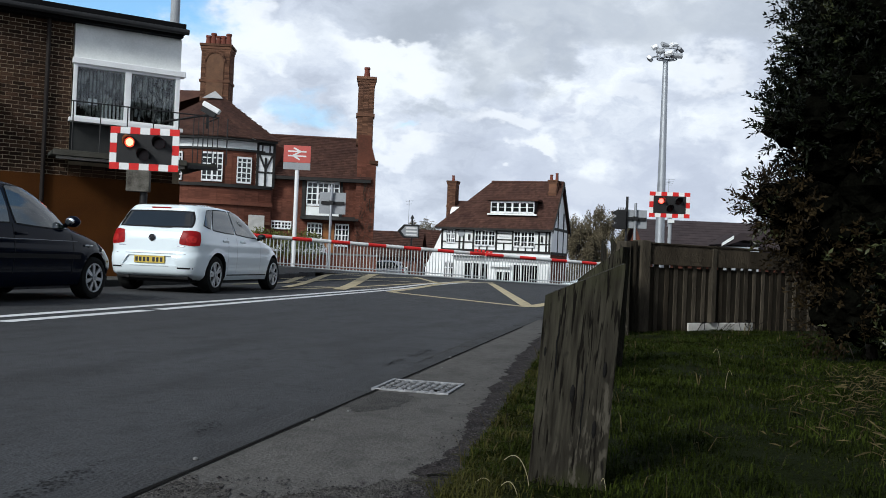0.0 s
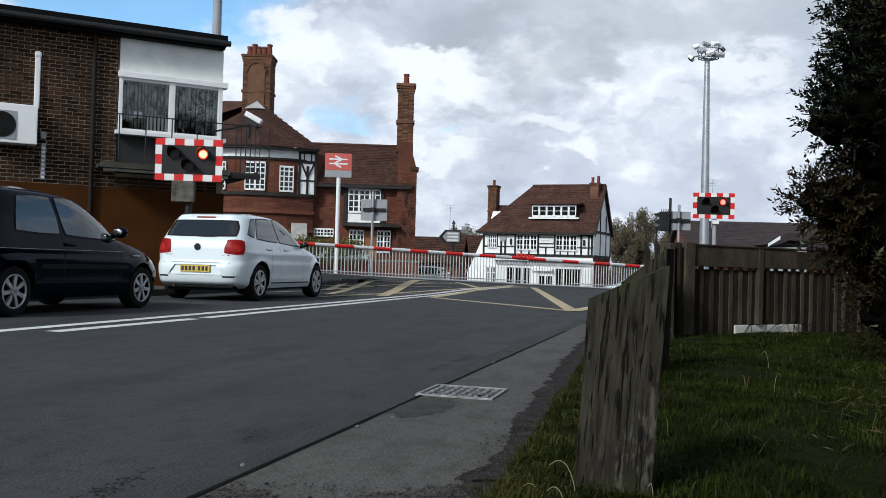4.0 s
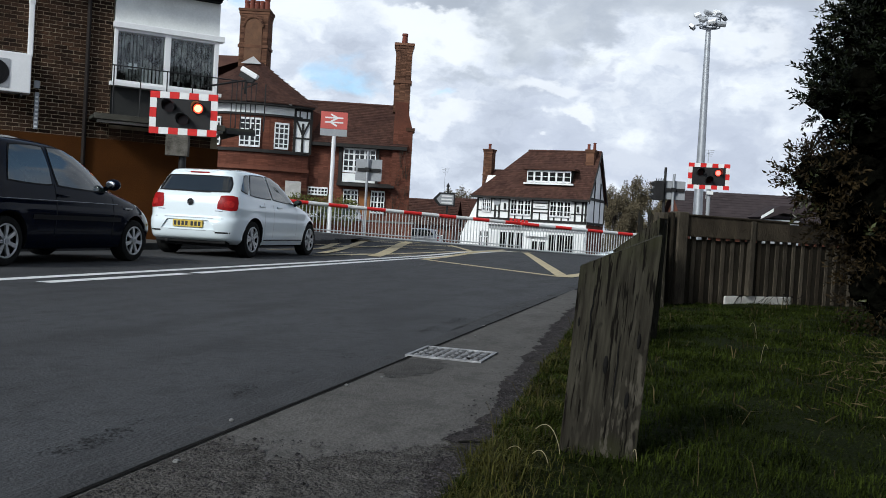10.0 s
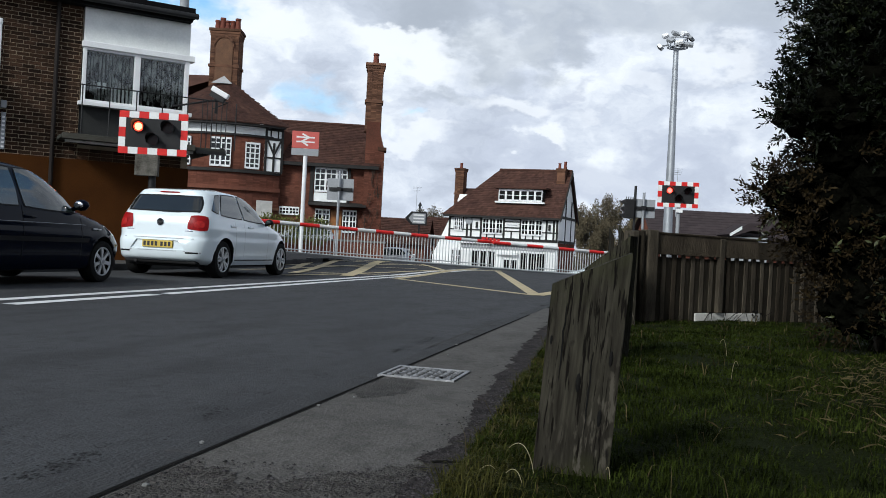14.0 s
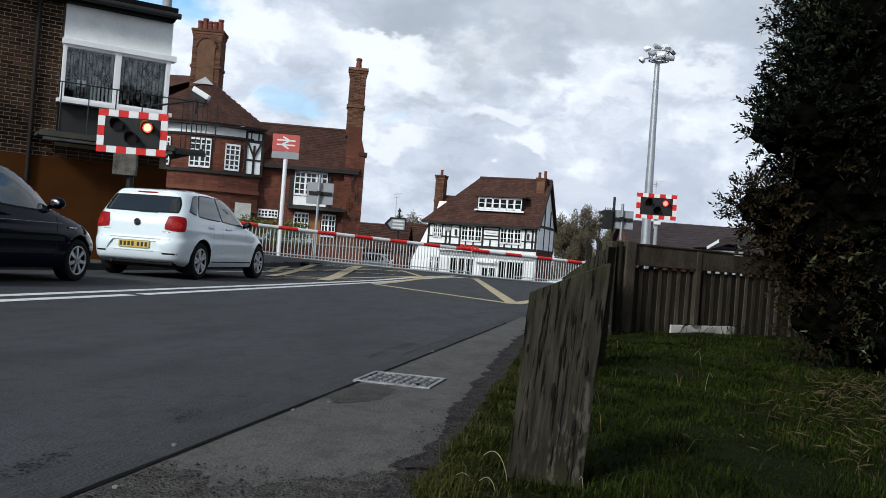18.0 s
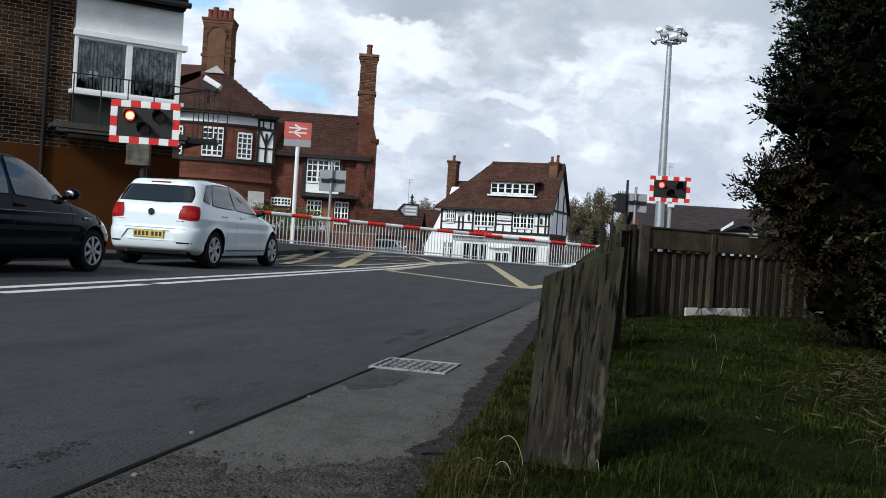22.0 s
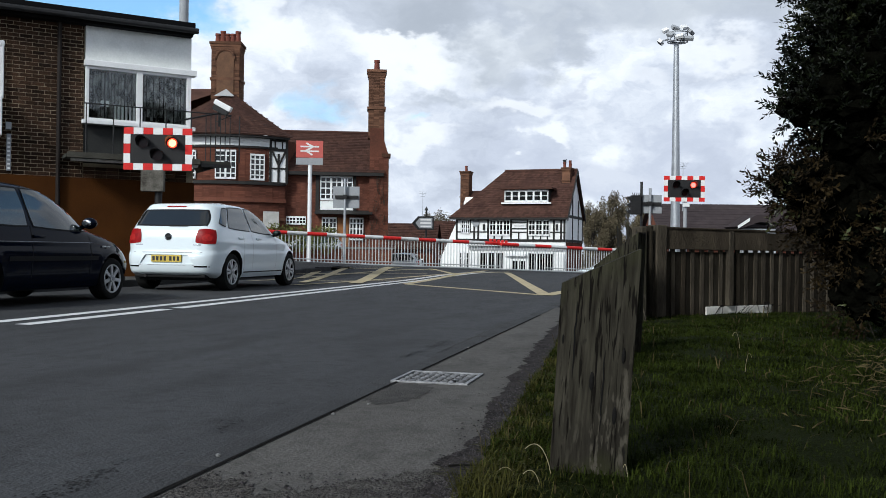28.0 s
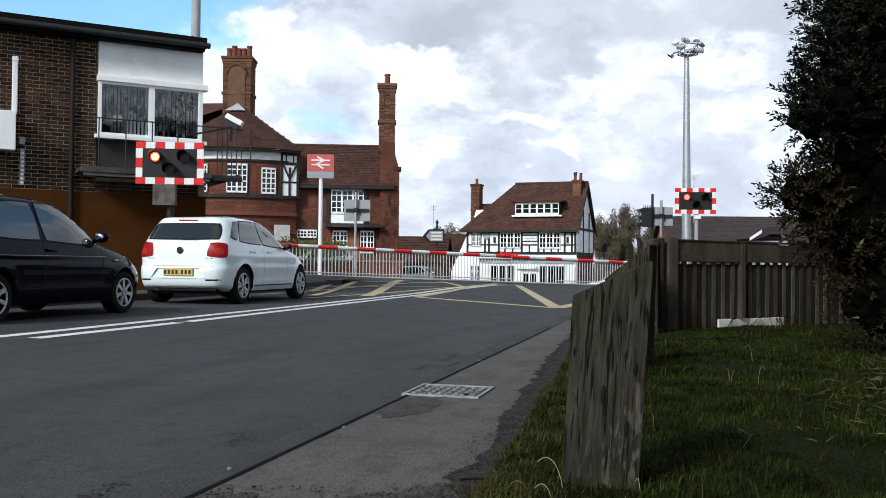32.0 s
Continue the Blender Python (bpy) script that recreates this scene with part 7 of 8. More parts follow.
def timber_pub():
    p = thing("timbered_pub", "white and black timbered pub with brown tiled roof", "pub", pose(3.5, 86.1, -2.1, 0, 0, -21.6))
    w, d, e, f = 10.6, 7.4, 6.25, 3.9   # width, depth, eaves, first floor
    part("wall", prism([(0, 0), (w, 0), (w, e), (0, e)], 0, d), RENDER_W, p, "white rendered wall")
    part("gable", solid([(w, 0, e), (w, d, e), (w, d / 2, e + 4.45), (w - 0.2, 0, e), (w - 0.2, d, e), (w - 0.2, d / 2, e + 4.45)], [(0, 1, 2), (3, 5, 4), (0, 2, 5, 3), (1, 4, 5, 2)]), RENDER_W, p, "white rendered gable")
    part("side_panel", box(w, w + 0.04, 0.1, d, f, e), RENDER_W, p, "white rendered side panel")
    rz = e + 4.45
    part("roof", solid([(-0.6, -0.5, e - 0.25), (w + 0.25, -0.5, e - 0.25), (w + 0.25, d / 2, rz), (3.7, d / 2, rz), (-0.6, d + 0.5, e - 0.25), (w + 0.25, d + 0.5, e - 0.25)], [(0, 1, 2, 3), (3, 2, 5, 4), (0, 3, 4)]), TILE, p, "brown tiled roof hipped at one end")
    tile_plane(p, ((-0.6, -0.5, e - 0.25), (w + 0.25, -0.5, e - 0.25), (w + 0.25, d / 2, rz), (3.7, d / 2, rz)), 26, 44, TILE, 0.025)
    part("ridge", tube((3.7, d / 2, rz + 0.02), (w + 0.25, d / 2, rz + 0.02), 0.12, n=8), TILE, p)
    for y0, z0, y1, z1 in ((-0.5, e - 0.3, d / 2, rz), (d / 2, rz, d + 0.5, e - 0.3)):
        part("barge_board", solid([(w + 0.25, y0, z0 - 0.28), (w + 0.25, y1, z1 - 0.28), (w + 0.25, y1, z1 + 0.05), (w + 0.25, y0, z0 + 0.05), (w + 0.33, y0, z0 - 0.28), (w + 0.33, y1, z1 - 0.28), (w + 0.33, y1, z1 + 0.05), (w + 0.33, y0, z0 + 0.05)],
                                  [(0, 1, 2, 3), (4, 7, 6, 5), (0, 4, 5, 1), (1, 5, 6, 2), (2, 6, 7, 3), (3, 7, 4, 0)]), TIMBER, p)
    part("eaves_board", box(-0.5, w + 0.2, -0.5, -0.3, e - 0.42, e - 0.2), TIMBER, p)
    # lower rear roof with the far chimney
    part("rear_roof", solid([(-0.3, 1.2, e), (3.4, 4.2, e + 2.6), (-0.3, 4.2, e + 2.6), (-1.2, 7, e), (4.2, 7, e)], [(0, 1, 2), (0, 2, 3), (2, 1, 4, 3)]), TILE, p)
    part("rear_gable", solid([(-0.2, 1.9, e + 0.1), (1.4, 2.6, e + 1.9), (-0.1, 3.0, e + 1.9)], [(0, 1, 2)]), RENDER_W, p)
    chimney(p, -0.72, 0.16, 3.2, 4.2, e + 0.0, e + 4.5, 1, "slender brick chimney")
    chimney(p, w - 0.95, w - 0.2, 2.5, 3.6, e + 2.3, e + 4.6, 2, "brick chimney on the roof slope")
    part("flashing", box(w - 1.1, w - 0.1, 2.2, 2.6, e + 2.1, e + 2.5), LEAD, p)
    # dormer
    D = thing("dormer", "", "")
    D.parent = p
    D.matrix_basis = pose(4.65, 0.4, e + 1.08)
    part("cheeks", box(0, 4.2, 0.12, 2.4, 0, 1.35), TIMBER, D)
    window_unit(D, pose(0.0, 0.0, 0.15), 4.2, 1.15, 6, 1, 2, 0.05, 0.17)
    part("dormer_roof", box(-0.35, 4.6, -0.3, 2.8, 1.33, 1.5), TILE, D)
    part("sill", box(-0.3, 4.45, -0.12, 0.1, -0.02, 0.13), WHITE, D)
    # timber framing of the upper floor
    def beam(x0, x1, z0, z1):
        part("beam", box(x0, x1, -0.07, 0.01, z0, z1), TIMBER, p)
    beam(0, w, f - 0.12, f + 0.12)
    beam(0, w, e - 0.5, e - 0.3)
    beam(0, w, f + 0.72, f + 0.82)
    for x in (0.0, 1.75, 2.15, 3.12, 5.36, 6.95, 9.42, 10.1, w - 0.2):
        beam(x, x + 0.17, f, e - 0.3)
    for x in (0.5, 0.95, 1.4):
        beam(x, x + 0.08, f + 0.8, e - 0.4)
    for x in (3.75, 4.5, 6.12, 7.5, 8.2, 8.85):
        beam(x, x + 0.12, f, f + 0.72)
    beam(5.36, 6.95, f + 1.05, f + 1.13)
    beam(5.36, 6.95, e - 0.75, e - 0.67)
    part("sign_board", box(5.55, 6.9, -0.1, 0.0, f + 1.15, f + 1.55), SIGNW, p, "pale painted sign board")
    part("sign_bar", box(5.75, 6.7, -0.12, -0.1, f + 1.32, f + 1.38), GREYP, p)
    for x in (3.35, 7.12):
        window_unit(p, pose(x, -0.08, f + 0.42), 2.0, 1.55, 3, 2, 3, 0.06, 0.15)
    window_unit(p, pose(0.55, -0.08, f + 0.6), 0.85, 1.35, 2, 2, 3, 0.07, 0.12)
    for x in (2.72, 9.7):
        part("wall_lantern", box(x, x + 0.16, -0.2, 0.0, f + 0.95, f + 1.5), TIMBER, p)
    part("round_sign", tube((2.0, -0.1, e - 0.75), (2.0, -0.04, e - 0.75), 0.34, n=20), GREYP, p)
    part("side_brickwork", box(w + 0.002, w + 0.05, 0.1, d, 0.0, f - 0.13), HBRICK, p, "brick lower side wall")
    part("lean_to", prism([(-0.002, 0.0), (-0.002, 5.7), (-0.15, 5.7), (-1.75, 2.1), (-1.75, 0.0)], 0.6, 4.2), RENDER_W, p, "white rendered lean-to")
    part("lean_to_roof", prism([(-0.002, 5.82), (-0.2, 5.82), (-1.9, 2.0), (-1.9, 1.85), (-0.16, 5.70), (-0.002, 5.70)], 0.66, 4.3), TILE, p)
    # side timbers
    for y in (2.6, 5.2, d - 0.15):
        part("beam", box(w + 0.03, w + 0.1, y, y + 0.16, f - 0.2, e + (1.8 if y == 2.6 else 1.6 if y == 5.2 else 0)), TIMBER, p)
    part("beam", box(w + 0.03, w + 0.1, 0, d, e - 0.2, e + 0.05), TIMBER, p)
    part("beam", box(w + 0.03, w + 0.1, 0, d, f - 0.12, f + 0.12), TIMBER, p)
    # ground floor
    window_unit(p, pose(0.35, -0.08, 0.9), 1.0, 1.9, 2, 2, 3, 0.07, 0.14)
    for x, ww in ((2.45, 2.3), (7.1, 2.45)):
        window_unit(p, pose(x, -0.08, 0.75), ww, 2.05, 3, 1, 1, 0.05, 0.1)
    part("fascia_board", box(1.4, w - 0.1, -0.16, 0.0, 2.98, 3.28), RENDER_G, p, "grey sign board above the windows")
    part("canopy", box(1.3, w, -0.35, 0.0, 3.3, 3.38), TIMBER, p)
    part("lower_panel", box(2.4, 4.85, -0.1, 0.0, 0.2, 0.72), TIMBER, p, "dark panel below the window")
    part("lower_panel", box(7.05, 9.6, -0.1, 0.0, 0.2, 0.72), TIMBER, p, "dark panel below the window")
    dr = part("door", box(5.5, 6.95, -0.1, 0.0, 0.3, 2.3), RENDER_W, p, "white double door")
    for x in (5.6, 6.3):
        part("door_pane", box(x, x + 0.55, -0.13, -0.1, 0.6, 2.0), GLASS, dr)
    part("porch", box(4.95, 6.95, -0.5, 0.0, 2.45, 2.7), RENDER_W, p)
    part("door_surround", box(4.95, 5.5, -0.2, 0.0, 0.0, 2.45), RENDER_W, p)
    for x in (1.5, 9.75):
        part("notice_board", box(x, x + 0.78, -0.12, 0.0, 1.2, 2.7), SIGNW, p)


timber_pub()


def small_house(m, w, d, e, r, wall, label, wins=(), roof=TILE):
    h = thing("house", label, "house", m)
    part("wall", prism([(0, -1.5), (w, -1.5), (w, e), (0, e)], 0, d), wall, h)
    part("gable_end", solid([(0, 0, e), (0, d, e), (0, d / 2, r), (0.2, 0, e), (0.2, d, e), (0.2, d / 2, r)], [(0, 1, 2), (3, 5, 4), (0, 2, 5, 3), (1, 4, 5, 2)]), wall, h)
    part("gable_end", solid([(w, 0, e), (w, d, e), (w, d / 2, r), (w - 0.2, 0, e), (w - 0.2, d, e), (w - 0.2, d / 2, r)], [(0, 1, 2), (3, 5, 4), (0, 2, 5, 3), (1, 4, 5, 2)]), wall, h)
    part("roof", solid([(-0.3, -0.4, e - 0.2), (w + 0.3, -0.4, e - 0.2), (w + 0.3, d / 2, r + 0.06), (-0.3, d / 2, r + 0.06), (-0.3, d + 0.4, e - 0.2), (w + 0.3, d + 0.4, e - 0.2)], [(0, 1, 2, 3), (3, 2, 5, 4)]), roof, h, "brown tiled roof")
    tile_plane(h, ((-0.3, -0.4, e - 0.2), (w + 0.3, -0.4, e - 0.2), (w + 0.3, d / 2, r + 0.06), (-0.3, d / 2, r + 0.06)), 16, 26, roof, 0.05 if roof is TILE else 0.02)
    for x, z, ww, hh in wins:
        window_unit(h, pose(x, -0.06, z), ww, hh, 2, 1, 2, 0.06, 0.1)
    return h


SLATE = mat("dark_roof_tile", (0.058, 0.045, 0.046), (0.04, 0.032, 0.033), 0.9, 1.2, 30, 0.3, vary=0.12, spec=0.08)
small_house(pose(-3.2, 70, -1.9, 0, 0, -6), 4.2, 7, 2.9, 4.75, HBRICK, "low red brick house with brown tiled roof", ((0.6, 0.8, 1.2, 1.2), (2.4, 0.8, 1.2, 1.2)))
small_house(pose(1.0, 100, -2.1, 0, 0, 20), 5.2, 7, 2.6, 6.2, RENDER_W, "white rendered cottage behind the pub", ((1.2, 0.8, 1.2, 1.2),))
small_house(pose(15.2, 55, -1.2, 0, 0, -3), 9.0, 9, 2.6, 5.15, HBRICK, "low brick house with wide dark brown roof", ((2.0, 0.4, 1.4, 1.1),), SLATE)


def gabled_porch():
    """A small gable in front of the wide roof, with a white barge board."""
    g = thing("gabled_porch", "small tiled gable with a white barge board beside the low house", "porch", pose(19.25, 53.6, 0, 0, 0, -3))
    part("wall", prism([(0.2, -1.2), (2.2, -1.2), (2.2, 2.3), (0.2, 2.3)], 0.4, 3.0), RENDER_G, g)
    part("roof", prism([(-0.2, 2.42), (0.9, 3.12), (2.5, 3.2), (2.5, 2.6), (1.1, 2.7), (0.0, 2.3)], 0.0, 3.0), SLATE, g)
    part("barge_board", prism([(-0.2, 2.28), (0.5, 2.74), (0.5, 2.94), (-0.2, 2.46)], -0.06, -0.005), WHITE, g, "white barge board")


gabled_porch()


# ---- masts, signs and poles ----
def lamp_mast():
    m = thing("lamp_mast", "tall grey steel floodlight mast over the station", "lamp mast", pose(12.83, 45, gz(12.83, 45), 0, -0.3, 0))
    base = -gz(12.83, 45)
    part("mast", tube((0, 0, 0), (0, 0, base + 11.3), 0.27, 0.13, 12), STEEL, m, smooth=True)
    part("door_collar", tube((0, 0, 0), (0, 0, 1.6), 0.3, 0.3, 12), STEEL, m)
    z = base + 11.3
    ring = [(0.06 + 0.5 * math.cos(a), 0.42 * math.sin(a)) for a in [k * math.tau / 12 for k in range(12)]]
    for dz in (0.04, 0.5):
        bm = bmesh.new()
        for (xa, ya), (xb, yb) in zip(ring, ring[1:] + ring[:1]):
            tube((xa, ya, z + dz), (xb, yb, z + dz), 0.035, n=6, bm=bm)
        part("hoop", bm, STEEL, m)
    for x, y in ring[::2]:
        part("upright", tube((x, y, z + 0.04), (x, y, z + 0.52), 0.028, n=6), STEEL, m)
    for x in (-0.3, 0.42):
        part("spoke", tube((0.06, 0, z), (x, 0, z + 0.06), 0.05, n=6), STEEL, m)
    part("side_arm", tube((-0.42, -0.2, z + 0.12), (-0.85, -0.3, z + 0.0), 0.04, n=6), STEEL, m)
    for i, (x, y, dz, t, w) in enumerate(((-0.42, -0.42, 0.3, 24, 0.17), (0.02, -0.5, 0.2, -8, 0.2), (0.42, -0.44, 0.12, 6, 0.3), (-0.62, -0.2, 0.55, -24, 0.15), (-0.15, -0.3, 0.66, 12, 0.2), (0.3, -0.3, 0.7, -10, 0.2), (0.66, -0.2, 0.5, 22, 0.17), (-0.9, -0.32, -0.06, 18, 0.16))):
        fl = part("floodlight", box(-w, w, -0.13, 0.13, -0.07, 0.1, bevel=0.03), UPVC if i % 2 else GREYP, m, m=pose(x, y, z + dz, 40, t, 15 * (i - 3)))
        part("glass", box(-w + 0.04, w - 0.04, -0.1, 0.1, -0.085, -0.07), BLACK, fl)


def station_sign():
    s = thing("station_sign", "faded red and white station sign on a tall white post", "sign", pose(-3.9, 32, gz(-3.9, 32), 0, 0, 4))
    z = -gz(-3.9, 32)
    part("post", tube((0.02, 0.06, 0), (0.02, 0.06, z + 4.4), 0.072, n=12), UPVC, s, smooth=True)
    part("board", box(-0.47, 0.47, -0.02, 0.02, z + 3.93, z + 4.53, bevel=0.01), SIGNRED, s, "faded red panel")
    part("lower_board", box(-0.47, 0.47, -0.02, 0.02, z + 3.68, z + 3.925, bevel=0.01), GREYP, s, "pale grey lower panel")
    for q in (4.32, 4.16):
        part("white_bar", box(-0.32, 0.32, -0.03, -0.02, z + q - 0.025, z + q + 0.025), SIGNW, s)
    for (x0, z0), (x1, z1) in (((-0.12, 4.44), (0.12, 4.32)), ((0.12, 4.32), (-0.14, 4.17)), ((-0.14, 4.17), (0.1, 4.03))):
        dx, dz = x1 - x0, z1 - z0
        k = 0.028 / math.hypot(dx, dz)
        part("white_bar", prism([(x0 - dz * k, z + z0 + dx * k), (x1 - dz * k, z + z1 + dx * k), (x1 + dz * k, z + z1 - dx * k), (x0 + dz * k, z + z0 - dx * k)], -0.033, -0.02), SIGNW, s)


def sign_back(x, y, z_mid, w, h, label, turn):
    s = thing("road_sign", label, "sign", pose(x, y, gz(x, y), 0, 0, turn))
    z = z_mid - gz(x, y)
    part("plate", box(-w * 0.46, w * 0.54, 0.05, 0.07, z - h / 2, z + h / 2, bevel=0.008), GREYP, s, "bare grey back of the sign")
    part("channel", box(-w * 0.38, w * 0.5, 0.0, 0.05, z - 0.05, z + 0.06), BLACK, s)
    part("post", tube((0, -0.05, 0), (0, -0.05, z + h * 0.85), 0.045, n=10), STEEL, s, smooth=True)
    part("clip", box(-0.07, 0.07, -0.11, 0.03, z - 0.06, z + 0.08), BLACK, s)
    return s


def traffic_signal():
    x, y = 7.1, 30
    s = thing("traffic_signal", "black traffic signal seen from the side on a dark post", "traffic signal", pose(x, y, gz(x, y)))
    z = 2.3 - gz(x, y)
    part("post", tube((0.3, 0, 0), (0.3, 0, z + 0.8), 0.045, n=8), BLACK, s)
    part("housing", box(-0.06, 0.26, -0.12, 0.12, z - 0.3, z + 0.34, bevel=0.02), BLACK, s)
    for dz in (-0.2, 0.02, 0.24):
        part("visor", solid([(-0.06, -0.1, z + dz + 0.08), (-0.06, 0.1, z + dz + 0.08), (-0.2, 0.08, z + dz + 0.02), (-0.2, -0.08, z + dz + 0.02), (-0.06, -0.1, z + dz - 0.08), (-0.06, 0.1, z + dz - 0.08)], [(0, 1, 2, 3), (0, 3, 4), (1, 5, 2), (4, 3, 2, 5)]), BLACK, s)
    for k in range(5):
        part("spike", tube((0.02 + 0.06 * k, 0, z + 0.33), (0.0 + 0.06 * k, 0, z + 0.43), 0.018, 0.008, 5), BLACK, s)


lamp_mast()
station_sign()
sign_back(-2.55, 31.0, 2.5, 0.9, 0.74, "bare grey back of a road sign on a steel post", 0)
sign_back(7.68, 30.0, 2.36, 0.78, 0.62, "grey road sign back on a post behind the fence", 0)
traffic_signal()


def direction_sign():
    x, y = 0.36, 60
    s = thing("direction_sign", "dark arrow-shaped direction sign with pale lettering on a post", "sign", pose(x, y, gz(x, y), 0, 0, 0))
    z = 2.55 - gz(x, y)
    part("post", tube((0.1, 0.1, 0), (0.1, 0.1, z + 0.9), 0.06, n=8), BLACK, s)
    part("board", prism([(-0.85, z), (-0.45, z - 0.45), (0.6, z - 0.45), (0.6, z + 0.45), (-0.45, z + 0.45)], -0.03, 0.03), BLACK, s)
    part("face", prism([(-0.62, z), (-0.35, z - 0.34), (0.5, z - 0.34), (0.5, z + 0.34), (-0.35, z + 0.34)], -0.04, -0.03), GREYP, s, "grey sign face")
    for dz in (-0.22, 0.0, 0.22):
        part("text_bar", box(-0.3, 0.42, -0.055, -0.04, z + dz - 0.05, z + dz + 0.05), SIGNW, s)
    part("finial", tube((0.1, 0.1, z + 0.85), (0.1, 0.1, z + 1.1), 0.14, 0.02, 8), BLACK, s)


def aerial(x, y, z0, z1, label):
    a = thing("aerial", label, "aerial", pose(x, y, z0))
    part("pole", tube((0, 0, 0), (0, 0, z1 - z0), 0.02, n=6), STEEL, a)
    for k in range(4):
        part("element", tube((-0.35 + 0.05 * k, 0, z1 - z0 - 0.12 * k), (0.35 - 0.05 * k, 0, z1 - z0 - 0.12 * k), 0.009, n=5), STEEL, a)
    part("boom", tube((0, -0.3, z1 - z0 - 0.2), (0, 0.5, z1 - z0 - 0.2), 0.016, n=5), STEEL, a)


direction_sign()
aerial(0.25, 72, 2.7, 5.4, "thin television aerial on a chimney pole")
aerial(16.4, 56, 3.4, 6.4, "thin television aerial above a brown roof")


# ---- planting in the distance ----
def tree(x, y, height, spread, seed, label, density=14000, leaf=0.24):
    t = thing("tree", label, "tree", pose(x, y, gz(x, y)))
    rnd = random.Random(seed)
    bm = tube((0, 0, -0.3), (0, 0, height * 0.45), 0.2, 0.13, 8)
    tube((0, 0, height * 0.45), (0.1, 0, height * 0.95), 0.13, 0.03, 6, bm)
    lumps = []
    for k in range(13):
        z = height * rnd.uniform(0.25, 0.6)
        a = rnd.uniform(0, 6.28)
        r = spread * rnd.uniform(0.35, 0.8)
        e = Vector((r * math.cos(a), r * math.sin(a), z + height * rnd.uniform(0.12, 0.38)))
        tube((0, 0, z), e, 0.07, 0.02, 5, bm)
        for q in range(3):
            tube(e * 0.8 + Vector((0, 0, z * 0.2)), e + Vector((rnd.uniform(-1, 1), rnd.uniform(-1, 1), rnd.uniform(0.2, 1.2))), 0.025, 0.008, 4, bm)
        lumps.append((e.x, e.y, e.z, spread * rnd.uniform(0.16, 0.34), spread * 0.3, height * rnd.uniform(0.1, 0.2)))
    lumps += [(rnd.uniform(-0.6, 0.6) * spread, rnd.uniform(-0.4, 0.4) * spread, height * rnd.uniform(0.15, 0.35), spread * 0.4, spread * 0.4, height * 0.16) for k in range(7)]
    lumps.append((0.1, 0, height * 0.88, spread * 0.2, spread * 0.2, height * 0.14))
    part("trunk", bm, BARK, t)
    leaf_cloud("crown", lumps, density, leaf, FARLEAF, t, seed, 0.8, "thin brownish spring foliage")


tree(21.5, 105, 8.0, 2.6, 51, "thinly leaved brownish tree behind the pub")
tree(25.0, 108, 9.4, 2.8, 52, "taller brownish tree in early leaf")
tree(28.5, 110, 8.2, 2.6, 53, "brownish tree in early leaf behind the fence")
tree(18.5, 116, 7.0, 2.4, 56, "low brownish tree behind the pub")
tree(33.0, 112, 8.0, 3.0, 57, "brownish tree in early leaf by the station")
tree(23.2, 98, 6.4, 2.8, 58, "low brownish thicket behind the pub", 9000)
tree(26.8, 99, 6.0, 3.0, 59, "low brownish thicket behind the fence", 9000)
tree(30.6, 100, 6.2, 3.0, 60, "low brownish thicket by the station", 9000)
tree(20.0, 103, 7.6, 2.0, 64, "upright brownish tree beside the pub")
tree(22.6, 107, 9.6, 2.2, 65, "tall thin tree in early leaf")
tree(2.8, 125, 8.4, 2.6, 54, "distant dark tree beyond the cottages")
tree(5.0, 130, 7.4, 2.4, 55, "distant dark bushy tree beyond the cottages")


def inn_hedge():
    h = thing("clipped_hedge", "yellow-green clipped hedge in front of the inn", "hedge")
    lumps = [(-6.4 + 0.75 * i, 40 + 0.1 * (i % 2), 1.15, 0.62, 0.6, 0.62) for i in range(4)]
    leaf_cloud("leaves", lumps, 2600, 0.13, HEDGE, h, 61, 0.5)
    twigs("stems", lumps, 40, h, 62, 0.3, 0.02)
    w = thing("garden_wall", "low brick garden wall in front of the inn", "wall")
    part("wall", box(-8, -1.2, 40.6, 40.85, -0.8, 0.75), HBRICK, w)
    part("coping", box(-8.05, -1.15, 40.55, 40.9, 0.75, 0.83), CONCRETE, w)


inn_hedge()


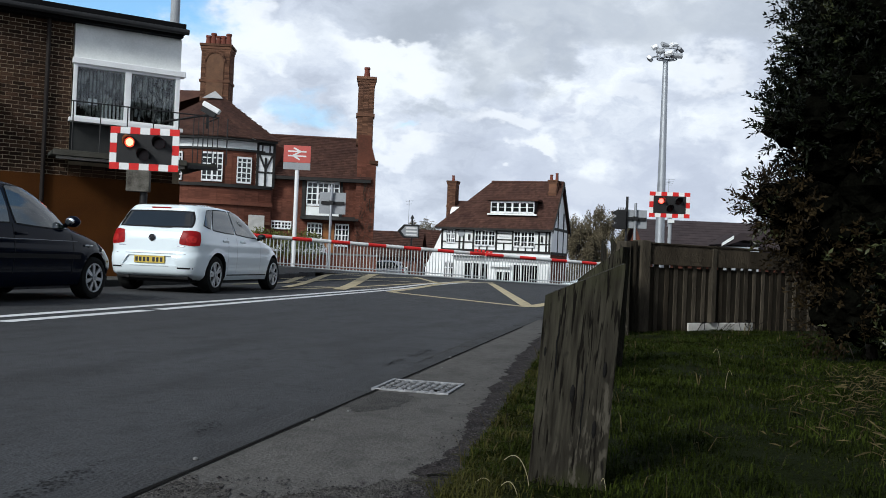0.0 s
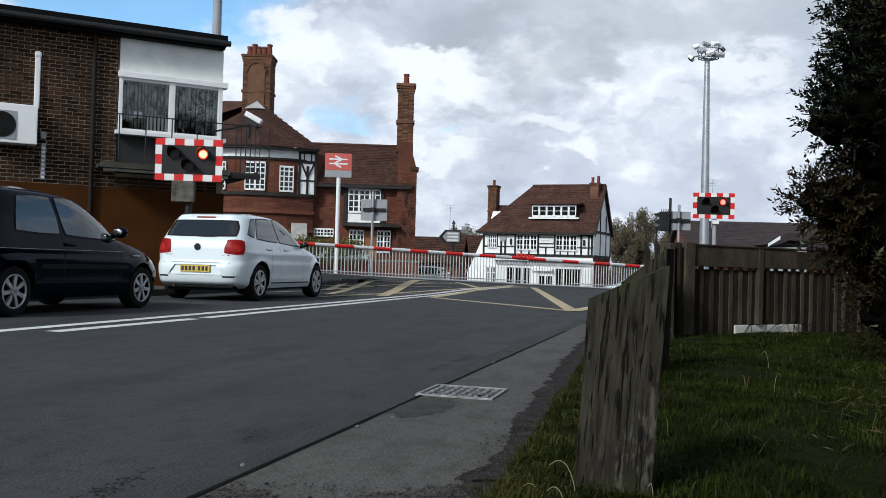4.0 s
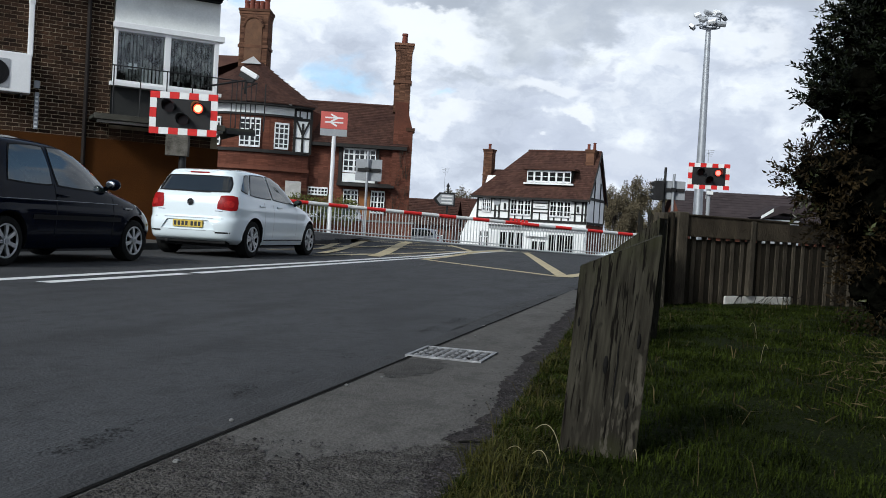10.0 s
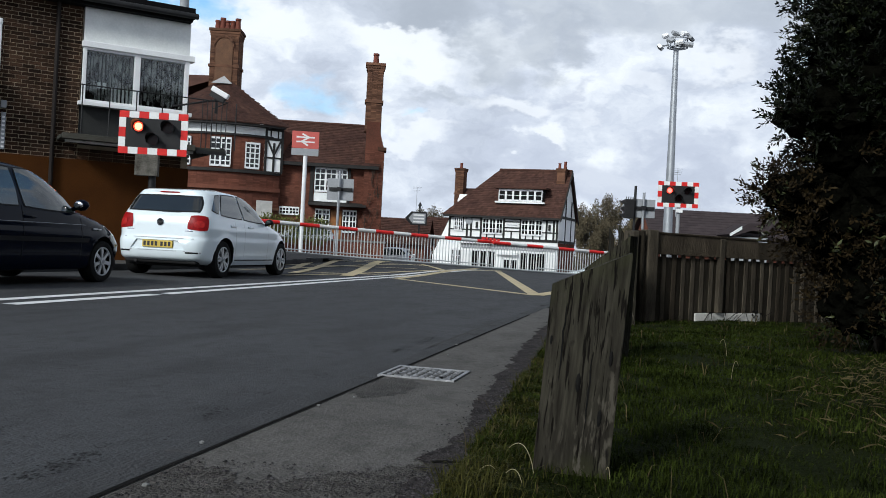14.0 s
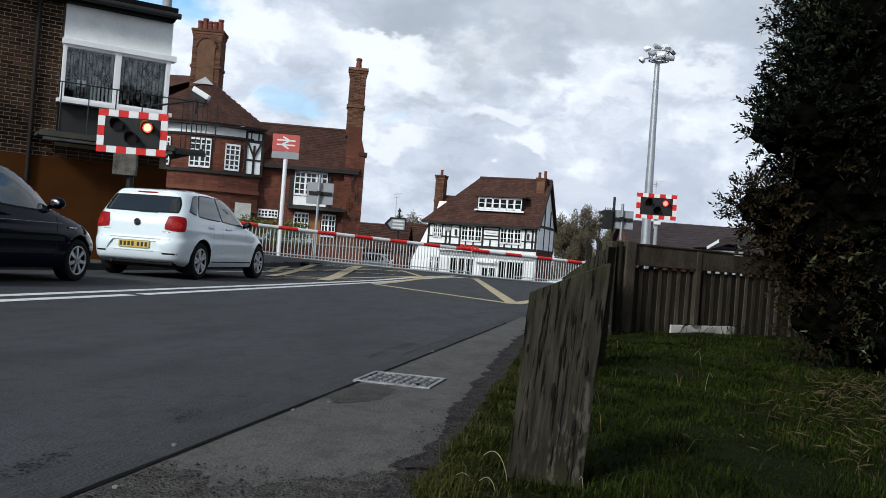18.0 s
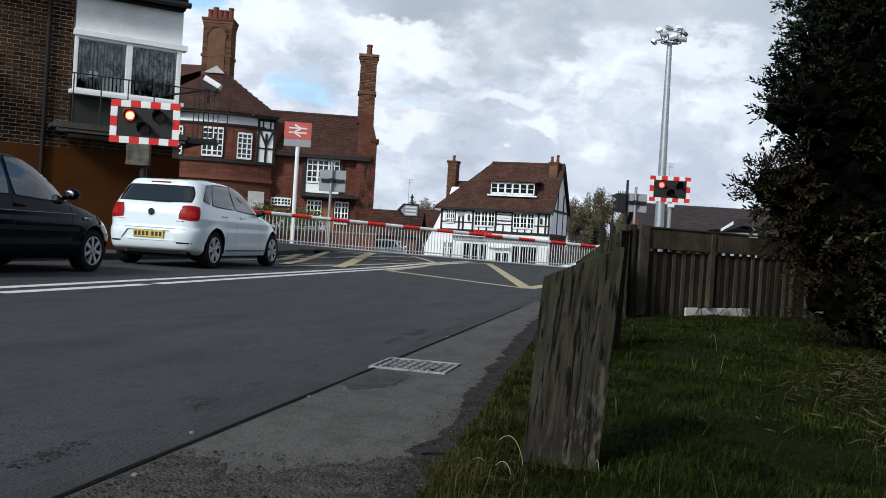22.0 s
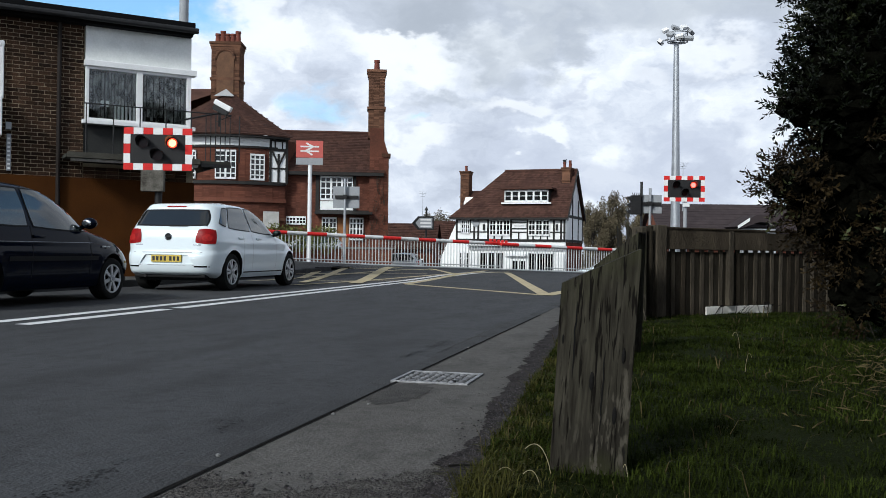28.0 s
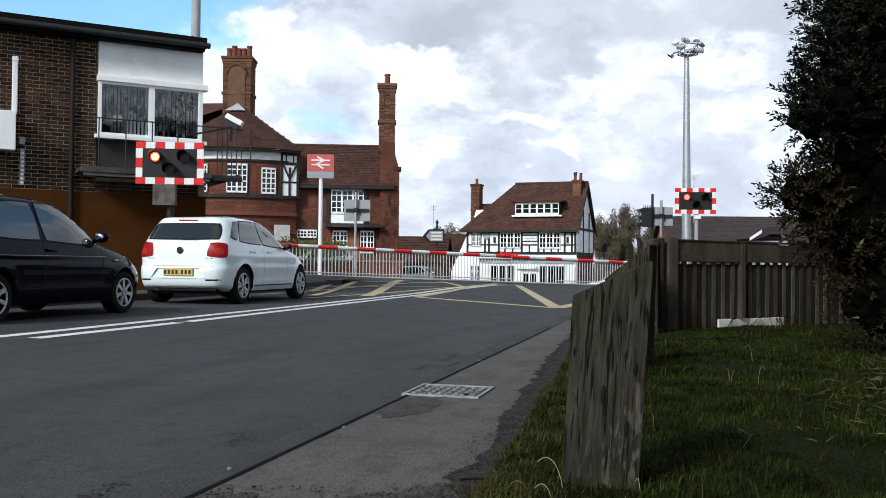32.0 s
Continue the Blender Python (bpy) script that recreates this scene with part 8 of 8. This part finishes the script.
# ---- a bird that flies in and settles on the pub's chimney ----
def bird():
    b = thing("bird", "dark crow-sized bird flying in to a chimney", "bird")
    plume = mat("dark_plumage", (0.018, 0.018, 0.02), (0.03, 0.03, 0.032), 0.7, 9, 40, 0.2)
    bm = bmesh.new()
    bmesh.ops.create_uvsphere(bm, u_segments=14, v_segments=10, radius=1.0, matrix=Matrix.Translation((0, 0, 0.15)) @ Matrix.Diagonal((0.19, 0.075, 0.08, 1)))
    part("body", bm, plume, b, smooth=True)
    bm = bmesh.new()
    bmesh.ops.create_uvsphere(bm, u_segments=12, v_segments=8, radius=1.0, matrix=Matrix.Translation((0.19, 0, 0.22)) @ Matrix.Diagonal((0.06, 0.05, 0.052, 1)))
    part("head", bm, plume, b, smooth=True)
    part("beak", tube((0.23, 0, 0.22), (0.30, 0, 0.21), 0.018, 0.003, 6), TRIM, b)
    part("tail", solid([(-0.15, -0.03, 0.14), (-0.15, 0.03, 0.14), (-0.34, 0.055, 0.09), (-0.34, -0.055, 0.09), (-0.15, 0, 0.165), (-0.34, 0, 0.105)], [(0, 1, 2, 3), (0, 3, 5, 4), (1, 4, 5, 2), (0, 4, 1), (3, 2, 5)]), plume, b)
    for y in (-0.035, 0.035):
        part("leg", tube((0.0, y, 0.0), (-0.01, y, 0.1), 0.008, n=5), TRIM, b)
    wings = []
    for sgn in (-1, 1):
        w = solid([(0.1, 0, 0), (0.13, sgn * 0.2, 0.01), (0.02, sgn * 0.46, 0.0), (-0.1, sgn * 0.3, 0.0), (-0.13, 0, 0), (0.0, sgn * 0.2, 0.022)],
                  [(0, 1, 5), (1, 2, 5), (2, 3, 5), (3, 4, 5), (4, 0, 5), (0, 4, 3, 2, 1)])
        wings.append((sgn, part("wing", w, plume, b, m=pose(0, sgn * 0.05, 0.19))))
    return b, wings


BIRD, WINGS = bird()


# ---- bricks of the signal building, last ----
def lay_bricks():
    b = bpy.data.objects["signal_building"]
    rnd = random.Random(17)
    bl, bh, gap = 0.215, 0.065, 0.010
    me = bpy.data.meshes.new("brick")
    bm = box(-bl / 2, bl / 2, -0.014, 0.012, -bh / 2, bh / 2, bevel=0.004)
    bm.to_mesh(me)
    bm.free()
    me.materials.append(BRICK)
    V, F, count = [], [], 0
    z, row = 2.065, 0
    while z < 5.02:
        x = BX0 + (0 if row % 2 else -(bl + gap) / 2)
        while x < BX1 - 2.175:
            x0, x1 = max(x, BX0), min(x + bl, BX1 - 2.175)
            full = x1 - x0 > bl - 1e-4
            if x1 - x0 > 0.03:
                if full and count < 300 and -1.0 < x < 0 or full and count < 300 and x > -3.0 and z < 3.4:
                    link("brick", me, b, pose((x0 + x1) / 2, rnd.uniform(-0.003, 0.003), z + bh / 2, rnd.uniform(-1, 1), 0, rnd.uniform(-0.6, 0.6)))
                    count += 1
                else:
                    y = -0.013 + rnd.uniform(-0.003, 0.003)
                    q = len(V)
                    V += [(x0, y, z), (x1, y, z), (x1, y, z + bh), (x0, y, z + bh), (x0, 0.014, z), (x1, 0.014, z), (x1, 0.014, z + bh), (x0, 0.014, z + bh)]
                    F += [(q, q + 1, q + 2, q + 3), (q, q + 4, q + 5, q + 1), (q + 3, q + 2, q + 6, q + 7), (q, q + 3, q + 7, q + 4), (q + 1, q + 5, q + 6, q + 2)]
            x += bl + gap
        z += bh + gap
        row += 1
    # the strip of brick under the corner window
    for z in (2.06, 2.135, 2.21):
        x = BX1 - 2.16
        while x < BX1 - 0.2:
            y = -0.012
            q = len(V)
            x1 = x + bl
            V += [(x, y, z), (x1, y, z), (x1, y, z + bh), (x, y, z + bh), (x, 0.014, z), (x1, 0.014, z), (x1, 0.014, z + bh), (x, 0.014, z + bh)]
            F += [(q, q + 1, q + 2, q + 3), (q, q + 4, q + 5, q + 1), (q + 3, q + 2, q + 6, q + 7), (q, q + 3, q + 7, q + 4), (q + 1, q + 5, q + 6, q + 2)]
            x += bl + gap
    raw("brickwork", V, F, BRICK, b, "", "stuff")


lay_bricks()


def motions():
    """The lit lamp of each signal jumps from side to side about every 0.37 s."""
    rows = [(0.0, pose(-0.27, 0, 0.115))]
    for k in range(44):
        a = 0.172 + k * 0.731
        for t, x0, x1 in ((a, -0.27, 0.27), (a + 0.378, 0.27, -0.27)):
            if t < 31.95:
                rows += [(t - 1 / 60, pose(x0, 0, 0.115)), (t + 1 / 60, pose(x1, 0, 0.115))]
    rows += [(31.95, pose(0.27, 0, 0.115)), (32.0, pose(-0.27, 0, 0.115))]
    walk(LAMP_L, rows)
    walk(LAMP_R, rows)
    # the bird: off a rear roof, across the sky, down to a chimney pot
    way = [(0.0, (-12.0, 52.6, 7.95), 60), (21.9, (-12.0, 52.6, 7.95), 55), (22.4, (-7.2, 57.0, 9.0), 50), (22.9, (-1.6, 61.4, 9.2), 48), (23.1, (2.6, 65.4, 8.9), 50), (23.4, (6.1, 73.2, 9.1), 55),
           (23.7, (10.2, 79.8, 9.5), 60), (23.95, (12.7, 83.2, 9.75), 62), (24.15, (13.5, 84.8, 9.65), 60), (24.32, (13.69, 85.34, 9.3), 30), (32.0, (13.69, 85.34, 9.3), 28)]
    walk(BIRD, [(t, pose(*p, 0, 0, turn)) for t, p, turn in way])
    for sgn, wing in WINGS:
        rows = [(0.0, pose(0, sgn * 0.06, 0.19, -sgn * 76, 0, sgn * 12)), (21.85, pose(0, sgn * 0.06, 0.19, -sgn * 76, 0, sgn * 12))]
        for k in range(19):
            rows.append((21.95 + 0.12 * k, pose(0, sgn * 0.05, 0.19, sgn * (36 if k % 2 else -22), 0, 0)))
        rows += [(24.36, pose(0, sgn * 0.06, 0.19, -sgn * 76, 0, sgn * 12)), (32.0, pose(0, sgn * 0.06, 0.19, -sgn * 76, 0, sgn * 12))]
        walk(wing, rows)


motions()
